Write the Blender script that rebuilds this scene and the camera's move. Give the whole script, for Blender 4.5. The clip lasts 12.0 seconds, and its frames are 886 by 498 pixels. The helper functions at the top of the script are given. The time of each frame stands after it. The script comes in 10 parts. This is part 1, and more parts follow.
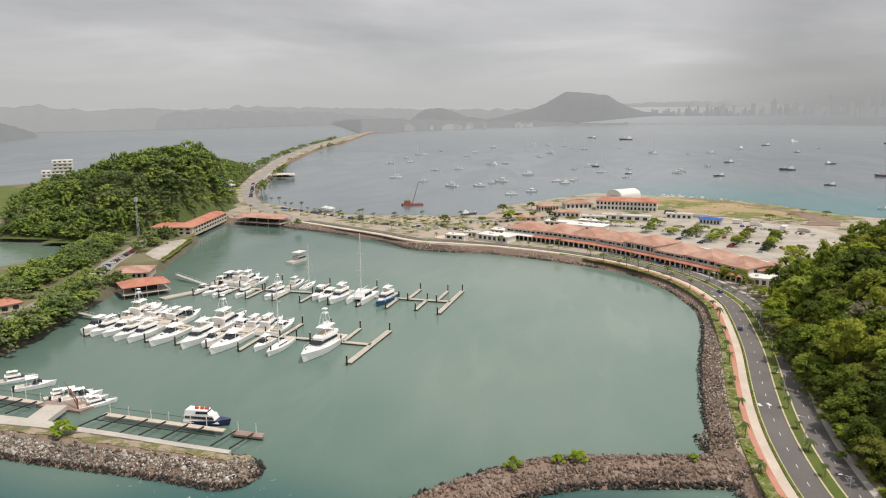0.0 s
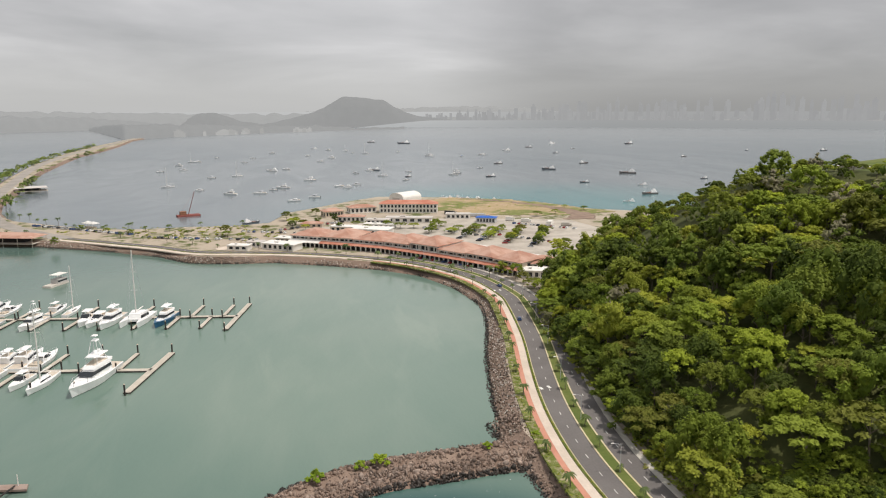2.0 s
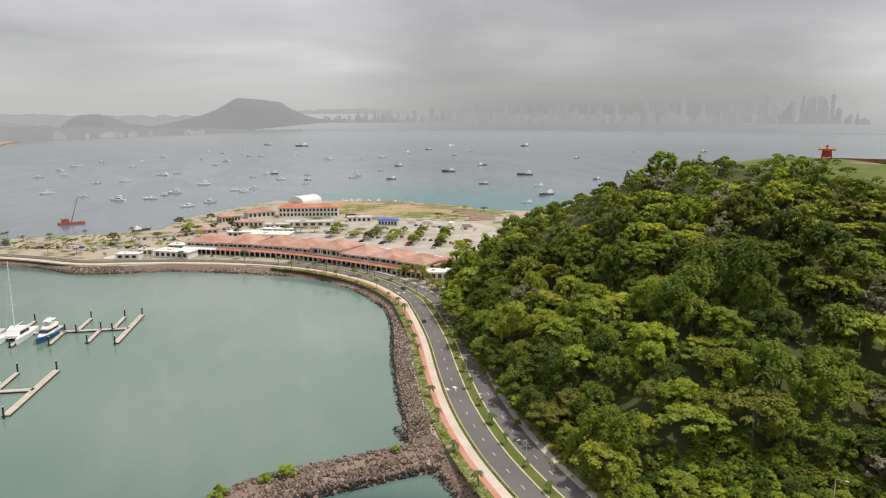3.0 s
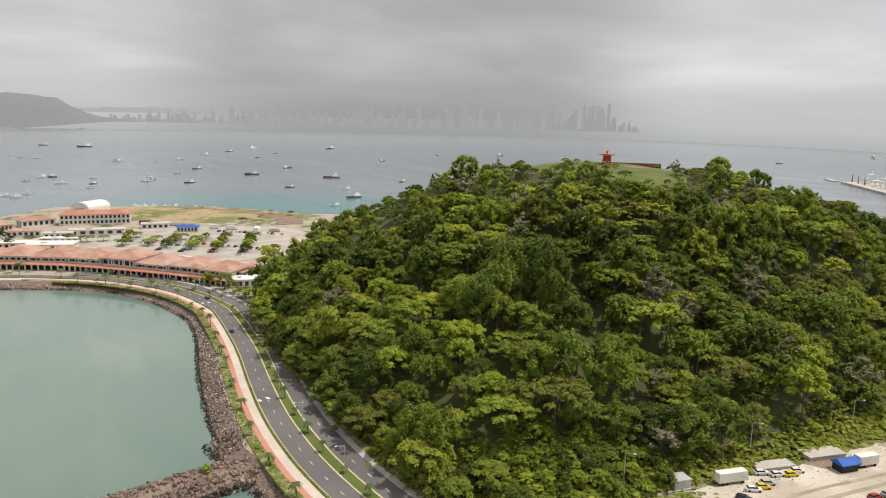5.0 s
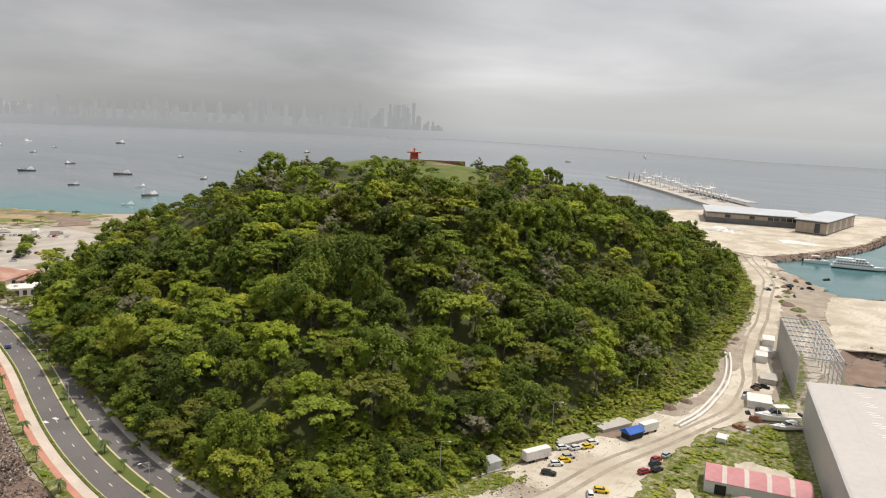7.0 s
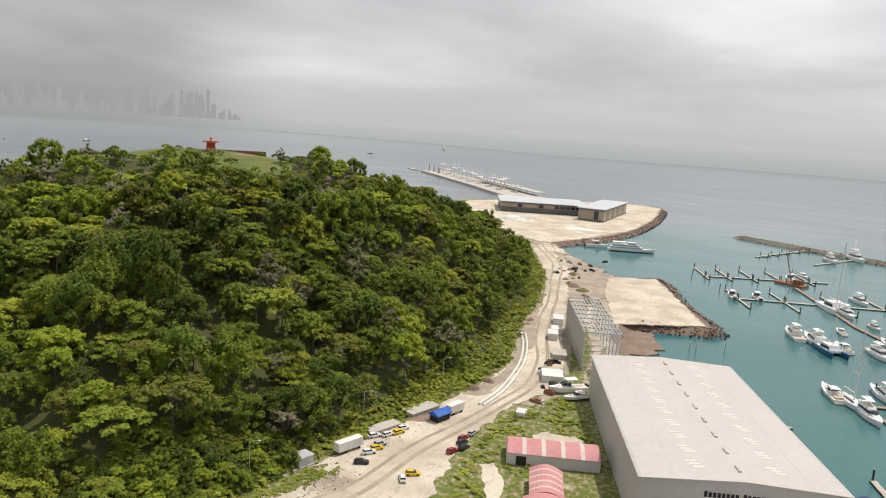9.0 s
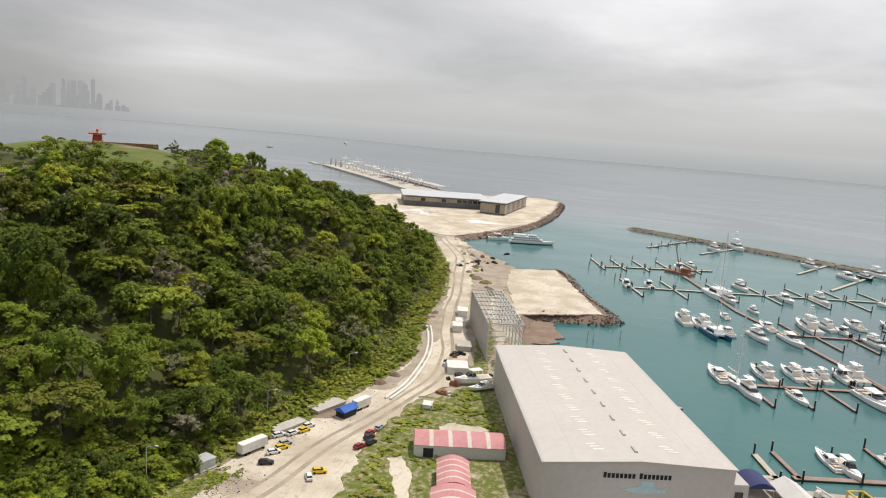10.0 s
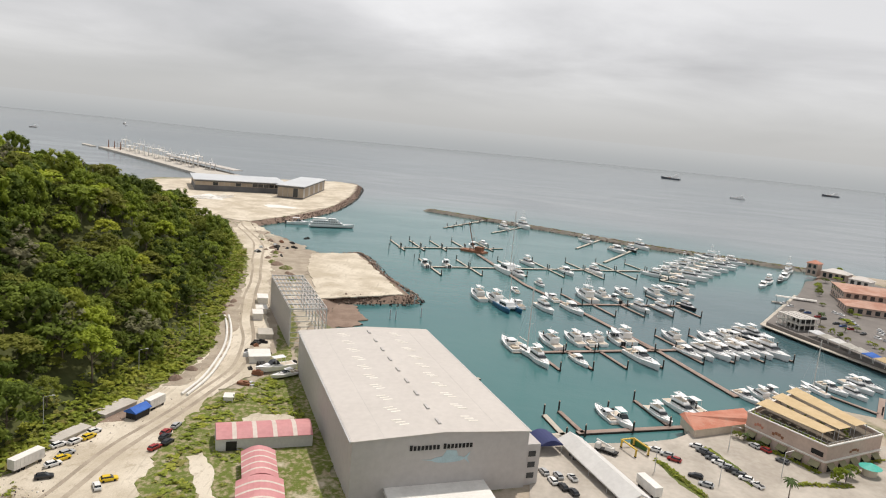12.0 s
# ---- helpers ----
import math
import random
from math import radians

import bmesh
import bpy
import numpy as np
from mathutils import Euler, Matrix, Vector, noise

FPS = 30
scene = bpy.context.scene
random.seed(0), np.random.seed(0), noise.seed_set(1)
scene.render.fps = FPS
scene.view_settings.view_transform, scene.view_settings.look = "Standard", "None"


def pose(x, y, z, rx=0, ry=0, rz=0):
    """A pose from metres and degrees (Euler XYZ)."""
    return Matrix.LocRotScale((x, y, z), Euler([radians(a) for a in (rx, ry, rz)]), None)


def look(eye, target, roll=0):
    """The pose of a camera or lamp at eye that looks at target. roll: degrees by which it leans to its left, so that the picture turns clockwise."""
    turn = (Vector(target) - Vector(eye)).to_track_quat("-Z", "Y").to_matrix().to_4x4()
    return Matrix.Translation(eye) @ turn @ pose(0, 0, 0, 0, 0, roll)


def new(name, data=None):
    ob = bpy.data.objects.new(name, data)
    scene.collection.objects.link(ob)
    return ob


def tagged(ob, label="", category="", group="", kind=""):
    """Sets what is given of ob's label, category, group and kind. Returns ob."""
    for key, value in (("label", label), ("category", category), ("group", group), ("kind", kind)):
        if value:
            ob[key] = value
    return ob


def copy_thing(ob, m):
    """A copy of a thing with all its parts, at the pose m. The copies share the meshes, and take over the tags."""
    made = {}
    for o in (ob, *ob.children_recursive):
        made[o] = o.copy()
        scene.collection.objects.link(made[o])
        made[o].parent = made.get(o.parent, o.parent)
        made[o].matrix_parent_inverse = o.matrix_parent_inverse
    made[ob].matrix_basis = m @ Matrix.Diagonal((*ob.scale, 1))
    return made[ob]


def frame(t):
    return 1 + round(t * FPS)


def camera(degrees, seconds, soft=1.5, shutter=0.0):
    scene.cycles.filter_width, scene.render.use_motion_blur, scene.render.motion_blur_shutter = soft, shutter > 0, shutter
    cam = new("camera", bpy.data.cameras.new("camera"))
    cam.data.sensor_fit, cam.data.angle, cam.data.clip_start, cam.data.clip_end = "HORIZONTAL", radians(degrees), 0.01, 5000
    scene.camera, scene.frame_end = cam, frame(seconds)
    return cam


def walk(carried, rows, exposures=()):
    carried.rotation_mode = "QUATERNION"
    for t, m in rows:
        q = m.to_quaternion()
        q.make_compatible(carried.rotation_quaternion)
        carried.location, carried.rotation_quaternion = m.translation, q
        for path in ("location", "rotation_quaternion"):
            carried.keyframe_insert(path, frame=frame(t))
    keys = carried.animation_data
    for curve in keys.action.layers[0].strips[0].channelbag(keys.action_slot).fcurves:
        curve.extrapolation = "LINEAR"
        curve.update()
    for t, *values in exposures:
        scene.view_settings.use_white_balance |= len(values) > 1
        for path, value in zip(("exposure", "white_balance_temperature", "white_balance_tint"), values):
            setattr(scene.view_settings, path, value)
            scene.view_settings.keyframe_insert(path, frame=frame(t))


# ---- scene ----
# camera: a drone that hovers a hundred metres over the water and pans to its right
cam = camera(63.41, 12.0, soft=1.1)
PATH = [  # seconds, place, turn
    (0.0, 0.00, 0.00, 100.00, 78.771, 0.121, 6.952),
    (0.5, -0.34, 0.33, 100.19, 78.854, 0.140, 2.559),
    (1.0, -0.65, 0.65, 100.36, 78.956, 0.125, -1.884),
    (1.5, -0.95, 0.96, 100.50, 79.018, 0.145, -6.329),
    (2.0, -1.22, 1.27, 100.62, 79.092, 0.088, -10.360),
    (2.5, -1.48, 1.57, 100.72, 79.191, -0.018, -14.394),
    (3.0, -1.71, 1.86, 100.80, 79.282, -0.136, -18.294),
    (5.0, -2.45, 2.94, 100.93, 79.701, -1.300, -33.583),
    (5.5, -2.59, 3.18, 100.92, 79.769, -1.590, -37.412),
    (6.0, -2.70, 3.41, 100.89, 79.846, -1.867, -41.004),
    (6.5, -2.80, 3.64, 100.85, 79.910, -2.186, -44.860),
    (7.0, -2.88, 3.84, 100.80, 79.981, -2.531, -48.714),
    (9.0, -3.02, 4.53, 100.47, 80.164, -3.754, -64.269),
    (9.5, -3.01, 4.67, 100.36, 80.218, -4.043, -68.109),
    (10.0, -2.99, 4.79, 100.25, 80.252, -4.253, -72.002),
    (10.5, -2.94, 4.89, 100.13, 80.273, -4.509, -75.945),
    (11.0, -2.88, 4.97, 100.00, 80.307, -4.694, -79.983),
    (11.5, -2.81, 5.03, 99.87, 80.274, -4.840, -84.024),
    (12.0, -2.72, 5.08, 99.73, 80.271, -5.149, -87.995),
]
walk(cam, [(t, pose(x, y, z, rx, ry, rz)) for t, x, y, z, rx, ry, rz in PATH], [(0, -0.03), (5, 0.06), (9, 0.06), (12, 0.02)])

from mathutils import geometry

# ---- world and sun ----
world = bpy.data.worlds.new("overcast_sky")
scene.world = world
world.use_nodes = True
wn, wl = world.node_tree.nodes, world.node_tree.links
wn.clear()


def wnode(kind, **values):
    n = wn.new(kind)
    for key, value in values.items():
        n.inputs[key].default_value = value
    return n


SUN_AZ, SUN_EL = 115.0, 66.0  # degrees to the right of the y axis, and up
sky = wn.new("ShaderNodeTexSky")
sky.sky_type = "NISHITA"
sky.sun_disc = False
sky.sun_elevation, sky.sun_rotation = radians(SUN_EL), radians(SUN_AZ)
coord = wn.new("ShaderNodeTexCoord")
sep = wn.new("ShaderNodeSeparateXYZ")
wl.new(coord.outputs["Generated"], sep.inputs[0])
# the cloud layer lies on a plane overhead: direction divided by its height
den = wn.new("ShaderNodeMath")
den.operation = "MAXIMUM"
den.inputs[1].default_value = 0.0
wl.new(sep.outputs["Z"], den.inputs[0])
den2 = wn.new("ShaderNodeMath")
den2.operation = "ADD"
den2.inputs[1].default_value = 0.14
wl.new(den.outputs[0], den2.inputs[0])
over = wn.new("ShaderNodeVectorMath")
over.operation = "DIVIDE"
comb = wn.new("ShaderNodeCombineXYZ")
for axis in "XYZ":
    wl.new(den2.outputs[0], comb.inputs[axis])
wl.new(coord.outputs["Generated"], over.inputs[0])
wl.new(comb.outputs[0], over.inputs[1])
clouds = wnode("ShaderNodeTexNoise", Scale=0.55, Detail=7.0, Roughness=0.52, Distortion=0.35)
wl.new(over.outputs[0], clouds.inputs["Vector"])
broad = wnode("ShaderNodeTexNoise", Scale=0.22, Detail=2.0)
wl.new(over.outputs[0], broad.inputs["Vector"])
both = wn.new("ShaderNodeMix")
both.data_type = "FLOAT"
both.inputs[0].default_value = 0.45
wl.new(clouds.outputs["Fac"], both.inputs[2])
wl.new(broad.outputs["Fac"], both.inputs[3])
ramp = wn.new("ShaderNodeValToRGB")
e = ramp.color_ramp.elements
e[0].position, e[0].color = 0.37, (0.42, 0.42, 0.425, 1)
e[1].position, e[1].color = 0.63, (0.81, 0.80, 0.805, 1)
mid = ramp.color_ramp.elements.new(0.5)
mid.color = (0.58, 0.573, 0.58, 1)
wl.new(both.outputs[0], ramp.inputs[0])
# brighter towards the veiled sun
dot = wn.new("ShaderNodeVectorMath")
dot.operation = "DOT_PRODUCT"
sun_way = Vector((math.sin(radians(SUN_AZ)) * math.cos(radians(SUN_EL)), math.cos(radians(SUN_AZ)) * math.cos(radians(SUN_EL)), math.sin(radians(SUN_EL))))
glow_way = Vector((math.sin(radians(44)) * math.cos(radians(49)), math.cos(radians(44)) * math.cos(radians(49)), math.sin(radians(49))))  # where the cloud is thinnest
dot.inputs[1].default_value = glow_way
wl.new(coord.outputs["Generated"], dot.inputs[0])
glow = wn.new("ShaderNodeMapRange")
glow.inputs["From Min"].default_value, glow.inputs["From Max"].default_value = 0.35, 1.0
glow.inputs["To Min"].default_value, glow.inputs["To Max"].default_value = 1.0, 1.5
wl.new(dot.outputs["Value"], glow.inputs["Value"])
lit = wn.new("ShaderNodeVectorMath")
lit.operation = "SCALE"
wl.new(ramp.outputs[0], lit.inputs[0])
front = wn.new("ShaderNodeMapRange")  # added fill: the unseen sky opposite glow_way is brightened
front.interpolation_type = "SMOOTHSTEP"
front.inputs["From Min"].default_value, front.inputs["From Max"].default_value = -0.6, 0.12
front.inputs["To Min"].default_value, front.inputs["To Max"].default_value = 1.3, 1.0
wl.new(dot.outputs["Value"], front.inputs["Value"])
bright = wn.new("ShaderNodeMath")
bright.operation = "MULTIPLY"
wl.new(glow.outputs[0], bright.inputs[0])
wl.new(front.outputs[0], bright.inputs[1])
wl.new(bright.outputs[0], lit.inputs["Scale"])
# haze along the horizon
haze = wn.new("ShaderNodeMapRange")
haze.interpolation_type = "SMOOTHSTEP"
haze.inputs["From Min"].default_value, haze.inputs["From Max"].default_value = -0.01, 0.11
haze.inputs["To Min"].default_value, haze.inputs["To Max"].default_value = 1.0, 0.0
wl.new(sep.outputs["Z"], haze.inputs["Value"])
hazed = wn.new("ShaderNodeMix")
hazed.data_type = "RGBA"
hazed.inputs[7].default_value = (0.56, 0.56, 0.555, 1)
wl.new(haze.outputs[0], hazed.inputs[0])
wl.new(lit.outputs[0], hazed.inputs[6])
# a dark rain cloud hangs over the city
rain_way = Vector((math.sin(radians(31)) * math.cos(radians(10)), math.cos(radians(31)) * math.cos(radians(10)), math.sin(radians(10))))
rain = wn.new("ShaderNodeVectorMath")
rain.operation = "DOT_PRODUCT"
rain.inputs[1].default_value = rain_way
wl.new(coord.outputs["Generated"], rain.inputs[0])
gloom = wn.new("ShaderNodeMapRange")
gloom.interpolation_type = "SMOOTHSTEP"
gloom.inputs["From Min"].default_value, gloom.inputs["From Max"].default_value = 0.915, 0.988
gloom.inputs["To Min"].default_value, gloom.inputs["To Max"].default_value = 1.0, 0.62
wl.new(rain.outputs["Value"], gloom.inputs["Value"])
wet = wn.new("ShaderNodeVectorMath")
wet.operation = "SCALE"
wl.new(hazed.outputs[2], wet.inputs[0])
wl.new(gloom.outputs[0], wet.inputs["Scale"])
dim = wn.new("ShaderNodeVectorMath")
dim.operation = "SCALE"
dim.inputs["Scale"].default_value = 0.10
wl.new(sky.outputs[0], dim.inputs[0])
veil = wn.new("ShaderNodeMix")
veil.data_type = "RGBA"
veil.inputs[0].default_value = 0.94
wl.new(dim.outputs[0], veil.inputs[6])
wl.new(wet.outputs[0], veil.inputs[7])
back = wn.new("ShaderNodeBackground")
wl.new(veil.outputs[2], back.inputs["Color"])
back.inputs["Strength"].default_value = 0.95
wout = wn.new("ShaderNodeOutputWorld")
wl.new(back.outputs[0], wout.inputs["Surface"])

sun = new("sun", bpy.data.lights.new("sun", "SUN"))
sun.data.energy, sun.data.angle, sun.data.color = 3.05, radians(1.5), (1.0, 0.92, 0.835)
sun.matrix_world = look(sun_way * 500, (0, 0, 0))

# ---- materials ----


class Mat:
    """A node material built step by step."""

    def __init__(self, name, rough=0.8, metal=0.0, spec=0.3):
        self.m = bpy.data.materials.new(name)
        self.m.use_nodes = True
        self.n, self.l = self.m.node_tree.nodes, self.m.node_tree.links
        self.b = self.n["Principled BSDF"]
        self.b.inputs["Roughness"].default_value = rough
        self.b.inputs["Metallic"].default_value = metal
        self.b.inputs["Specular IOR Level"].default_value = spec
        self.geo = self.n.new("ShaderNodeNewGeometry")

    def noise(self, scale, detail=4.0, rough=0.55, stretch=None, distortion=0.0):
        t = self.n.new("ShaderNodeTexNoise")
        t.inputs["Scale"].default_value = scale
        t.inputs["Detail"].default_value = detail
        t.inputs["Roughness"].default_value = rough
        t.inputs["Distortion"].default_value = distortion
        if stretch:
            mp = self.n.new("ShaderNodeMapping")
            mp.inputs["Scale"].default_value = stretch
            self.l.new(self.geo.outputs["Position"], mp.inputs["Vector"])
            self.l.new(mp.outputs[0], t.inputs["Vector"])
        else:
            self.l.new(self.geo.outputs["Position"], t.inputs["Vector"])
        return t.outputs["Fac"]

    def ramp(self, fac, *stops):
        r = self.n.new("ShaderNodeValToRGB")
        r.color_ramp.elements[0].position, r.color_ramp.elements[1].position = stops[0][0], stops[-1][0]
        r.color_ramp.elements[0].color, r.color_ramp.elements[1].color = (*stops[0][1], 1), (*stops[-1][1], 1)
        for p, c in stops[1:-1]:
            r.color_ramp.elements.new(p).color = (*c, 1)
        self.l.new(fac, r.inputs[0])
        return r.outputs[0]

    def mix(self, fac, a, b, mode="MIX"):
        x = self.n.new("ShaderNodeMix")
        x.data_type, x.blend_type = "RGBA", mode
        for i, v in ((0, fac), (6, a), (7, b)):
            if isinstance(v, (int, float)):
                x.inputs[i].default_value = v
            elif isinstance(v, tuple):
                x.inputs[i].default_value = (*v, 1)
            else:
                self.l.new(v, x.inputs[i])
        return x.outputs[2]

    def span(self, value, a, b, lo=0.0, hi=1.0):
        r = self.n.new("ShaderNodeMapRange")
        r.interpolation_type = "SMOOTHSTEP"
        for i, v in enumerate((a, b, lo, hi)):
            r.inputs[i + 1].default_value = v
        self.l.new(value, r.inputs[0])
        return r.outputs[0]

    def near(self, x, y, inner, outer):
        """1 within inner metres of a point of the plan, 0 past outer."""
        d = self.n.new("ShaderNodeVectorMath")
        d.operation = "DISTANCE"
        flat = self.n.new("ShaderNodeVectorMath")
        flat.operation = "MULTIPLY"
        flat.inputs[1].default_value = (1, 1, 0)
        self.l.new(self.geo.outputs["Position"], flat.inputs[0])
        self.l.new(flat.outputs[0], d.inputs[0])
        d.inputs[1].default_value = (x, y, 0)
        return self.span(d.outputs["Value"], inner, outer, 1.0, 0.0)

    def color(self, c):
        if isinstance(c, tuple):
            self.b.inputs["Base Color"].default_value = (*c, 1)
        else:
            self.l.new(c, self.b.inputs["Base Color"])
        return self

    def bump(self, height, strength=0.3, distance=0.1):
        k = self.n.new("ShaderNodeBump")
        k.inputs["Strength"].default_value, k.inputs["Distance"].default_value = strength, distance
        self.l.new(height, k.inputs["Height"])
        self.l.new(k.outputs[0], self.b.inputs["Normal"])
        return self


def stained(name, a, b, rough=0.8, coarse=0.08, fine=1.5, metal=0.0, bumped=0.0, spec=0.3):
    """A surface of two close colours, mottled at a coarse and a fine scale."""
    m = Mat(name, rough, metal, spec)
    n1, n2 = m.noise(coarse, 5), m.noise(fine, 4)
    c = m.mix(m.span(n1, 0.35, 0.65), a, b)
    c = m.mix(0.45, c, m.mix(n2, tuple(v * 0.75 for v in a), tuple(min(1, v * 1.2) for v in b)))
    m.color(c)
    if bumped:
        m.bump(n2, 0.6, bumped)
    return m.m


def make_water():
    m = Mat("sea_water", 0.15, 0.0, 0.5)
    m.b.inputs["IOR"].default_value = 1.33
    drift = m.noise(0.006, 4, 0.5, (1.0, 0.45, 1.0), 0.8)
    fine = m.noise(0.05, 3, 0.5, (1.0, 0.3, 1.0), 0.6)
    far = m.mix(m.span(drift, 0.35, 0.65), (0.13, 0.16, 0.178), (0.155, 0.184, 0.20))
    teal = m.mix(m.span(drift, 0.3, 0.7), (0.032, 0.130, 0.138), (0.058, 0.160, 0.162))
    silt = m.mix(m.span(drift, 0.35, 0.65), (0.132, 0.202, 0.165), (0.186, 0.246, 0.202))
    swirl = m.noise(0.018, 5, 0.6, (1.0, 0.22, 1.0), 2.2)
    silt = m.mix(m.span(fine, 0.45, 0.75, 0.0, 0.3), silt, (0.235, 0.288, 0.24))
    silt = m.mix(m.span(swirl, 0.52, 0.70, 0.0, 0.4), silt, (0.225, 0.282, 0.23))
    # haze painted into the base colour: the sea pales far out
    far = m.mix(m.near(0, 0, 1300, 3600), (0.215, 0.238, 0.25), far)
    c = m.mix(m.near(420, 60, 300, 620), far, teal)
    c = m.mix(m.near(240, 740, 60, 330), c, (0.06, 0.19, 0.20))
    deep = m.mix(m.span(drift, 0.35, 0.65), (0.082, 0.145, 0.12), (0.118, 0.178, 0.147))
    c = m.mix(m.near(-110, 340, 225, 330), c, deep)
    c = m.mix(m.near(0, 335, 60, 235), c, silt)
    c = m.mix(m.near(400, -190, 70, 190), c, (0.058, 0.115, 0.13))
    c = m.mix(m.near(-420, 440, 70, 130), c, (0.14, 0.20, 0.15))
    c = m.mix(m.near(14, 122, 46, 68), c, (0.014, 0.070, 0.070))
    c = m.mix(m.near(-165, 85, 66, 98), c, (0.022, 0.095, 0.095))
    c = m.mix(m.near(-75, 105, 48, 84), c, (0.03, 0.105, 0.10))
    surf = m.mix(m.near(34, 168, 16, 36), (0.0, 0.0, 0.0), (1.0, 1.0, 1.0))
    surf = m.mix(m.near(-100, 165, 20, 48), surf, (1.0, 1.0, 1.0))
    fleck = m.span(m.noise(0.35, 6, 0.75, None, 1.0), 0.64, 0.70)
    both_f = m.mix(fleck, (0.0, 0.0, 0.0), surf)
    c = m.mix(both_f, c, (0.62, 0.66, 0.64))
    m.color(c)
    swell, ripple = m.noise(0.11, 3, 0.6, (1.0, 0.55, 1.0)), m.noise(0.8, 3, 0.6)
    h = m.n.new("ShaderNodeMath")
    h.operation = "MULTIPLY_ADD"
    m.l.new(ripple, h.inputs[0])
    h.inputs[1].default_value = 0.18
    m.l.new(swell, h.inputs[2])
    calm = m.mix(m.span(m.noise(0.011, 4, 0.6, (1.0, 0.35, 1.0), 1.2), 0.38, 0.62), (0.12, 0.12, 0.12), (0.19, 0.19, 0.19))
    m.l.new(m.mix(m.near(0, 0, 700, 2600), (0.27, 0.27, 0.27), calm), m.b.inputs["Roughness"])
    m.bump(h.outputs[0], 0.2, 0.9)
    return m.m


def make_leaf(name, *hues):
    """Foliage whose hue differs from tree to tree: by the tint stored with joined trees, or at random from object to object."""
    m = Mat(name, 0.7, 0.0, 0.15)
    tint, info = m.n.new("ShaderNodeAttribute"), m.n.new("ShaderNodeObjectInfo")
    tint.attribute_name = "tint"
    add, wrap = m.n.new("ShaderNodeMath"), m.n.new("ShaderNodeMath")
    add.operation, wrap.operation = "ADD", "FRACT"
    m.l.new(tint.outputs["Fac"], add.inputs[0])
    m.l.new(info.outputs["Random"], add.inputs[1])
    m.l.new(add.outputs[0], wrap.inputs[0])
    c = m.ramp(wrap.outputs[0], *[(i / (len(hues) - 1), h) for i, h in enumerate(hues)])
    patch, fine = m.noise(0.22, 3, 0.6), m.noise(1.3, 3, 0.6)
    c = m.mix(m.span(patch, 0.35, 0.7, 0.0, 0.4), c, m.mix(0.6, c, (0.24, 0.29, 0.03)))
    c = m.mix(m.span(fine, 0.3, 0.7, 0.0, 0.4), c, m.mix(0.5, c, (0.0, 0.0, 0.0)))
    m.color(c)
    tr = m.n.new("ShaderNodeBsdfTranslucent")
    m.l.new(c, tr.inputs["Color"])
    s = m.n.new("ShaderNodeMixShader")
    s.inputs[0].default_value = 0.3
    m.l.new(m.b.outputs[0], s.inputs[1])
    m.l.new(tr.outputs[0], s.inputs[2])
    m.l.new(s.outputs[0], m.n["Material Output"].inputs["Surface"])
    return m.m


def make_ground():
    m = Mat("island_ground", 0.95, 0.0, 0.1)
    big, mid_n, fine = m.noise(0.03, 5, 0.6), m.noise(0.15, 5, 0.6), m.noise(1.2, 4, 0.6)
    sand = m.mix(fine, (0.33, 0.275, 0.215), (0.50, 0.435, 0.355))
    grass = m.mix(fine, (0.055, 0.085, 0.022), (0.14, 0.16, 0.05))
    c = m.mix(m.span(big, 0.44, 0.60), sand, m.mix(m.span(mid_n, 0.4, 0.6), sand, grass))
    m.color(c)
    m.bump(fine, 0.5, 0.15)
    return m.m


def make_tiles(name, a, b):
    m = Mat(name, 0.8, 0.0, 0.2)
    big, fine = m.noise(0.12, 4, 0.6), m.noise(0.9, 4, 0.65)
    c = m.mix(m.span(big, 0.35, 0.65), a, b)
    c = m.mix(m.span(fine, 0.5, 0.8, 0.0, 0.55), c, (0.44, 0.33, 0.26))
    m.color(c)
    wv = m.n.new("ShaderNodeTexWave")
    wv.inputs["Scale"].default_value, wv.inputs["Distortion"].default_value = 1.1, 0.4
    m.l.new(m.geo.outputs["Position"], wv.inputs["Vector"])
    m.bump(wv.outputs["Fac"], 0.4, 0.05)
    return m.m


WATER = make_water()
GROUND = make_ground()
GREEN_GROUND = stained("weedy_shore_ground", (0.085, 0.105, 0.035), (0.24, 0.21, 0.13), 0.95, 0.05, 0.9, bumped=0.12)
LEAF = make_leaf("tropical_foliage", (0.085, 0.120, 0.022), (0.166, 0.225, 0.033), (0.435, 0.509, 0.051), (0.268, 0.348, 0.044), (0.072, 0.106, 0.020), (0.338, 0.403, 0.057), (0.170, 0.238, 0.033), (0.527, 0.546, 0.066), (0.194, 0.238, 0.035), (0.237, 0.231, 0.051), (0.104, 0.144, 0.020))
# LEAF hues scaled down: dark creepers, and shade painted into the low slopes
LEAF_DARK = make_leaf("dark_creeper_foliage", (0.056, 0.082, 0.016), (0.109, 0.158, 0.026), (0.287, 0.355, 0.040), (0.176, 0.244, 0.034), (0.048, 0.076, 0.016), (0.223, 0.280, 0.044), (0.111, 0.166, 0.026), (0.348, 0.381, 0.051))
DRYLEAF = make_leaf("dry_twigs_and_leaves", (0.26, 0.235, 0.16), (0.33, 0.30, 0.21), (0.22, 0.22, 0.12), (0.31, 0.295, 0.185))
LEAF_SHORE = make_leaf("shore_foliage", (0.105, 0.17, 0.062), (0.23, 0.33, 0.085), (0.37, 0.45, 0.105), (0.115, 0.175, 0.07), (0.27, 0.31, 0.14), (0.185, 0.265, 0.075))
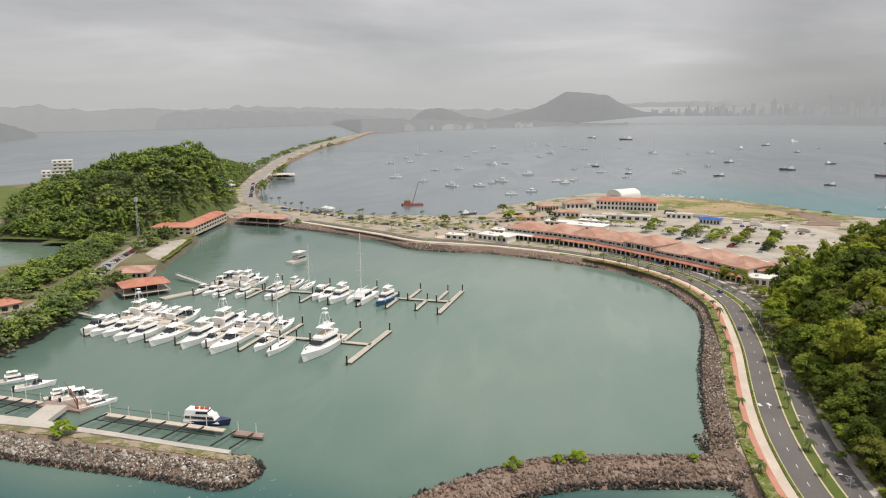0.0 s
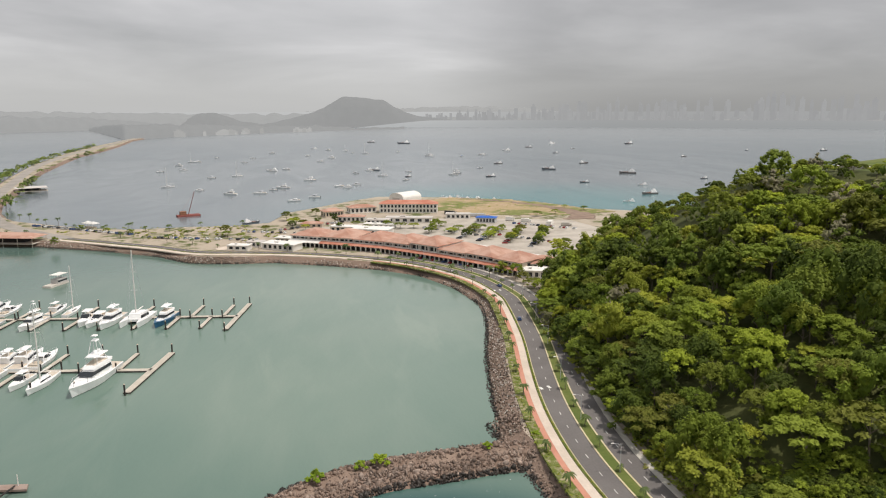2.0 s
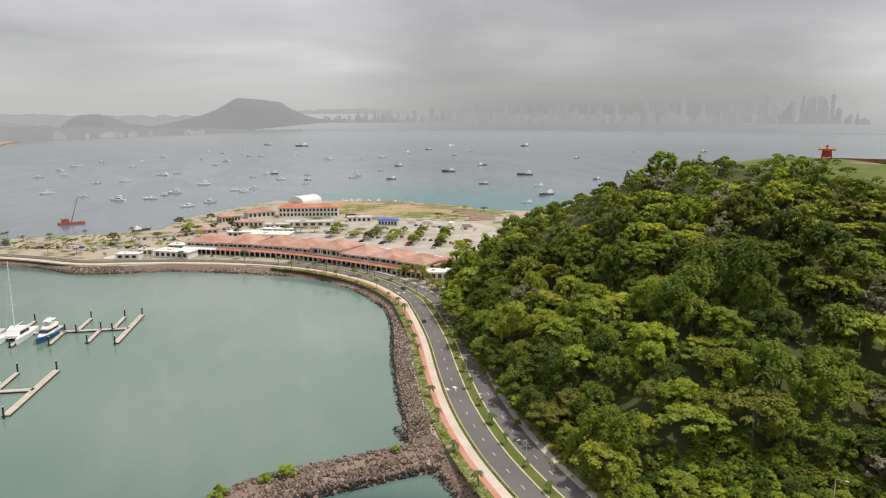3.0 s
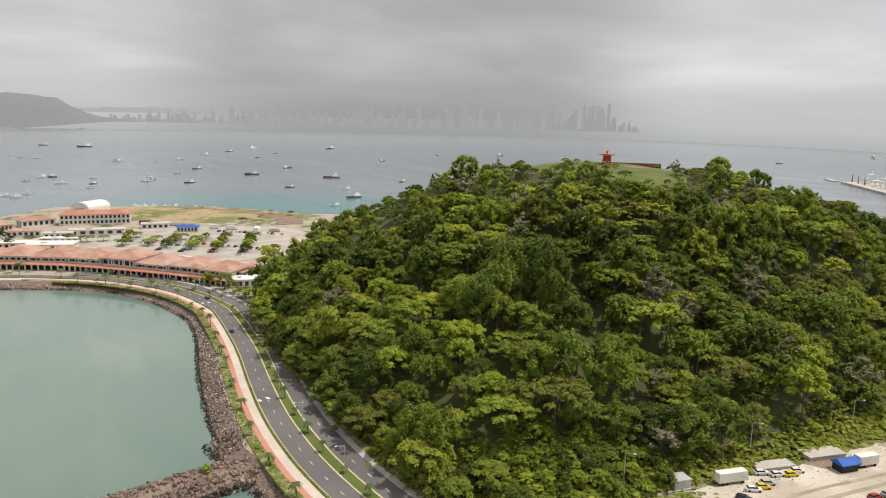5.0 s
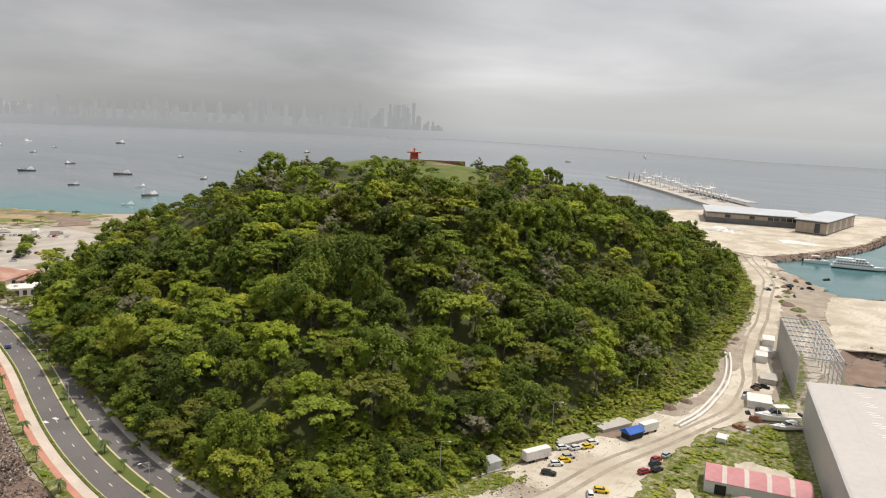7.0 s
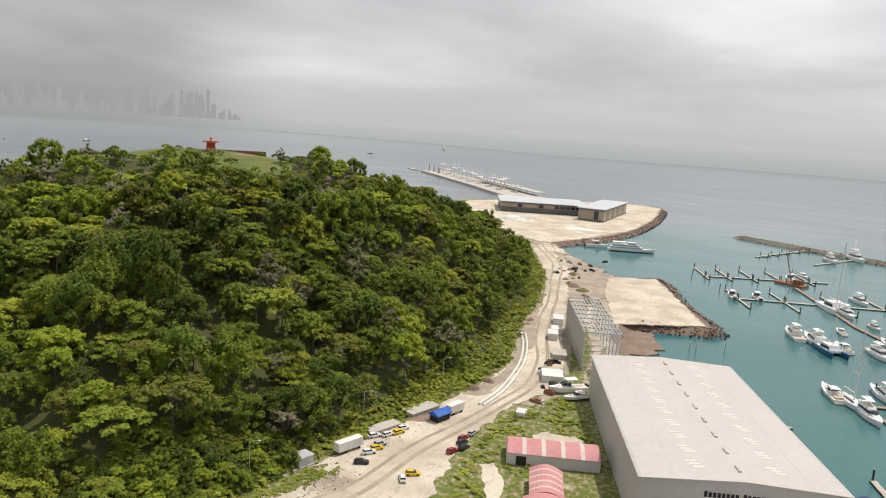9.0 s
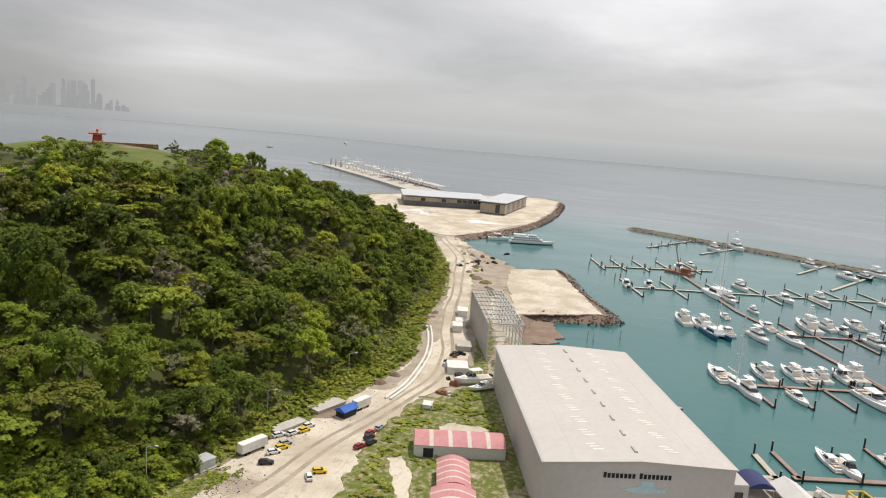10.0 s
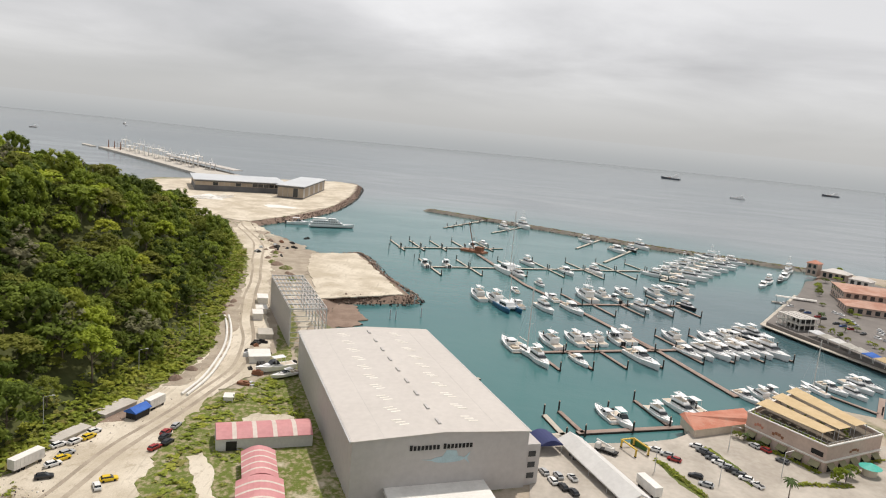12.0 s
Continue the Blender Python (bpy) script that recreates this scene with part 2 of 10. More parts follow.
SCRUBLEAF = make_leaf("scrub_foliage", (0.211, 0.268, 0.046), (0.337, 0.395, 0.058), (0.449, 0.459, 0.078), (0.281, 0.344, 0.052), (0.379, 0.331, 0.117))
SPITGRASS = Mat("thin_grass", 0.95, 0.0, 0.1)
_a, _b = SPITGRASS.noise(0.22, 5, 0.7), SPITGRASS.noise(1.8, 4, 0.6)
SPITGRASS.color(SPITGRASS.mix(SPITGRASS.span(_a, 0.44, 0.56), SPITGRASS.mix(_b, (0.30, 0.23, 0.16), (0.44, 0.37, 0.28)), SPITGRASS.mix(_b, (0.11, 0.12, 0.045), (0.235, 0.225, 0.10))))
SPITGRASS.bump(_b, 0.6, 0.15)
SPITGRASS = SPITGRASS.m
CANVAS = stained("white_canvas", (0.58, 0.57, 0.55), (0.66, 0.65, 0.63), 0.8, 0.15, 0.8)
TENT = stained("aged_canvas", (0.34, 0.32, 0.28), (0.52, 0.50, 0.46), 0.85, 0.25, 0.8)
DARKRED = stained("dark_red_barge", (0.20, 0.06, 0.05), (0.28, 0.09, 0.075), 0.7, 0.3, 1.0)
LIME = make_leaf("lime_foliage", (0.24, 0.36, 0.03), (0.32, 0.42, 0.04), (0.20, 0.31, 0.03))
PALM = stained("palm_fronds", (0.045, 0.085, 0.02), (0.10, 0.13, 0.035), 0.7)
BARK = stained("tree_bark", (0.12, 0.095, 0.07), (0.2, 0.17, 0.13), 0.95, 0.5, 4.0)
UNDER = stained("forest_floor", (0.045, 0.06, 0.018), (0.10, 0.105, 0.035), 0.95, 0.06, 0.8, bumped=0.2)
GRASS = stained("mown_grass", (0.075, 0.115, 0.022), (0.16, 0.175, 0.05), 0.95, 0.12, 1.5, bumped=0.08)
WASTE = Mat("weedy_waste_ground", 0.95, 0.0, 0.1)
_a, _b, _c = WASTE.noise(0.07, 5, 0.65), WASTE.noise(0.5, 5, 0.65), WASTE.noise(2.5, 3)
WASTE.color(WASTE.mix(WASTE.span(_a, 0.28, 0.42), WASTE.mix(_b, (0.42, 0.36, 0.27), (0.60, 0.53, 0.42)), WASTE.mix(WASTE.span(_b, 0.44, 0.66), WASTE.mix(_c, (0.075, 0.105, 0.025), (0.185, 0.215, 0.05)), (0.36, 0.30, 0.20))))
WASTE.bump(_c, 0.6, 0.15)
WASTE = WASTE.m
DRYGRASS = Mat("dry_grass", 0.95, 0.0, 0.1)
_a, _b, _c = DRYGRASS.noise(0.018, 4, 0.6), DRYGRASS.noise(0.09, 5, 0.65), DRYGRASS.noise(0.9, 4)
DRYGRASS.color(DRYGRASS.mix(DRYGRASS.span(_b, 0.5, 0.64), DRYGRASS.mix(DRYGRASS.span(_a, 0.42, 0.58), DRYGRASS.mix(_c, (0.12, 0.15, 0.05), (0.24, 0.25, 0.09)), DRYGRASS.mix(_c, (0.33, 0.25, 0.14), (0.44, 0.35, 0.21))), DRYGRASS.mix(_c, (0.40, 0.29, 0.20), (0.50, 0.38, 0.28))))
DRYGRASS.bump(_c, 0.6, 0.12)
DRYGRASS = DRYGRASS.m
SAND = Mat("crushed_limestone", 0.95, 0.0, 0.1)
_a, _b, _c, _d = SAND.noise(0.05, 5, 0.6), SAND.noise(0.35, 5, 0.65), SAND.noise(2.2, 4, 0.7), SAND.noise(0.5, 4, 0.6, (0.12, 1.0, 1.0), 1.5)
_e = SAND.mix(SAND.span(_a, 0.36, 0.64), SAND.mix(_c, (0.392, 0.333, 0.250), (0.567, 0.505, 0.405)), SAND.mix(_c, (0.567, 0.511, 0.416), (0.741, 0.677, 0.572)))
_e = SAND.mix(SAND.span(_b, 0.54, 0.68, 0.0, 0.55), _e, (0.360, 0.300, 0.222))
SAND.color(SAND.mix(SAND.span(_d, 0.56, 0.66, 0.0, 0.45), _e, (0.392, 0.339, 0.261)))
SAND.bump(_c, 0.7, 0.2)
SAND = SAND.m
LOT = stained("dusty_car_park", (0.32, 0.285, 0.24), (0.52, 0.475, 0.415), 0.9, 0.07, 0.6)
QUAYPAVE = stained("grey_quay_paving", (0.15, 0.136, 0.125), (0.215, 0.196, 0.18), 0.85, 0.1, 1.0)
PEACH = stained("peach_render", (0.46, 0.355, 0.30), (0.56, 0.45, 0.385), 0.8, 0.2, 1.0)
GREENPAINT = stained("dark_green_mesh", (0.03, 0.10, 0.03), (0.06, 0.16, 0.05), 0.7)
SOIL = stained("brown_soil", (0.19, 0.13, 0.10), (0.30, 0.225, 0.175), 0.95, 0.12, 1.6, bumped=0.3)


def make_rocky(name, rough, *hues):
    """Stone whose shade differs from block to block."""
    m = Mat(name, rough, 0.0, 0.25)
    tint, info = m.n.new("ShaderNodeAttribute"), m.n.new("ShaderNodeObjectInfo")
    tint.attribute_name = "tint"
    add, wrap = m.n.new("ShaderNodeMath"), m.n.new("ShaderNodeMath")
    add.operation, wrap.operation = "ADD", "FRACT"
    m.l.new(tint.outputs["Fac"], add.inputs[0])
    m.l.new(info.outputs["Random"], add.inputs[1])
    m.l.new(add.outputs[0], wrap.inputs[0])
    c = m.ramp(wrap.outputs[0], *[(i / (len(hues) - 1), h) for i, h in enumerate(hues)])
    n = m.noise(1.6, 5, 0.7)
    m.color(m.mix(m.span(n, 0.3, 0.7, 0.0, 0.6), c, m.mix(0.6, c, (0.03, 0.025, 0.02))))
    m.bump(n, 0.7, 0.15)
    return m.m


ROCK = make_rocky("basalt_rock", 0.9, (0.186, 0.135, 0.107), (0.323, 0.237, 0.188), (0.124, 0.096, 0.081), (0.447, 0.350, 0.290), (0.248, 0.175, 0.134), (0.360, 0.288, 0.242))
ROCK_PALE = make_rocky("pale_rock", 0.9, (0.20, 0.165, 0.13), (0.56, 0.52, 0.46), (0.09, 0.074, 0.062), (0.36, 0.295, 0.23), (0.76, 0.73, 0.67), (0.24, 0.18, 0.135), (0.06, 0.05, 0.043), (0.48, 0.43, 0.37))
ROCK_WET = make_rocky("wet_dark_rock", 0.4, (0.02, 0.018, 0.016), (0.06, 0.052, 0.046), (0.035, 0.03, 0.027), (0.09, 0.078, 0.068))
SHORESOIL = stained("mangrove_floor", (0.085, 0.078, 0.049), (0.156, 0.137, 0.098), 0.95, 0.08, 0.9, bumped=0.15)
ASPHALT = stained("asphalt", (0.125, 0.115, 0.11), (0.175, 0.162, 0.155), 0.9, 0.05, 1.6)
CONCRETE = stained("concrete", (0.42, 0.39, 0.345), (0.56, 0.525, 0.47), 0.85, 0.1, 1.2)
PAVING = stained("pale_paving", (0.52, 0.44, 0.36), (0.66, 0.57, 0.48), 0.85, 0.1, 1.2)
REDPAVE = stained("red_paving", (0.47, 0.205, 0.14), (0.56, 0.275, 0.195), 0.85, 0.12, 1.3)
KERB = stained("yellow_kerb", (0.50, 0.43, 0.25), (0.60, 0.53, 0.36), 0.8, 0.1, 1.0)
MARK = stained("road_paint", (0.62, 0.61, 0.57), (0.75, 0.74, 0.70), 0.7, 0.3, 2.0)
TILE = make_tiles("clay_roof_tiles", (0.39, 0.205, 0.148), (0.50, 0.325, 0.255))
TILE_RED = make_tiles("red_roof_tiles", (0.451, 0.171, 0.111), (0.529, 0.253, 0.182))
WHITE = stained("white_render", (0.68, 0.66, 0.62), (0.80, 0.78, 0.74), 0.75, 0.2, 1.0)
CREAM = stained("cream_render", (0.55, 0.47, 0.38), (0.64, 0.56, 0.46), 0.8, 0.2, 1.0)
# near-black for dark parts, and for shade painted inside arcades and open houses
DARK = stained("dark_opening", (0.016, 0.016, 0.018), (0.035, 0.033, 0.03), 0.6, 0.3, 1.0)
GELCOAT = stained("white_gelcoat", (0.88, 0.88, 0.87), (0.93, 0.93, 0.92), 0.25, 0.3, 1.0, spec=0.5)
NAVY = stained("blue_hull_paint", (0.02, 0.10, 0.20), (0.03, 0.13, 0.25), 0.3, 0.3, 1.0, spec=0.5)
BLACKHULL = stained("black_hull_paint", (0.012, 0.013, 0.018), (0.025, 0.026, 0.03), 0.3, 0.3, 1.0, spec=0.5)
# dark hull paint, paled in its colour for the haze over the anchorage
SHIPHULL = stained("weathered_dark_hull", (0.07, 0.085, 0.105), (0.14, 0.15, 0.165), 0.5, 0.3, 1.0)
TINTED = stained("tinted_glass", (0.012, 0.016, 0.02), (0.03, 0.036, 0.042), 0.08, 0.3, 1.0, spec=0.6)
TEAK = stained("teak_deck", (0.50, 0.43, 0.35), (0.62, 0.55, 0.46), 0.75, 0.5, 2.0)
DOCKWOOD = stained("weathered_dock_boards", (0.42, 0.38, 0.32), (0.56, 0.51, 0.44), 0.85, 0.2, 1.5)
REDDOCK = stained("red_brown_dock_boards", (0.250, 0.174, 0.144), (0.350, 0.274, 0.234), 0.85, 0.2, 1.5)
PILE = stained("dark_pile", (0.022, 0.02, 0.018), (0.05, 0.045, 0.04), 0.7, 0.5, 2.0)
STEEL = stained("galvanised_steel", (0.48, 0.49, 0.50), (0.6, 0.61, 0.62), 0.5, 0.3, 1.2, metal=0.3)
GREYWALL = stained("grey_cladding", (0.481, 0.456, 0.441), (0.537, 0.512, 0.491), 0.7, 0.03, 0.6)
GREYROOF = stained("grey_metal_roof", (0.52, 0.485, 0.45), (0.57, 0.535, 0.50), 0.55, 0.03, 0.5)
SKYLIGHT = stained("skylight_sheet", (0.74, 0.71, 0.63), (0.82, 0.79, 0.72), 0.4, 0.3, 1.0)
PINK = stained("faded_red_roofing", (0.50, 0.21, 0.22), (0.60, 0.29, 0.29), 0.6, 0.15, 0.8)
PINKPALE = stained("bleached_roofing", (0.58, 0.50, 0.44), (0.66, 0.59, 0.53), 0.6, 0.2, 0.8)
BLUETARP = stained("blue_tarpaulin", (0.02, 0.10, 0.42), (0.04, 0.15, 0.52), 0.6, 0.3, 1.0)
RUST = stained("rusty_steel", (0.20, 0.085, 0.05), (0.30, 0.15, 0.09), 0.9, 0.4, 1.5)
TOWERRED = stained("red_steel_paint", (0.48, 0.075, 0.03), (0.55, 0.11, 0.05), 0.6, 0.3, 1.0)
TAN = stained("tan_canvas", (0.50, 0.37, 0.20), (0.58, 0.45, 0.27), 0.8, 0.3, 1.0)
BLACK = stained("black_letters", (0.01, 0.01, 0.01), (0.02, 0.02, 0.02), 0.6)
TYRE = stained("tyre_rubber", (0.012, 0.012, 0.012), (0.03, 0.03, 0.03), 0.9)


def paint(name, c, rough=0.3):
    return stained(name, tuple(v * 0.92 for v in c), tuple(min(1, v * 1.06) for v in c), rough, 0.5, 2.0, spec=0.5)


# ---- mesh helpers ----


class Shape:
    """Vertices and faces, with a material slot for each face."""

    def __init__(self):
        self.v, self.f, self.s = [], [], []

    def add(self, verts, faces, slot=0, m=None):
        k = len(self.v)
        self.v += [tuple(m @ Vector(p)) for p in verts] if m else [tuple(p) for p in verts]
        self.f += [tuple(k + i for i in q) for q in faces]
        self.s += [slot] * len(faces)
        return self

    def box(self, x0, y0, z0, x1, y1, z1, slot=0, m=None, taper=0.0):
        t = taper
        v = [(x0, y0, z0), (x1, y0, z0), (x1, y1, z0), (x0, y1, z0), (x0 + t, y0 + t, z1), (x1 - t, y0 + t, z1), (x1 - t, y1 - t, z1), (x0 + t, y1 - t, z1)]
        return self.add(v, [(3, 2, 1, 0), (4, 5, 6, 7), (0, 1, 5, 4), (1, 2, 6, 5), (2, 3, 7, 6), (3, 0, 4, 7)], slot, m)

    def tube(self, a, b, r0, r1=None, n=6, slot=0):
        a, b = Vector(a), Vector(b)
        r1 = r0 if r1 is None else r1
        q = (b - a).to_track_quat("Z", "Y")
        v = []
        for p, r in ((a, r0), (b, r1)):
            v += [p + q @ Vector((r * math.cos(math.tau * i / n), r * math.sin(math.tau * i / n), 0)) for i in range(n)]
        f = [(i, (i + 1) % n, n + (i + 1) % n, n + i) for i in range(n)] + [tuple(range(n - 1, -1, -1)), tuple(range(n, 2 * n))]
        return self.add(v, f, slot)

    def prism(self, outline, z0, z1, slot=0, m=None):
        n = len(outline)
        v = [(x, y, z0) for x, y in outline] + [(x, y, z1) for x, y in outline]
        f = [(i, (i + 1) % n, n + (i + 1) % n, n + i) for i in range(n)] + [tuple(range(n - 1, -1, -1)), tuple(range(n, 2 * n))]
        return self.add(v, f, slot, m)

    def loft(self, rings, slot=0, closed=True, caps=True, m=None):
        n = len(rings[0])
        v = [p for r in rings for p in r]
        f = []
        for k in range(len(rings) - 1):
            for i in range(n if closed else n - 1):
                j = (i + 1) % n
                f.append((k * n + i, k * n + j, (k + 1) * n + j, (k + 1) * n + i))
        if caps:
            f += [tuple(range(n - 1, -1, -1)), tuple((len(rings) - 1) * n + i for i in range(n))]
        return self.add(v, f, slot, m)

    def mesh(self, name, *mats, smooth=False):
        me = bpy.data.meshes.new(name)
        me.from_pydata(self.v, [], self.f)
        for x in mats:
            me.materials.append(x)
        me.polygons.foreach_set("material_index", self.s)
        if smooth:
            me.polygons.foreach_set("use_smooth", [True] * len(self.f))
        me.update()
        return me


def part(name, shape, mats, parent=None, label="", smooth=False, m=None):
    """One mesh object, under a thing or a part when a parent is given."""
    mats = mats if isinstance(mats, (tuple, list)) else (mats,)
    ob = new(name, shape.mesh(name, *mats, smooth=smooth) if isinstance(shape, Shape) else shape)
    if parent:
        ob.parent = parent
    if m:
        ob.matrix_basis = m
    return tagged(ob, label)


def empty(name, m, label, category, group="", kind=""):
    ob = new(name)
    ob.empty_display_size = 0.2
    ob.matrix_basis = m
    return tagged(ob, label, category, group, kind)


def structure(name, shape, mats, label, smooth=False):
    return tagged(part(name, shape, mats, None, label, smooth), kind="structure", category=name.split("_")[0])


def smooth_line(points, step=6.0):
    """A Catmull-Rom curve through points of the plan, in even steps."""
    p = [Vector(q) for q in points]
    p = [p[0] * 2 - p[1]] + p + [p[-1] * 2 - p[-2]]
    out = []
    for i in range(1, len(p) - 2):
        n = max(2, int((p[i + 1] - p[i]).length / step))
        for k in range(n):
            t = k / n
            a, b, c, d = p[i - 1], p[i], p[i + 1], p[i + 2]
            out.append(0.5 * (2 * b + (c - a) * t + (2 * a - 5 * b + 4 * c - d) * t * t + (3 * b - a - 3 * c + d) * t ** 3))
    out.append(p[-2])
    return out


def beside(line, off):
    """The line moved off metres to its right."""
    out = []
    for i, p in enumerate(line):
        d = (line[min(i + 1, len(line) - 1)] - line[max(i - 1, 0)]).normalized()
        out.append(Vector((p.x + d.y * off, p.y - d.x * off)))
    return out


def ribbon(shape, line, a, b, z0, z1, slot=0):
    """A raised band along a line, from a to b metres to its right."""
    l, r = beside(line, a), beside(line, b)
    rings = [[(p.x, p.y, z0), (q.x, q.y, z0), (q.x, q.y, z1), (p.x, p.y, z1)] for p, q in zip(l, r)]
    return shape.loft(rings, slot)


def inset(outline, d):
    """A closed outline moved d metres inwards."""
    p = [Vector(q) for q in outline]
    n = len(p)
    area = sum(p[i].x * p[(i + 1) % n].y - p[(i + 1) % n].x * p[i].y for i in range(n))
    s = 1 if area > 0 else -1
    out = []
    for i in range(n):
        a, b = (p[i] - p[i - 1]).normalized(), (p[(i + 1) % n] - p[i]).normalized()
        na, nb = Vector((-a.y, a.x)) * s, Vector((-b.y, b.x)) * s
        k = (na + nb)
        k = k / max(0.5, k.length_squared / 2)
        out.append(p[i] + k * d)
    return out


def land(name, outline, top, slope, mats, label, under=-2.0):
    """Ground with sloping sides that go down into the water."""
    rim = inset(outline, slope)
    foot = inset(outline, slope * under / top)
    n = len(outline)
    v = [(p.x, p.y, under) for p in foot] + [(p.x, p.y, top) for p in rim]
    f = [(i, (i + 1) % n, n + (i + 1) % n, n + i) for i in range(n)]
    s = Shape()
    s.add(v, f, 1)
    vs, _, fs, *_ = geometry.delaunay_2d_cdt(rim, [(i, (i + 1) % n) for i in range(n)], [], 1, 1e-5)
    s.add([(p.x, p.y, top) for p in vs], [tuple(q) for q in fs], 0)
    return structure(name, s, mats, label)


def flat(name, outline, z, mat, label, thick=0.3, ragged=0.0):
    """A sheet of ground; ragged: how far its edge wanders."""
    s = Shape()
    if ragged:
        edge = []
        for (ax, ay), (bx, by) in zip(outline, outline[1:] + outline[:1]):
            n = max(1, int(math.hypot(bx - ax, by - ay) / 1.6))
            for k in range(n):
                x, y = ax + (bx - ax) * k / n, ay + (by - ay) * k / n
                wander = [noise.noise((x * 0.13, y * 0.13, o)) * 1.4 + noise.noise((x * 0.45, y * 0.45, o)) * 0.8 for o in (3, 8)]
                edge.append((x + ragged * wander[0], y + ragged * wander[1]))
        outline = edge
    s.prism(outline, z - thick, z, 0)
    me = s.mesh(name, mat)
    bm = bmesh.new()
    bm.from_mesh(me)
    bmesh.ops.recalc_face_normals(bm, faces=bm.faces[:])
    bmesh.ops.triangulate(bm, faces=[q for q in bm.faces if len(q.verts) > 4])
    bm.to_mesh(me)
    bm.free()
    return structure(name, me, (mat,), label)


def inside(x, y, outline):
    c, n = False, len(outline)
    for i in range(n):
        (ax, ay), (bx, by) = outline[i], outline[i - 1]
        if (ay > y) != (by > y) and x < (bx - ax) * (y - ay) / (by - ay) + ax:
            c = not c
    return c


def edge_distance(x, y, outline):
    best, n = 1e9, len(outline)
    for i in range(n):
        (ax, ay), (bx, by) = outline[i], outline[i - 1]
        dx, dy = bx - ax, by - ay
        t = max(0.0, min(1.0, ((x - ax) * dx + (y - ay) * dy) / (dx * dx + dy * dy)))
        best = min(best, math.hypot(x - ax - t * dx, y - ay - t * dy))
    return best


def sweep(shape, line, z, r, n=8, slot=0):
    """A round pipe along a line of the plan."""
    rings = []
    for i, p in enumerate(line):
        d = (line[min(i + 1, len(line) - 1)] - line[max(i - 1, 0)]).normalized()
        rings.append([(p.x + d.y * r * math.cos(math.tau * k / n), p.y - d.x * r * math.cos(math.tau * k / n), z + r * math.sin(math.tau * k / n)) for k in range(n)])
    return shape.loft(rings, slot)


def bundle(name, meshes, places, mats, label, category):
    """Many copies of some meshes joined into one object: rows of (mesh index, matrix)."""
    cache = []
    for me in meshes:
        v = np.empty(len(me.vertices) * 3)
        me.vertices.foreach_get("co", v)
        me.calc_loop_triangles()
        t = np.empty(len(me.loop_triangles) * 3, dtype=np.int32)
        me.loop_triangles.foreach_get("vertices", t)
        k = np.empty(len(me.loop_triangles), dtype=np.int32)
        me.loop_triangles.foreach_get("material_index", k)
        cache.append((v.reshape(-1, 3), t, k))
    vs, ts, ks, tints, base = [], [], [], [], 0
    dice = random.Random(len(places))
    for i, m in places:
        v, t, k = cache[i]
        a = np.array(m)
        vs.append(v @ a[:3, :3].T + a[:3, 3])
        ts.append(t + base)
        ks.append(k)
        patchy = 0.5 + 0.9 * noise.noise((a[0, 3] * 0.02, a[1, 3] * 0.02, 5.0))
        tints.append(np.full(len(k), (patchy + dice.uniform(-0.3, 0.3)) % 1.0, dtype=np.float32))
        base += len(v)
    v, t, k = np.concatenate(vs), np.concatenate(ts), np.concatenate(ks)
    me = bpy.data.meshes.new(name)
    me.vertices.add(len(v))
    me.vertices.foreach_set("co", v.ravel())
    me.loops.add(len(t))
    me.loops.foreach_set("vertex_index", t)
    me.polygons.add(len(k))
    me.polygons.foreach_set("loop_start", np.arange(0, len(t), 3, dtype=np.int32))
    for x in mats:
        me.materials.append(x)
    me.polygons.foreach_set("material_index", k)
    me.attributes.new("tint", "FLOAT", "FACE").data.foreach_set("value", np.concatenate(tints))
    me.update(calc_edges=True)
    return tagged(new(name, me), label, category, kind="stuff")


def spin(x, y, z, turn=0.0, s=1.0, sz=None):
    return Matrix.LocRotScale((x, y, z), Euler((0, 0, radians(turn))), (s, s, sz or s))

# ---- sea, land and hills ----
s = Shape()
rings = [[(r * math.cos(math.tau * i / 96), r * math.sin(math.tau * i / 96), 0) for i in range(96)] for r in (60, 400, 1500, 4000, 9000)]
s.loft(rings, 0, True, False)
s.add(rings[0], [tuple(range(96))], 0)
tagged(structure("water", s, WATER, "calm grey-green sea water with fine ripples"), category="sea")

SHORE = [(-268, 597), (-208, 580), (-151, 551), (-109, 523), (-85, 497), (-55, 489), (-28, 487), (5, 472), (40, 452), (62, 431), (77, 396), (83, 360), (81, 335), (76, 311), (67, 275), (60, 240), (56, 214), (53, 203)]
SOUTH = [(57, 170), (60, 140), (70, 100), (95, 50), (120, 0), (140, -60), (155, -120), (175, -180), (205, -260), (260, -360), (420, -430), (600, -430)]
BASIN = [(640, -322), (568, -277), (513, -247), (449, -206), (411, -181), (378, -195), (341, -210), (290, -240), (256, -214), (272, -170), (286, -132), (260, -105), (246, -85), (231, -81), (223, -71), (218, -60), (216, -50), (214, -42), (218, -30), (224, -18), (250, -4), (277, 8), (302, 36), (326, 58), (345, 66), (372, 66), (391, 23), (516, 73), (494, 114), (540, 150), (610, 178), (675, 153), (762, 136), (900, 136), (1048, 153), (1075, 185), (1062, 225), (1010, 290)]
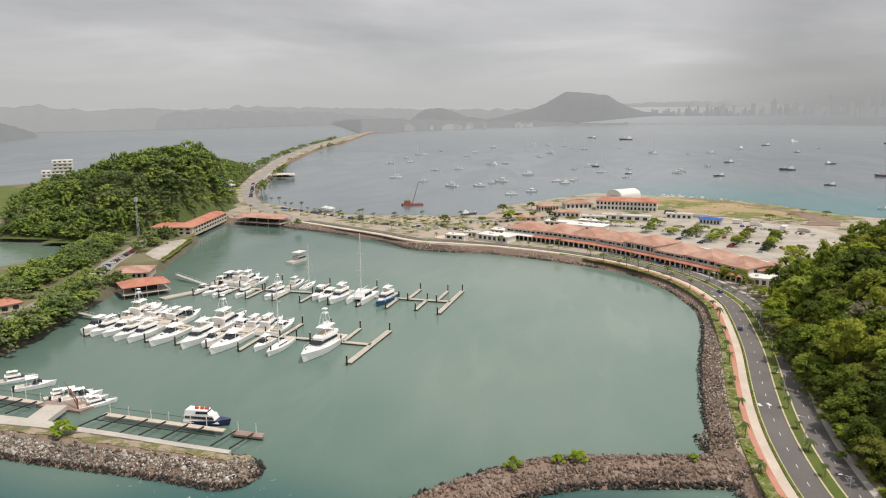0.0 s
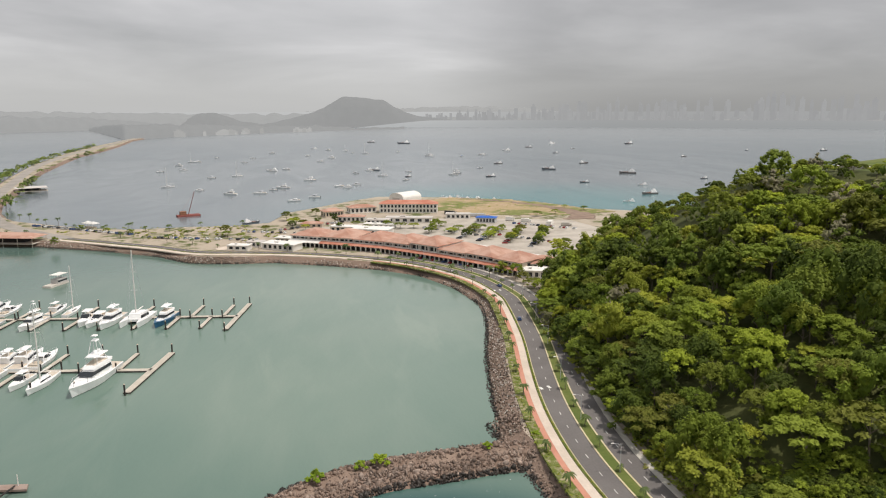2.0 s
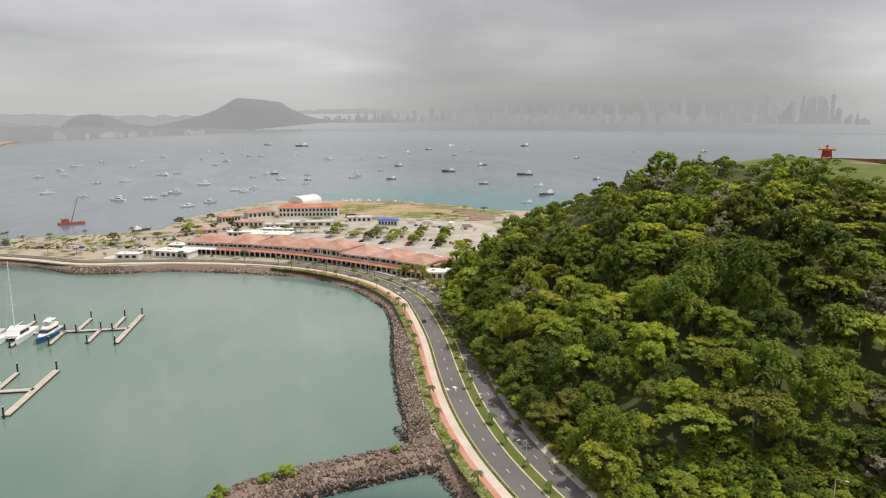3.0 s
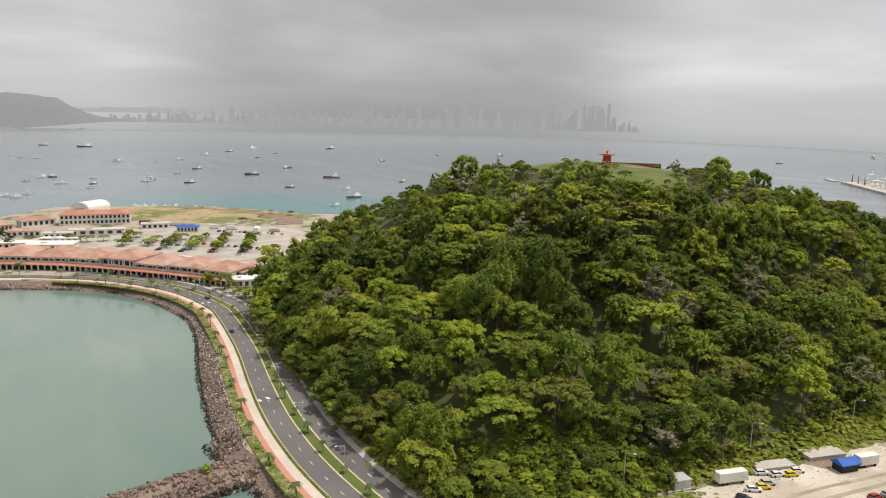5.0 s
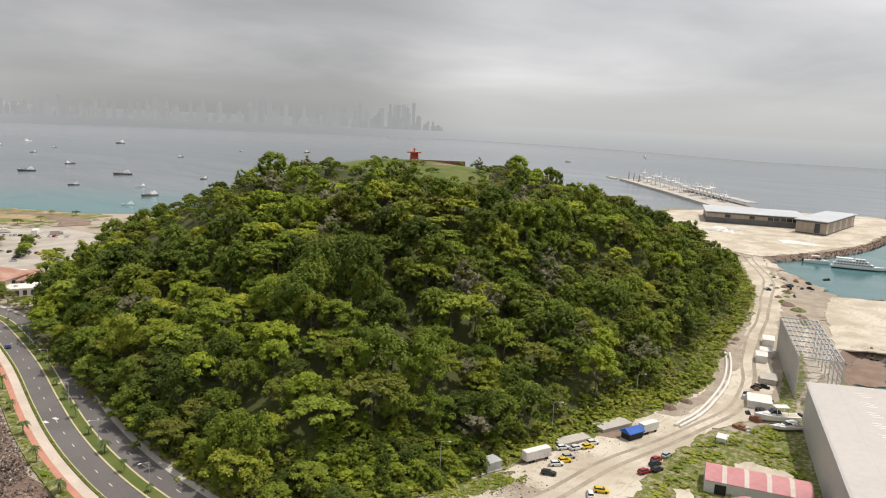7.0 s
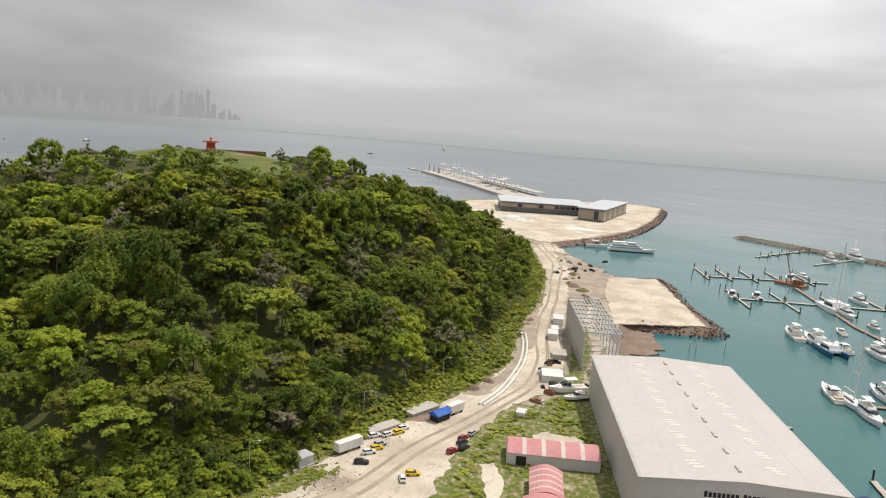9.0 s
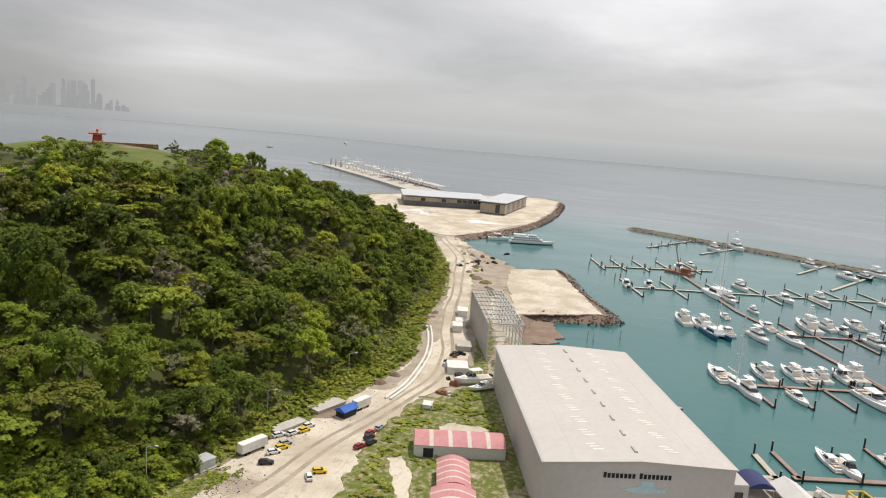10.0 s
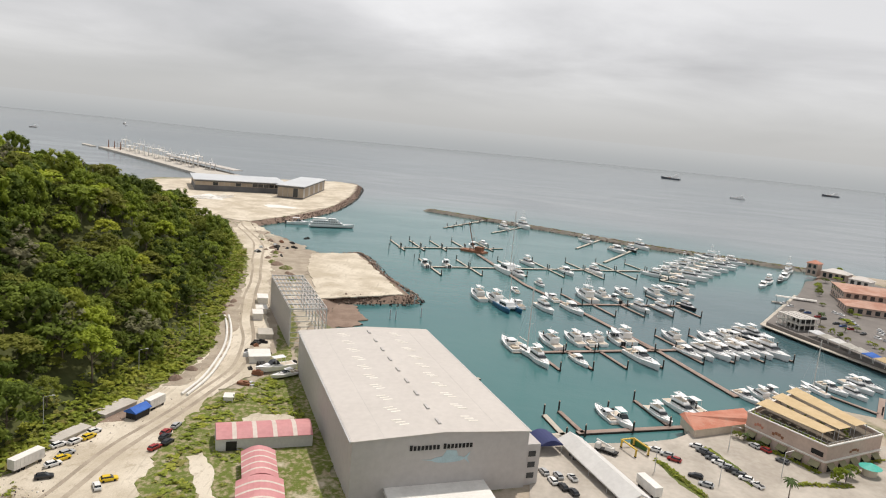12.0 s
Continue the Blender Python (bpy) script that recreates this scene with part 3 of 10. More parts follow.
NORTH = [(900, 400), (760, 410), (620, 480), (500, 570), (400, 640), (320, 660), (276, 690), (254, 732), (213, 778), (156, 808), (72, 832), (38, 798), (-32, 710), (-45, 652), (-70, 639), (-102, 643), (-153, 637), (-203, 660), (-264, 706), (-290, 745), (-308, 780), (-329, 840), (-350, 932), (-399, 1124), (-434, 1278), (-478, 1537), (-507, 1733), (-516, 1939), (-540, 2198), (-594, 2610), (-598, 2816), (-646, 2816), (-635, 2610), (-620, 2405), (-605, 2116), (-574, 1831), (-516, 1458), (-458, 1198), (-405, 986), (-380, 900), (-340, 760), (-300, 640)]
land("ground_island", SHORE + SOUTH + BASIN + NORTH, 3.5, 7.0, (GROUND, ROCK), "island ground of pale sand and grass with rock edges")
WEST = [(-262, 597), (-267, 574), (-264, 538), (-252, 516), (-246, 498), (-231, 430), (-225, 411), (-224, 356), (-220, 313), (-213, 275), (-214, 255), (-222, 215), (-260, 180), (-330, 200), (-345, 300), (-330, 399), (-317, 426), (-316, 463), (-319, 484), (-362, 491), (-405, 498), (-470, 505), (-560, 560), (-680, 640), (-720, 760), (-640, 870), (-540, 950), (-470, 1020), (-432, 1090), (-395, 960), (-345, 800)]
land("ground_west", WEST, 3.2, 5.0, (GREEN_GROUND, SHORESOIL), "low green shore strip and island ground")

# the two wooded hills rise from the ground as height fields
HILL = [(150, 405), (112, 345), (99, 295), (97, 249), (93, 212), (91, 175), (94, 146), (106, 128), (145, 121), (202, 112), (240, 106), (275, 104), (318, 117), (384, 127), (463, 149), (560, 192), (600, 260), (560, 380), (470, 470), (360, 520), (250, 500), (180, 450)]
PERICO = [(-321, 490), (-296, 515), (-288, 560), (-289, 640), (-300, 690), (-335, 760), (-385, 880), (-430, 1060), (-480, 960), (-540, 880), (-560, 760), (-500, 640), (-440, 560), (-395, 503)]


def hill_height(x, y):
    d = edge_distance(x, y, HILL) if inside(x, y, HILL) else 0.0
    k = min(1.0, d / 185.0)
    rise = 1.0 - (1.0 - k) ** 1.42
    # the ridge falls away to the east and to the north-west
    fall = 1.0 - 0.16 * max(0.0, min(1.0, (x - 325) / 170.0))
    north = max(0.0, min(1.0, (y * 0.85 - x * 0.5 - 150) / 140.0))
    fall *= 1.0 - 0.10 * north
    lump = 4.0 * noise.noise((x * 0.018, y * 0.018, 1.3)) + 2.0 * noise.noise((x * 0.05, y * 0.05, 4.0))
    top = 67.0 * rise * fall + lump * min(1.0, d / 30.0)
    for bx, by, bh, spread in ((216, 338, 17.0, 46.0), (333, 222, 9.0, 46.0), (362, 172, 8.0, 42.0)):
        top += bh * min(1.0, d / 40.0) * math.exp(-((x - bx) ** 2 + (y - by) ** 2) / (2 * spread * spread))
    lawn = max(0.0, 1.0 - math.hypot((x - 312) / 60.0, (y - 312) / 60.0))
    tilt = 0.085 * ((x - 312) * 0.72 + (y - 312) * 0.69)
    return 3.3 + max(0.0, top + (69.6 + tilt - top) * min(1.0, 2.0 * lawn))


def perico_height(x, y):
    d = edge_distance(x, y, PERICO) if inside(x, y, PERICO) else 0.0
    k = min(1.0, d / 32.0) * max(0.1, min(1.0, 0.1 + (y - 488 - 0.2 * max(0.0, -321 - x)) / 85.0))
    t = max(0.0, min(1.0, ((x + 282) * 17 + (y - 608) * 274) / 75365.0))
    away = math.hypot(x + 282 - 17 * t, y - 608 - 274 * t)
    fall = 0.03 + 0.97 * math.exp(-((away / 146.0) ** 2))
    return 3.0 + 53.5 * (1 - (1 - k) ** 2) * fall + 3 * noise.noise((x * 0.02, y * 0.02, 7.0)) * k


def height_field(name, outline, height, step, label, mat):
    xs, ys = [p[0] for p in outline], [p[1] for p in outline]
    nx, ny = int((max(xs) - min(xs)) / step) + 3, int((max(ys) - min(ys)) / step) + 3
    s, idx = Shape(), {}
    pts = {}
    for i in range(nx):
        for j in range(ny):
            x, y = min(xs) - step + i * step, min(ys) - step + j * step
            if inside(x, y, outline):
                pts[i, j] = (x, y, height(x, y))
            elif edge_distance(x, y, outline) < step * 1.6:
                pts[i, j] = (x, y, 2.6)
    for k in pts:
        idx[k] = len(s.v)
        s.v.append(pts[k])
    for i, j in pts:
        q = [(i, j), (i + 1, j), (i + 1, j + 1), (i, j + 1)]
        if all(a in pts for a in q):
            s.f.append(tuple(idx[a] for a in q))
            s.s.append(0)
    return structure(name, s, mat, label, True)


height_field("ground_hill", HILL, hill_height, 8.0, "steep hill slope with brown forest floor and low scrub", UNDER)
height_field("ground_far_hill", PERICO, perico_height, 12.0, "green slope of the neighbouring small island", stained("green_slope", (0.06, 0.09, 0.025), (0.12, 0.14, 0.045), 0.95, 0.06, 0.8, bumped=0.2))

# ---- distance ----
def far_sea(name, plan, label):
    """The farthest water and its haze, painted as a glowing band that ends below the horizon (azimuth, distance, top).
    """
    s, ring = Shape(), []
    az_, r_, top_ = zip(*plan)
    for i in range(141):
        d = az_[0] + (az_[-1] - az_[0]) * i / 140
        r, top = float(np.interp(d, az_, r_)), float(np.interp(d, az_, top_))
        x, y = r * math.sin(radians(d)), r * math.cos(radians(d))
        out = 1 + (0.7 * max(0.0, top) / r if r < 4900 else 0.0)  # leans away from the water
        ring.append([(x, y, -5), (x * out, y * out, top)])
    for a, b in zip(ring, ring[1:]):
        s.add([a[0], b[0], b[1], a[1]], [(0, 1, 2, 3)], 0)
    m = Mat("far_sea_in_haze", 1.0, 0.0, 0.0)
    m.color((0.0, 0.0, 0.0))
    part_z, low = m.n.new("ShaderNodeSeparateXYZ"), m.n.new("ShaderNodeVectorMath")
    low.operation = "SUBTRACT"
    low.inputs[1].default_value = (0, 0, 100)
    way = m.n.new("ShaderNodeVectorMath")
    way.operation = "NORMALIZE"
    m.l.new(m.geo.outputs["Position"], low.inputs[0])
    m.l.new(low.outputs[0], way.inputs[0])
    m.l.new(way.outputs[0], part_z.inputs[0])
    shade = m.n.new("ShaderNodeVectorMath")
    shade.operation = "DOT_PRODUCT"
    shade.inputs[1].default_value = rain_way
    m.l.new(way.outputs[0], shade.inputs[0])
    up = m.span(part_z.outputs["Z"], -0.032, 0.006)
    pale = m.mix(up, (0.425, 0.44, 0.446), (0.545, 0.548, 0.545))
    # the rain cloud's gloom over the sea, painted as a darker glow
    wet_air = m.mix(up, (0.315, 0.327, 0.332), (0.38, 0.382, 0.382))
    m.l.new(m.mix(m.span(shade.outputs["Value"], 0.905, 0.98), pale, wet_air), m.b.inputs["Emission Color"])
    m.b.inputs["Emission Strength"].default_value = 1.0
    structure(name, s, m.m, label)


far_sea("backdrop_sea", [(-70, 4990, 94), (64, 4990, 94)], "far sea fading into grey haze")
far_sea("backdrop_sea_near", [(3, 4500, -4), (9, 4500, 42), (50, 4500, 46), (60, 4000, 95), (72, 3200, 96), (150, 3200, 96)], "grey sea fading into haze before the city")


def far_range(name, stops, base_r, label, mat, rough=6.0, seed=0):
    """A far ridge as a solid range: stops of (azimuth in degrees, crest height, and how far off, where that differs)."""
    s, rows = Shape(), []
    n = 160
    for i in range(n + 1):
        a = stops[0][0] + (stops[-1][0] - stops[0][0]) * i / n
        h = np.interp(a, [q[0] for q in stops], [q[1] for q in stops])
        h += rough * (noise.noise((a * 1.3, seed, 0)) + 0.5 * noise.noise((a * 4.1, seed, 2)))
        h = max(h, 5.0)
        r = radians(a)
        row = []
        for d, k in ((0, 0.0), (30, 0.55), (70, 0.9), (120, 1.0), (160, 0.0)):
            dd = (np.interp(a, [q[0] for q in stops], [q[2] for q in stops]) if len(stops[0]) > 2 else base_r) + d
            row.append((dd * math.sin(r), dd * math.cos(r), h * k if k else 0.0))
        rows.append(row)
    s.loft(rows, 0, False, False)
    return structure(name, s, mat, label, True)


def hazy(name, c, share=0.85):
    """A far surface with the bright air's haze painted in, mostly as glow."""
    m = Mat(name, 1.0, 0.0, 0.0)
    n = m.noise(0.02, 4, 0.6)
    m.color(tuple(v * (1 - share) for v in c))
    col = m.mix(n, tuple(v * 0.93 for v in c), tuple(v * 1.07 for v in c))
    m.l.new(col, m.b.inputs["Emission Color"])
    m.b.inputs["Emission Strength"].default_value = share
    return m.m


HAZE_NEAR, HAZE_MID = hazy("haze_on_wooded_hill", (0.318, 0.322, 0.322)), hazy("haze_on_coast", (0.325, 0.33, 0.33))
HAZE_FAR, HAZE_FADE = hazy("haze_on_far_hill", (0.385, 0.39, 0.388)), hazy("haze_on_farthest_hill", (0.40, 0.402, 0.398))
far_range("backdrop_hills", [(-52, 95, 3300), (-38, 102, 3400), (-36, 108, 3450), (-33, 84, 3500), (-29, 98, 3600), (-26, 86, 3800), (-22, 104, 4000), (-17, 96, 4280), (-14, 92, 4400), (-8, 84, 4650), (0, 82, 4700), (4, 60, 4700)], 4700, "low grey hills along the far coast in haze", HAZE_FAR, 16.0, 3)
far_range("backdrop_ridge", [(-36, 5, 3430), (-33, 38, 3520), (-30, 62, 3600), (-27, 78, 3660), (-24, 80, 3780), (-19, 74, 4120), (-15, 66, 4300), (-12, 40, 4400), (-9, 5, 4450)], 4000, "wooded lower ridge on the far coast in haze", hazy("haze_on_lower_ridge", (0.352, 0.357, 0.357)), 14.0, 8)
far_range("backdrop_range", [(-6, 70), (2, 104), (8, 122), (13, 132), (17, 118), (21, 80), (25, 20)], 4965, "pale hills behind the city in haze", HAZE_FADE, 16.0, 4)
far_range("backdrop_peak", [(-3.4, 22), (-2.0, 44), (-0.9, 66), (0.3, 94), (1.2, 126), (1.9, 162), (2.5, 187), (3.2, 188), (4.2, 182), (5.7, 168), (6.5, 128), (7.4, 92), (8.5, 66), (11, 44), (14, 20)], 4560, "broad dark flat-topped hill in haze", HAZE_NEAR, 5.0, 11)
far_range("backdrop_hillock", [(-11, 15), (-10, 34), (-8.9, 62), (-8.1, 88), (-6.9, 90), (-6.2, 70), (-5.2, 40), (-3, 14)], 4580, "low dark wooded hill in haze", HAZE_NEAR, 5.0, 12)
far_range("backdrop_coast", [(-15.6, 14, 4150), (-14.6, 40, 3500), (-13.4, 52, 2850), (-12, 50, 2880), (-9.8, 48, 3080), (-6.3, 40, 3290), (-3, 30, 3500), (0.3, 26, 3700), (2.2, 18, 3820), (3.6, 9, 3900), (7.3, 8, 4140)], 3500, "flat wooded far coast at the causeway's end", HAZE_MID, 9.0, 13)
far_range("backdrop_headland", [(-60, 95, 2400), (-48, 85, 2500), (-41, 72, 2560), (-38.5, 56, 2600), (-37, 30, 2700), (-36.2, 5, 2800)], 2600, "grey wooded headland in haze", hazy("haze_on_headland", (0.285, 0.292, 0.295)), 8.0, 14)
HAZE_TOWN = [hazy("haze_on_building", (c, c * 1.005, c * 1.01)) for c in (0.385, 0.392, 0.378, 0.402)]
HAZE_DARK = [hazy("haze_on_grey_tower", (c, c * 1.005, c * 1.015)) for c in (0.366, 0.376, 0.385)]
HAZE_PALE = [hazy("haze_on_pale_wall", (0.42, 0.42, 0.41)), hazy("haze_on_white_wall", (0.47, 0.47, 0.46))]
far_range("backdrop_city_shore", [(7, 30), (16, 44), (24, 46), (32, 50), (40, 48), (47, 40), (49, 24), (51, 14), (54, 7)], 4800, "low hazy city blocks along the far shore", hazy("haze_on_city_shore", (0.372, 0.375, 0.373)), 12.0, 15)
rnd = random.Random(5)
for i in range(330):
    a = rnd.uniform(9, 49.0)
    tall = np.interp(a, [9, 15, 20, 22, 26, 32, 38, 44, 46.5, 47.5, 49], [90, 110, 150, 185, 165, 195, 205, 195, 235, 110, 60])
    h = 46 + (tall - 46) * rnd.random() ** 1.5
    w, d = rnd.uniform(12, 34), rnd.uniform(18, 30)
    s = Shape()
    s.box(-w / 2, -d / 2, 0, w / 2, d / 2, h)
    if rnd.random() < 0.5:
        s.box(-w / 4, -d / 4, h, w / 4, d / 4, h + rnd.uniform(5, 22), taper=w * 0.06)
    if rnd.random() < 0.12:
        s.tube((0, 0, h), (0, 0, h + 30), 1.6, 0.6)
    rr = rnd.uniform(4830, 4930)
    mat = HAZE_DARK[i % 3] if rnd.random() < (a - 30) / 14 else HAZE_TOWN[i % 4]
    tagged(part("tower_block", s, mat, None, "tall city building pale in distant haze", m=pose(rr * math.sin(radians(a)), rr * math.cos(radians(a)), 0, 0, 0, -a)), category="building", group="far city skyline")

for i in range(64):  # pale low buildings along the far waterfront
    a = rnd.uniform(7, 30) if i < 46 else rnd.uniform(-10.5, 1.5)
    far_r = 4700 if i < 46 else float(np.interp(a, [-10.5, -6.3, 0.3, 1.5], [3030, 3260, 3670, 3740]))
    s = Shape()
    w, h = rnd.uniform(10, 40), rnd.uniform(8, 22)
    s.box(-w / 2, -8, 0, w / 2, 8, h)
    s.box(-w / 4, -6, h, w / 5, 6, h + rnd.uniform(2, 7))
    tagged(part("waterfront_building", s, HAZE_PALE[i % 2], None, "low pale building on the far hazy waterfront", m=pose(far_r * math.sin(radians(a)), far_r * math.cos(radians(a)), 0, 0, 0, -a)), category="building", group="far waterfront")

# ---- roads along the bay ----
ROAD = [(-190, 592), (-150, 566), (-112, 541), (-80, 516), (-50, 509), (-14, 499), (24, 481), (57, 457), (79, 429), (93, 398), (99, 362), (98, 340), (91, 291), (82, 247), (77, 220), (74, 195), (73, 170), (75, 140), (83, 105), (98, 60)]
road_line = smooth_line(ROAD, 5.0)
s = Shape()
ribbon(s, road_line, 3.5, -3.5, 3.3, 3.9)
structure("road", s, ASPHALT, "grey asphalt road along the bay")
east_line = [p for p in road_line if p.y < 470 and p.x > 20]
s = Shape()
ribbon(s, east_line, -7.6, -14.0, 3.3, 3.86)
structure("road_inner", s, ASPHALT, "second carriageway under overhanging trees")
for name, a, b, z, mat, label, ln in (
    ("kerb_bay", 3.5, 3.85, 4.06, KERB, "yellow painted kerb", road_line), ("kerb_median", -3.5, -4.0, 4.06, KERB, "yellow painted kerb", road_line),
    ("kerb_inner", -7.1, -7.6, 4.06, KERB, "yellow painted kerb", east_line), ("verge_hedge", 3.85, 4.7, 4.2, GRASS, "narrow planted strip between road and walk", road_line),
    ("pavement_walk", 4.7, 7.5, 4.0, PAVING, "pale paved promenade", road_line), ("pavement_cycle", 7.5, 9.2, 3.98, REDPAVE, "red cycle path", east_line),
    ("verge_bay", 9.2, 12.4, 3.93, WASTE, "grass verge above the rocks", east_line), ("median", -4.0, -7.1, 4.0, GRASS, "grass median with palms", east_line),
    ("pavement_bay", 7.5, 9.6, 3.98, PAVING, "pale pink paved walk above the sea wall", [p for p in road_line if p.x <= 26]),
    ("pavement_hill", -14.0, -16.0, 3.98, CONCRETE, "worn concrete walk below the trees", east_line)):
    s = Shape()
    ribbon(s, ln, a, b, 3.2, z)
    structure(name, s, mat, label)
# dashes, one plate each
dash = Shape()
dash.box(-0.09, -1.1, 0, 0.09, 1.1, 0.02)
dash_mesh = dash.mesh("dash", MARK)
road_ob, inner_ob = bpy.data.objects["road"], bpy.data.objects["road_inner"]
for ob, ln, off, z in ((road_ob, road_line, 0.0, 3.9), (inner_ob, east_line, -10.8, 3.86)):
    ln2, run = beside(ln, off), 0.0
    for p, q in zip(ln2, ln2[1:]):
        run += (q - p).length
        if run > 7.5:
            run = 0.0
            part("dash", dash_mesh, (), ob, m=pose(p.x, p.y, z, 0, 0, math.degrees(math.atan2(q.y - p.y, q.x - p.x)) - 90))
for cx, cy, turn in ((77.7, 232, 12), (96.8, 372, 5)):
    for k in (-1.6, 1.6):
        q = Matrix.Translation((cx, cy, 0)) @ pose(0, 0, 0, 0, 0, turn)
        s = Shape()
        s.box(k - 0.55, -1.1, 3.91, k + 0.55, 1.1, 3.93)
        part("road_marking", s, MARK, road_ob, "white painted road marking", m=q)

# far causeway road, and the one on the west strip
s = Shape()
ribbon(s, smooth_line([(-190, 592), (-232, 634), (-275, 690), (-303, 745), (-326, 800), (-350, 870), (-376, 960), (-425, 1150), (-470, 1330), (-503, 1500), (-543, 1780), (-562, 2000), (-574, 2200), (-612, 2560), (-622, 2810)], 20), -7, 7, 3.2, 3.7)
structure("road_causeway", s, stained("worn_road", (0.26, 0.24, 0.215), (0.36, 0.33, 0.30), 0.9), "pale causeway road with parked cars")
s = Shape()
ribbon(s, smooth_line([(-231, 230), (-234, 275), (-240, 310), (-249, 355), (-254, 389), (-262, 415), (-268, 444), (-276, 477), (-279, 505), (-280, 570), (-275, 640)], 8), -5.5, 5.0, 3.0, 3.6)
structure("road_west", s, bpy.data.materials["worn_road"], "pale narrow road between mangroves")

# ---- ground surfaces ----
flat("ground_yard", [(109, 118), (150, 113), (205, 106), (262, 98), (318, 112), (384, 123), (463, 145), (566, 187), (604, 192), (600, 178), (512, 128), (470, 112), (400, 96), (350, 84), (330, 70), (290, 70), (262, 72), (222, 82), (196, 84), (150, 78), (118, 70)], 3.75, SAND, "dusty track of crushed limestone below the hill", 0.3, 2.2)
flat("ground_weeds", [(96, 48), (118, 70), (150, 78), (196, 84), (222, 82), (255, 66), (262, 60), (168, 28), (150, 5), (118, 20)], 3.8, WASTE, "waste ground with weeds and bare earth", 0.3, 2.0)
flat("ground_dirt_heap", [(196, 108), (212, 103), (208, 99), (198, 101)], 3.79, SOIL, "brown broken earth at the wood's edge", 0.2, 1.6)
edge_out = [Vector(q) for q in HILL[8:16]]
verge_out = edge_out + [q - (Vector((320, 300)) - q).normalized() * 6.5 for q in reversed(edge_out)]
flat("ground_track_verge", [tuple(q) for q in verge_out], 3.8, WASTE, "weedy verge between wood and track", 0.3, 1.8)
flat("ground_yard_weeds", [(258, 73), (290, 77), (330, 88), (350, 92), (350, 86), (330, 80), (292, 70), (262, 66)], 3.8, WASTE, "weedy strip beside the steel frame", 0.3, 1.4)
flat("ground_rubble", [(478, 132), (520, 136), (548, 150), (536, 134), (500, 116), (478, 112)], 3.82, SOIL, "brown rubble ground by the water", 0.3, 4.0)
flat("ground_mud", [(326, 62), (345, 70), (371, 68), (371, 57), (350, 48), (332, 49)], 0.5, SOIL, "brown mud beach beside the platform", 1.5, 3.0)
flat("ground_pad", [(366, 76), (394, 33), (507, 77), (490, 106), (440, 98)], 3.85, SAND, "pale gravel platform reaching into the marina", 0.6, 1.4)
flat("ground_terminal", [(606, 186), (680, 162), (766, 144), (900, 144), (1044, 160), (1064, 188), (1052, 224), (1000, 284), (880, 380), (760, 380), (640, 300)], 3.9, SAND, "pale earthworks around the terminal", 0.3, 3.0)
flat("ground_lot", [(170, -20), (214, -24), (220, -31), (216, -43), (218, -52), (221, -62), (226, -73), (232, -80), (247, -83), (259, -104), (238, -150), (200, -160), (160, -110), (150, -60), (156, -25)], 3.8, LOT, "dusty concrete car park by the quay", 5.5)
flat("ground_lot_green", [(222, -84), (219, -80), (206, -84), (197, -88), (199, -90), (209, -88)], 3.84, GRASS, "narrow planted island in the car park", 0.2, 0.8)
flat("ground_lot_verge", [(208, -62), (197, -64.5), (186, -69.5), (187, -72), (198, -67), (208, -65)], 3.84, GRASS, "planted strip dividing the car park", 0.2, 0.6)
flat("ground_track_shoulder", [(228, 101), (262, 97), (300, 106), (350, 119), (420, 136), (420, 131), (352, 113), (304, 99), (262, 92.5), (232, 94)], 3.815, stained("oily_yard_earth", (0.27, 0.225, 0.175), (0.44, 0.38, 0.30), 0.95, 0.12, 1.2, bumped=0.2), "brown rutted shoulder between pipes and wood", 0.2, 1.6)
flat("ground_strip", [(128, 123), (137, 121.5), (146, 119), (155, 116), (155, 113.8), (145.2, 116.4), (135.7, 118.8), (127, 120.5)], 3.9, CONCRETE, "pale concrete strip along the wood's edge", 0.2, 0.4)
flat("ground_track_grass", [(126, 120), (137.3, 117.9), (145.8, 115.3), (154.5, 111.6), (151.6, 108.5), (144.7, 108.6), (133.2, 114.2), (126, 117)], 3.83, WASTE, "weedy patch beside the dusty track", 0.2, 2.2)
flat("ground_track_soil", [(149.2, 109.8), (155.8, 106.6), (152.0, 100.3), (145.2, 101.1), (139.8, 106.4)], 3.82, bpy.data.materials["oily_yard_earth"], "brown broken earth beside the track", 0.2, 2.5)
flat("ground_scrap_yard", [(238, 72), (262, 74), (300, 84), (340, 96), (372, 104), (420, 116), (480, 132), (474, 124), (420, 104), (372, 92), (330, 79), (290, 68), (250, 62)], 3.79, bpy.data.materials["oily_yard_earth"], "trodden brown yard beside the steel frame", 0.2, 2.0)
flat("ground_debris", [(392, 100), (430, 108), (480, 126), (520, 144), (560, 168), (566, 158), (540, 140), (505, 112), (494, 100), (440, 97), (400, 92)], 3.83, bpy.data.materials["oily_yard_earth"], "brown littered ground above the water", 0.2, 3.0)
for k, (off, wide) in enumerate(((-3.2, 1.3), (2.0, 1.6))):  # ruts worn by lorries
    s = Shape()
    line = smooth_line([(128, 104), (150, 97), (176, 95), (200, 91), (226, 87), (252, 84), (282, 89), (316, 99), (352, 108), (400, 118), (452, 134), (512, 152), (566, 178), (606, 196)], 4)
    line = [p + Vector((noise.noise((p.x * 0.03, k * 3.1, 1)), noise.noise((p.y * 0.03, k * 3.1, 2)))) * 3.4 for p in line]
    ribbon(s, line, off, off + wide, 3.6, 3.772 + 0.004 * k)
    structure("ground_rut", s, bpy.data.materials["oily_yard_earth"], "wheel rut worn into the dusty track")
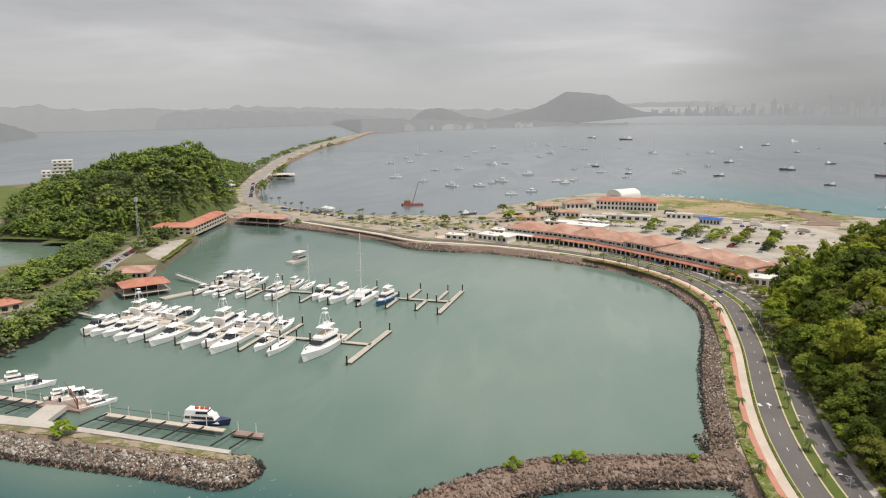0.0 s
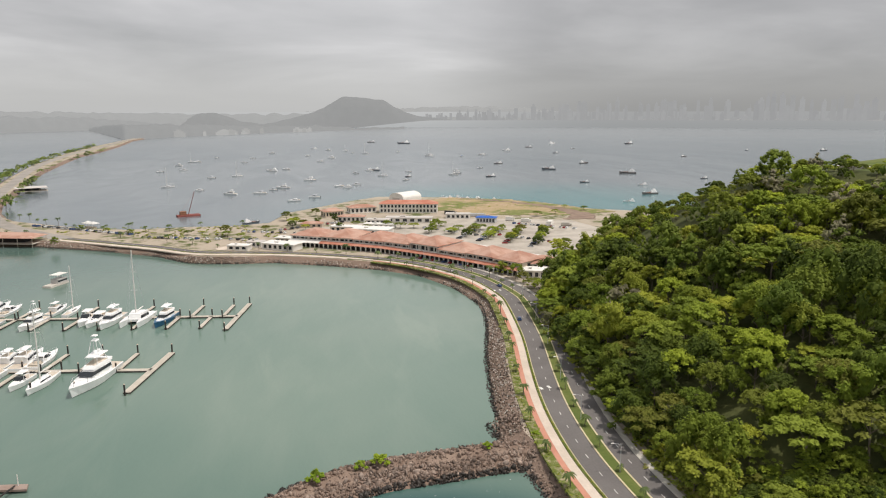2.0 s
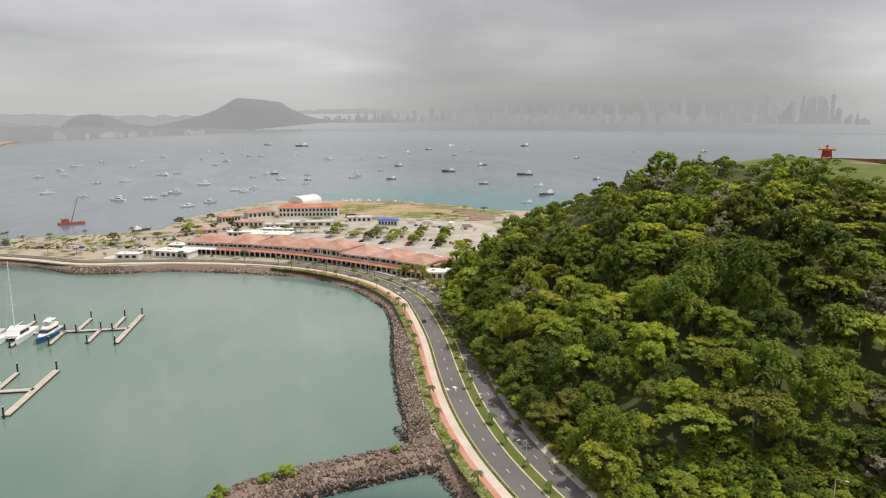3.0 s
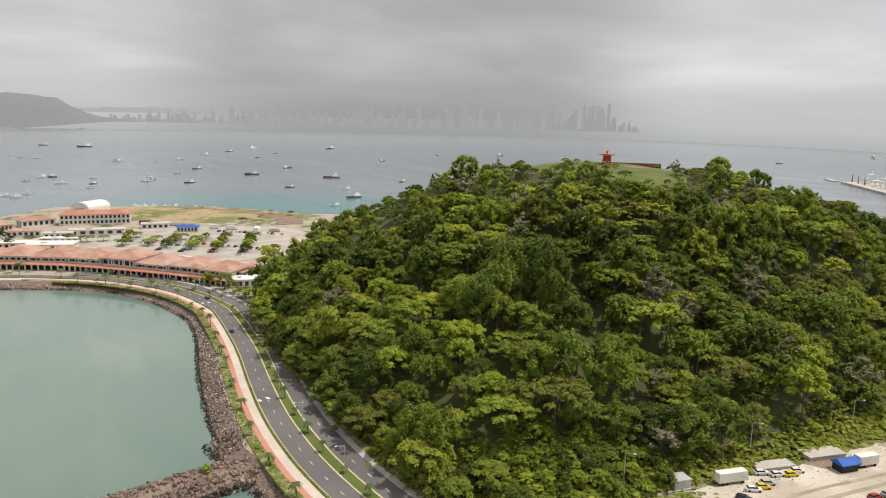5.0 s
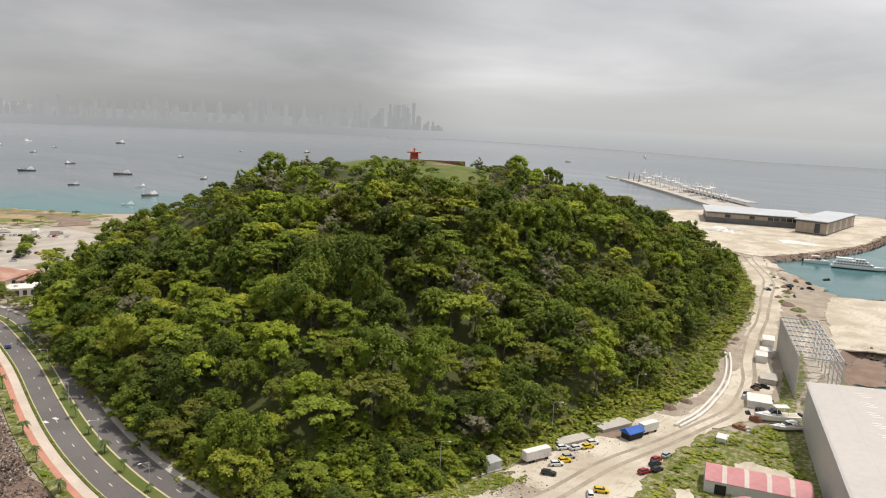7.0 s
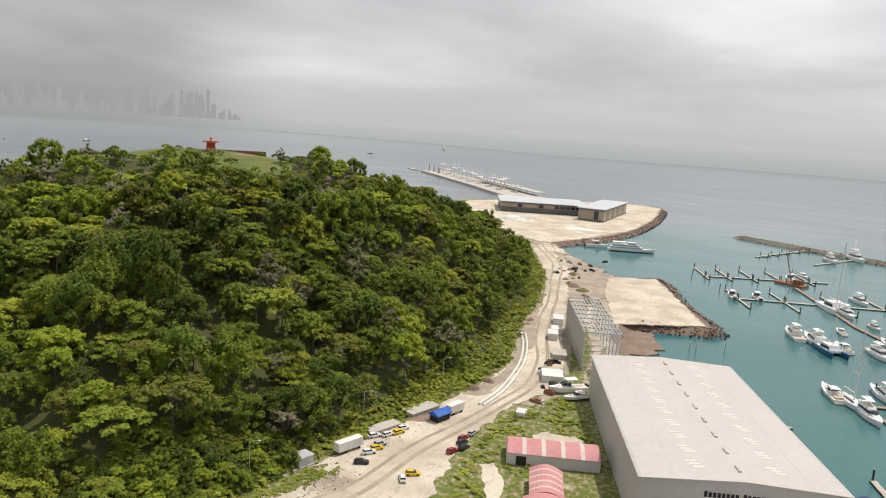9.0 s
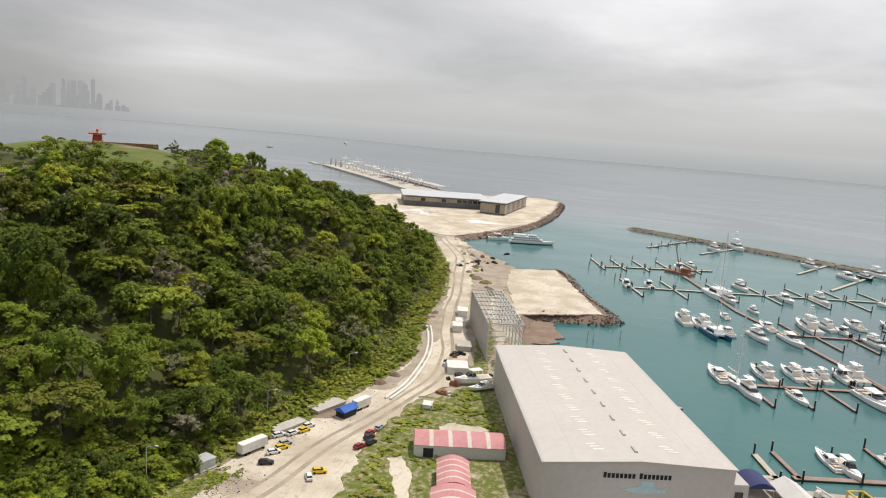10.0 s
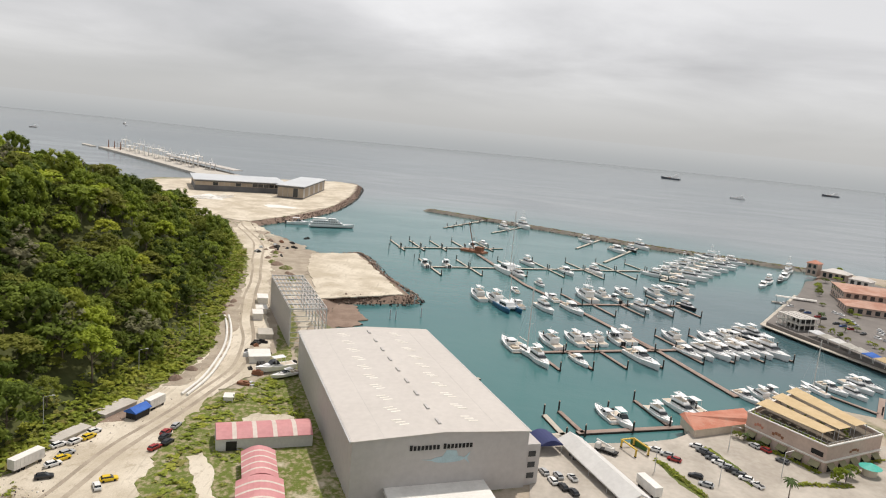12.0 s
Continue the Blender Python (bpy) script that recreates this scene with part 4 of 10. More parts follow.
flat("ground_path", [(150, 60), (160, 64), (172, 69), (180, 74), (183, 71), (175, 65), (162, 60), (152, 55)], 3.84, SAND, "bare dusty path through the weeds", 0.2, 1.6)
flat("ground_bare_patch", [(211, 66), (213, 55), (200, 48), (193, 50), (196, 60), (203, 66)], 3.84, SAND, "bare earth patch behind the shed", 0.2, 2.4)
flat("ground_carpark", [(105, 470), (150, 452), (200, 470), (236, 560), (226, 612), (130, 640), (60, 640), (-10, 600), (20, 560)], 3.8, LOT, "pale paved car park behind the arcade")
flat("ground_east_quay", [(412, -180), (449, -204), (513, -245), (568, -275), (610, -330), (420, -400), (300, -300), (288, -244), (300, -233), (341, -209), (378, -193)], 3.8, QUAYPAVE, "grey paved quay with restaurants", 5.5)
s = Shape()
ribbon(s, [Vector(q) for q in ((513, -245), (449, -204), (412, -180), (378, -193), (341, -209), (300, -233), (288, -244))], -0.5, 0.3, -1.5, 1.4)
structure("quay_wall", s, PILE, "dark timber fendered quay wall")
s = Shape()
ribbon(s, [Vector(q) for q in ((513, -245), (449, -204), (412, -180), (378, -193), (341, -209), (300, -233), (288, -244))], 0.35, 3.4, 1.5, 1.95)
structure("pavement_quay_edge", s, DOCKWOOD, "pale boarded walk along the quay edge")
flat("ground_grass_point", [(150, 660), (232, 640), (290, 655), (268, 688), (246, 728), (208, 770), (150, 798), (110, 770), (120, 700)], 3.85, DRYGRASS, "dry grass headland", 0.3, 4.0)
flat("ground_point_track", [(250, 612), (262, 640), (250, 690), (228, 730), (196, 768), (160, 790), (176, 772), (206, 744), (228, 706), (240, 664), (236, 630), (222, 616)], 3.9, SOIL, "bare reddish track along the grass headland", 0.25, 3.0)
flat("ground_roundabout", [(-58 + 13 * math.cos(k * 0.2618), 527 + 9 * math.sin(k * 0.2618)) for k in range(24)], 3.9, PAVING, "round paved plaza")

# spits of rock
spit = smooth_line([(64, 190), (50, 191), (32, 189), (16, 187), (2, 182), (-12, 172), (-24, 160), (-30, 145)], 4)


def mound(name, line, half, top, mats, label, crown=1.6):
    s = Shape()
    rows = []
    for i, p in enumerate(line):
        d = (line[min(i + 1, len(line) - 1)] - line[max(i - 1, 0)]).normalized()
        n = Vector((d.y, -d.x))
        row = []
        for k, z in ((-1.35, -2.0), (-0.95, 0.2), (-crown / half, top), (crown / half, top), (0.95, 0.2), (1.35, -2.0)):
            q = p + n * half * k
            row.append((q.x, q.y, z + (0.4 * noise.noise((q.x * 0.3, q.y * 0.3, 0)) if z > -1 else 0)))
        rows.append(row)
    s.loft(rows, 0, False, True)
    # rounded tips
    for tip, prev in ((line[-1], line[-2]), (line[0], line[1])):
        d = (tip - prev).normalized()
        base = math.atan2(d.y, d.x)
        rings = []
        for k, z in ((1.35, -2.0), (0.95, 0.2), (crown / half, top), (0.02, top)):
            ring = []
            for j in range(9):
                a = base - math.pi / 2 + math.pi * j / 8
                x, y = tip.x + half * k * math.cos(a), tip.y + half * k * math.sin(a)
                ring.append((x, y, z + (0.4 * noise.noise((x * 0.3, y * 0.3, 0)) if z > -1 else 0)))
            rings.append(ring)
        s.loft(rings, 0, False, False)
    return structure(name, s, mats, label)


mound("ground_spit", spit, 9.0, 2.6, SOIL, "brown rock spit that closes the bay", 3.4)
left_spit = smooth_line([(-230, 190), (-190, 189), (-160, 186.5), (-138, 182.8), (-112, 180), (-97, 178), (-88, 176.4), (-82, 175.2)], 4)
mound("ground_left_spit", left_spit, 9.5, 2.6, SOIL, "pale rock breakwater with a quay", 4.5)
breakwater = smooth_line([(834, 41), (786, -42), (748, -106), (711, -160), (696, -190), (669, -252), (648, -300), (636, -330)], 8)
mound("ground_breakwater", breakwater, 8.0, 2.6, stained("grey_breakwater_fill", (0.15, 0.138, 0.115), (0.25, 0.235, 0.20), 0.95, 0.08, 0.9, bumped=0.2), "long low rock breakwater", 3.0)

# ---- rocks ----


def make_rock(seed):
    r = random.Random(seed)
    s = Shape()
    g = 1.618
    ico_v = [Vector(v).normalized() for v in ((-1, g, 0), (1, g, 0), (-1, -g, 0), (1, -g, 0), (0, -1, g), (0, 1, g), (0, -1, -g), (0, 1, -g), (g, 0, -1), (g, 0, 1), (-g, 0, -1), (-g, 0, 1))]
    ico_f = [(0, 11, 5), (0, 5, 1), (0, 1, 7), (0, 7, 10), (0, 10, 11), (1, 5, 9), (5, 11, 4), (11, 10, 2), (10, 7, 6), (7, 1, 8), (3, 9, 4), (3, 4, 2), (3, 2, 6), (3, 6, 8), (3, 8, 9), (4, 9, 5), (2, 4, 11), (6, 2, 10), (8, 6, 7), (9, 8, 1)]
    sc = Vector((r.uniform(0.8, 1.6), r.uniform(0.6, 1.1), r.uniform(0.35, 0.75)))
    s.add([Vector(v * sc) * r.uniform(0.28, 0.7) for v in ico_v], ico_f)
    return s.mesh("rock")


rocks, pale_rocks, wet_rocks = [], [], []
for k in range(6):
    me = make_rock(k)
    for lst, mat in ((rocks, ROCK), (pale_rocks, ROCK_PALE), (wet_rocks, ROCK_WET)):
        c = me.copy()
        c.materials.append(mat)
        lst.append(c)
rnd = random.Random(17)


def rock_pose(x, y, z, size):
    return Matrix.LocRotScale((x, y, z), Euler((rnd.uniform(0, 6), rnd.uniform(0, 6), rnd.uniform(0, 6))), (size, size, size * rnd.uniform(0.8, 1.1)))


def bank_rocks(line, reach, top, count, lo, hi, side, wet=0.16):
    """Boulders strewn over a bank: reach metres from its top edge out to the water, on that side of the line."""
    out, dark = [], []
    for _ in range(count):
        i = rnd.randrange(len(line) - 1)
        p = line[i].lerp(line[i + 1], rnd.random())
        d = (line[i + 1] - line[i]).normalized()
        n = Vector((d.y, -d.x)) * side
        k = rnd.random() * 1.12
        q = p + n * reach * k
        z = top * (1 - k) + 0.1
        (dark if k > 1 - wet else out).append((rnd.randrange(6), rock_pose(q.x, q.y, z, rnd.uniform(lo, hi))))
    return out, dark


def crest_rocks(line, half, top, crown, o0, o1, count, lo, hi, tip=0):
    """Rocks over a mound, o0 to o1 metres to the right of its line, and tip more round its end."""
    out, dark = [], []
    for i in range(count + tip):
        if i < count:
            j = rnd.randrange(len(line) - 1)
            p = line[j].lerp(line[j + 1], rnd.random())
            d = (line[j + 1] - line[j]).normalized()
            o = rnd.uniform(o0, o1)
            q, r = p + Vector((d.y, -d.x)) * o, abs(o)
        else:
            d = (line[-1] - line[-2]).normalized()
            a = math.atan2(d.y, d.x) + rnd.uniform(-1.7, 1.7)
            r = half * 1.06 * math.sqrt(rnd.random())
            q = line[-1] + Vector((math.cos(a), math.sin(a))) * r
        k = max(0.0, min(1.3, (r - crown) / (half * 0.95 - crown)))
        z = top + (0.2 - top) * k + 0.1
        size = lo + (hi - lo) * 2.4 * rnd.random() ** 4 + (hi - lo) * 0.3 * rnd.random()
        (dark if z < 0.85 else out).append((rnd.randrange(6), rock_pose(q.x, q.y, z + rnd.uniform(-0.1, 0.35), size)))
    return out, dark


shore_line = smooth_line(SHORE[1:], 4)
rim_line = beside(shore_line, -7.5)
pad_line = beside(smooth_line([(352, 66), (372, 65), (391, 22), (450, 46), (517, 73), (500, 112), (545, 150), (608, 178)], 5), -7.5)
point_line = beside(smooth_line([(612, 178), (675, 153), (762, 136), (900, 136), (1048, 153), (1076, 186), (1060, 228)], 6), -7.5)
root_line = [Vector(p) for p in ((63, 214), (64, 198), (66, 182), (68, 166), (70, 150), (74, 130))]
near_road = [p for p in road_line if p.y < 520][::2]
stuff_rocks, stuff_dark = [], []
for ln, reach, top, count, lo, hi, side in ((rim_line, 8.0, 3.6, 12000, 0.35, 1.05, 1), (breakwater, 7.5, 2.8, 1500, 1.0, 2.3, 1), (breakwater, 7.5, 2.8, 1500, 1.0, 2.3, -1), (pad_line, 8.0, 3.6, 900, 0.8, 1.9, 1), (point_line, 8.0, 3.4, 1300, 0.7, 1.6, 1), (root_line, 11.0, 3.6, 1500, 0.35, 1.1, 1)):
    a, b = bank_rocks(ln, reach, top, count, lo, hi, side)
    a = [q for q in a if min((q[1].translation.xy - p).length for p in near_road) > 12.6] if ln is rim_line or ln is root_line else a
    if ln is rim_line:
        wall_pale, a = a[::2], a[1::2]
    stuff_rocks += a
    stuff_dark += b
for _ in range(1100):  # the foot of the spit
    y = rnd.uniform(150, 214)
    x0 = 53 + (203 - y) * 0.12
    x = x0 + rnd.uniform(-1.5, 11.0)
    z = 3.5 * max(-0.1, min(1.0, (x - x0) / 7.0))
    if x < 61.5 and (y > 200 or y < 178 or rnd.random() < 0.5):
        (stuff_dark if z < 0.4 else stuff_rocks).append((rnd.randrange(6), rock_pose(x, y, z + 0.15, 0.3 + 0.9 * rnd.random() ** 2)))
a, b = crest_rocks(spit, 9.0, 2.6, 3.4, -9.2, -2.6, 3400, 0.5, 1.05, 600)
c, d = crest_rocks(spit, 9.0, 2.6, 3.4, 2.0, 9.2, 2400, 0.45, 1.0)
g, h = crest_rocks(spit, 9.0, 2.6, 3.4, -3.0, 2.4, 800, 0.2, 0.75)
c, a = a, c + g
stuff_rocks += a
stuff_dark += b + d
spit_ob = bpy.data.objects["ground_spit"]
for i, m in c[:200]:
    part("rock", rocks[i], (), spit_ob, m=m)
stuff_rocks += c[200:]
a, b = crest_rocks(left_spit, 9.5, 2.6, 4.5, 1.2, 9.9, 8600, 0.25, 0.72, 1100)
g, h = crest_rocks(left_spit, 9.5, 2.6, 4.5, -2.0, 2.6, 500, 0.15, 0.6)
b += crest_rocks(left_spit, 9.5, 2.6, 4.5, -9.6, -4.0, 700, 0.5, 1.3)[1]
rnd.shuffle(a)
a += g
left_ob = bpy.data.objects["ground_left_spit"]
for i, m in a[:200]:
    part("rock", pale_rocks[i], (), left_ob, m=m)
bundle("pale_boulders", pale_rocks, a[200:] + wall_pale, (ROCK_PALE,), "pale grey boulders of breakwater and sea wall", "rocks")
stuff_dark += b
bundle("boulders", rocks, stuff_rocks, (ROCK,), "brown and grey boulders of the sea wall", "rocks")
bundle("wet_boulders", wet_rocks, stuff_dark, (ROCK_WET,), "dark wet boulders at the waterline", "rocks")

# ---- trees ----


def leaf_pad(s, r, c, rx, rz, cards, size, slot_inner=0, slot_leaf=0, low=-0.3):
    """One bough: a low cushion of foliage clad in many small leaf sprays, most of them on its upper side."""
    core = ((1, 0, 0), (0, 1, 0), (-1, 0, 0), (0, -1, 0), (0, 0, 1), (0, 0, -1))
    s.add([c + Vector((v[0] * rx, v[1] * rx, v[2] * rz)) * r.uniform(0.7, 0.95) for v in core], [(0, 1, 4), (1, 2, 4), (2, 3, 4), (3, 0, 4), (1, 0, 5), (2, 1, 5), (3, 2, 5), (0, 3, 5)], slot_inner)
    for _ in range(cards):
        n = Vector((r.gauss(0, 1), r.gauss(0, 1), r.gauss(0.35, 0.9))).normalized()
        if n.z < low:
            n.z = -n.z
        p = c + Vector((n.x * rx, n.y * rx, n.z * rz)) * r.uniform(0.78, 1.16)
        w = size * r.uniform(0.6, 1.4)
        up = (n * 0.55 + Vector((r.gauss(0, 0.33), r.gauss(0, 0.33), r.gauss(0.75, 0.25)))).normalized()
        side = up.cross(Vector((r.gauss(0, 1), r.gauss(0, 1), r.gauss(0, 1)))).normalized()
        fwd = up.cross(side)
        s.add([p - side * w * 0.5, p + side * w * 0.5 - up * w * 0.1, p + fwd * w * 0.95 - up * w * 0.12], [(0, 1, 2)], slot_leaf)


def crown_shape(r, radius, depth, lobes, cards, size, habit="dome"):
    """A crown of separate boughs with dark gaps: spreading in tiers, domed, ragged or draped in creepers."""
    s = Shape()
    each = max(6, cards // lobes)
    for k in range(lobes):
        u = (k + 0.5) / lobes
        a = 2.39996 * k + r.uniform(-0.4, 0.4)
        d = radius * math.sqrt(u) * r.uniform(0.82, 1.0)
        if habit == "tiers":
            z = depth * (0.95 - 0.55 * u * u - (0.3 if k % 3 == 0 else 0.0) + r.uniform(-0.08, 0.08))
            rx = radius * r.uniform(0.15, 0.24)
            rz = rx * r.uniform(0.30, 0.46)
        elif habit == "ragged":
            z = depth * (r.uniform(0.15, 1.25) - 0.5 * u)
            rx = radius * r.uniform(0.16, 0.30)
            rz = rx * r.uniform(0.6, 1.0)
            d *= 0.85
        elif habit == "draped":
            z = depth * (1.0 - 1.25 * u * u + r.uniform(-0.12, 0.12))
            rx = radius * r.uniform(0.17, 0.26)
            rz = rx * r.uniform(0.8, 1.5)
        else:
            z = depth * (1.0 - 0.85 * u * u + r.uniform(-0.1, 0.1))
            rx = radius * r.uniform(0.18, 0.27)
            rz = rx * r.uniform(0.55, 0.8)
            d *= 0.9
        leaf_pad(s, r, Vector((d * math.cos(a), d * math.sin(a), z)), rx, rz, each, size)
    return s


def trunk_shape(r, height, radius, limbs=4):
    s = Shape()
    lean = Vector((r.uniform(-0.5, 0.5), r.uniform(-0.5, 0.5), height))
    s.tube((0, 0, -1.0), lean, radius, radius * 0.6, 7)
    for k in range(limbs):
        a = math.tau * (k + r.random() * 0.5) / limbs
        p = lean * r.uniform(0.6, 0.95)
        s.tube(p, p + Vector((math.cos(a) * height * 0.42, math.sin(a) * height * 0.42, height * 0.32)), radius * 0.42, radius * 0.14, 5)
    return s


rnd = random.Random(3)
TREES, FAR_TREES = [], []
HABITS = ("tiers", "dome", "tiers", "draped", "dome", "tiers", "ragged", "dry")
for k, habit in enumerate(HABITS):
    r = random.Random(100 + k)
    rad = r.uniform(6.2, 8.2) if habit == "tiers" else r.uniform(4.8, 6.6)
    dep = {"tiers": 3.0, "dome": 4.6, "draped": 6.0, "ragged": 6.5, "dry": 4.5}[habit] * r.uniform(0.9, 1.15)
    h = r.uniform(3.6, 5.2)
    dry = habit == "dry"
    grow = "ragged" if dry else habit
    leaf = DRYLEAF if dry else LEAF_DARK if habit in ("draped", "ragged") else LEAF
    lobes = 34 if habit == "tiers" else 24
    crown = crown_shape(r, rad, dep, lobes, 420 if dry else 1250, 0.6, grow)
    wood = crown_shape(random.Random(100 + k), rad, dep, lobes, 300 if dry else 680, 0.78, grow)
    trunk = trunk_shape(r, h, 0.28, 7 if dry else 4)
    both_s = Shape()
    both_s.add(wood.v, wood.f, 0, Matrix.Translation((0, 0, h)))
    both_s.add(trunk.v, trunk.f, 1)
    far = crown_shape(random.Random(100 + k), rad * 1.1, dep, 12, 160, 1.2, grow)
    far_s = Shape()
    far_s.add(far.v, far.f, 0, Matrix.Translation((0, 0, h)))
    far_s.add(trunk.v, trunk.f, 1)
    FAR_TREES.append(far_s.mesh("tree_stand", LEAF_SHORE, BARK))
    TREES.append((crown.mesh("crown", leaf), trunk.mesh("trunk", BARK), h, both_s.mesh("tree_stand", leaf, BARK)))


def plant(name, spec, x, y, z, turn, size, label, group, tall=1.0):
    t = empty(name, spin(x, y, z, turn, size, size * tall), label, "tree", group)
    part("trunk", spec[1], (), t)
    part("crown", spec[0], (), t, m=Matrix.Translation((0, 0, spec[2])))
    return t


# the wooded hill: a jittered grid of crowns; the foot towards the road stands as single trees
def clearing(x, y):
    a, b = (x - 312) * 0.72 + (y - 312) * 0.69, (x - 312) * 0.69 - (y - 312) * 0.72
    return math.hypot((a - 8) / 50.0, (b - 4) / 44.0) < 1.0 or inside(x, y, [(108, 150), (126, 148), (154, 130), (150, 118), (104, 126)])


def lawn_axes(x, y):
    """Metres away from the bay and metres across, from the middle of the summit lawn."""
    return (x - 312) * 0.72 + (y - 312) * 0.69, (x - 312) * 0.69 - (y - 312) * 0.72


spots, step = [], 8.3
for i in range(int(520 / step)):
    for j in range(int(430 / step)):
        x, y = 92 + (i + rnd.uniform(-0.42, 0.42)) * step, 104 + (j + rnd.uniform(-0.42, 0.42)) * step
        if not inside(x, y, HILL) or edge_distance(x, y, HILL) < (7.5 if y < 200 and x > 165 else 1.0) or clearing(x, y):
            continue
        if (x - 300) * 0.72 + (y - 300) * 0.69 > 78 and x > 180:  # the far side is out of sight
            continue
        spots.append((x, y))
spots.sort(key=lambda p: p[0] * 0.9 + p[1] * 0.35)
single, rest = [], []
for n_, (x, y) in enumerate(spots):
    z = hill_height(x, y)
    d = edge_distance(x, y, HILL)
    size = rnd.choice((rnd.uniform(0.5, 0.8), rnd.uniform(0.75, 1.1), rnd.uniform(0.85, 1.2), rnd.uniform(1.1, 1.5)))
    a, b = lawn_axes(x, y)
    if a > -62 and -75 < b < 62:
        size *= 0.42
    elif -95 < a <= -62 and -60 < b < 60:
        size *= 0.55  # low growth below the summit lawn
    elif a > -110 and -135 < b <= -75:
        size *= 0.52
    elif a > -70 and 62 <= b < 135:
        size *= 0.78
    # the darkened kinds are commoner low down, in place of the slope's shade
    k = 7 if rnd.random() < 0.04 else rnd.choice((1, 3, 4, 6, 6, 3, 0, 2, 5) if d < 80 else (0, 1, 2, 3, 4, 5, 6, 0, 2, 5))
    row = (k, x, y, z - 0.8 + rnd.uniform(-1.6, 1.6) * min(1.0, size), rnd.uniform(0, 360), size, rnd.uniform(0.9, 1.55))
    (single if n_ < 165 else rest).append(row)
for k, x, y, z, turn, size, tall in single:
    plant("tree", TREES[k], x, y, z, turn, size, "broad green tropical tree in dense hillside wood", "trees of the hillside", tall=tall)
for _ in range(520):  # low growth on the bank where the track begins
    x, y = rnd.uniform(100, 158), rnd.uniform(112, 152)
    if inside(x, y, [(106, 152), (128, 150), (156, 131), (150, 117), (102, 124)]):
        rest.append((rnd.randrange(7), x, y, hill_height(x, y) - 0.7, rnd.uniform(0, 360), rnd.uniform(0.2, 0.5), rnd.uniform(0.6, 1.2)))
row_line, run = beside(east_line, -19.5), 0.0  # crowns that hang over the inner road
for p, q in zip(row_line, row_line[1:]):
    run += (q - p).length
    if run > 6.5 and 96 < p.y < 410:
        run = 0.0
        plant("tree", TREES[rnd.randrange(7)], p.x + rnd.uniform(-1, 1.5), p.y + rnd.uniform(-1, 1), 3.2, rnd.uniform(0, 360), rnd.uniform(0.55, 1.0), "green roadside tree hanging over the inner road", "roadside trees", tall=rnd.uniform(0.8, 1.2))
bundle("hill_forest", [t[3] for t in TREES], [(k, spin(x, y, z, turn, size, size * tall)) for k, x, y, z, turn, size, tall in rest if k in (0, 1, 2, 4, 5)], (LEAF, BARK), "dense green tropical wood over the hill", "forest")
bundle("creeper_forest", [t[3] for t in TREES], [(k, spin(x, y, z, turn, size, size * tall)) for k, x, y, z, turn, size, tall in rest if k in (3, 6)], (LEAF_DARK, BARK), "dark green creeper-hung trees between the pale crowns", "forest")
bundle("dry_trees", [t[3] for t in TREES], [(k, spin(x, y, z, turn, size, size * tall)) for k, x, y, z, turn, size, tall in rest if k == 7], (DRYLEAF, BARK), "grey-brown half-bare trees scattered through the wood", "trees")

# the smaller far island
rest = []
for i in range(48):
    for j in range(76):
        x, y = -575 + (i + rnd.uniform(-0.4, 0.4)) * 7.6, 485 + (j + rnd.uniform(-0.4, 0.4)) * 7.6
        if not inside(x, y, PERICO) or y > 1060:
            continue
        for _ in range(2 if edge_distance(x, y, PERICO) < 22 and y < 720 else 1):
            x, y = x + rnd.uniform(-3, 3), y + rnd.uniform(-3, 3)
            rest.append((rnd.randrange(7), spin(x, y, perico_height(x, y) - 0.8, rnd.uniform(0, 360), rnd.choice((0.8, 1.0, 1.3)) * rnd.uniform(0.85, 1.15), rnd.uniform(0.8, 1.5))))
# mangroves along the west strip
for ln, wide, count in ((smooth_line([(-220, 235), (-219, 275), (-225, 313), (-228, 336)], 5), 6, 120), (smooth_line([(-226, 362), (-229, 372)], 5), 3, 6), (smooth_line([(-258, 230), (-264, 300), (-277, 350), (-282, 398), (-294, 450), (-304, 482)], 5), 11, 430), (smooth_line([(-322, 492), (-350, 497), (-380, 502), (-410, 508)], 5), 4, 44), (smooth_line([(-241, 322), (-240, 350), (-244, 372)], 5), 5, 24), (smooth_line([(-262, 440), (-272, 490), (-276, 520)], 5), 4, 26), (smooth_line([(-362, 850), (-395, 940), (-448, 1150), (-500, 1400), (-560, 1780), (-594, 2150)], 20), 4, 120), (smooth_line([(-312, 800), (-346, 932), (-396, 1130), (-431, 1280), (-474, 1540), (-512, 1940)], 20), 2, 40)):
    for _ in range(count):
        i = rnd.randrange(len(ln) - 1)
        p = ln[i].lerp(ln[i + 1], rnd.random())
        rest.append((rnd.randrange(7), spin(p.x + rnd.uniform(-wide, wide), p.y + rnd.uniform(-wide, wide), 1.5, rnd.uniform(0, 360), rnd.uniform(0.5, 1.15), rnd.uniform(0.45, 1.1))))
bundle("island_forest", FAR_TREES, rest, (LEAF_SHORE, BARK), "dark green wood and mangroves of the low island", "forest")

# ---- boats, cars, palms: one builder for each kind ----


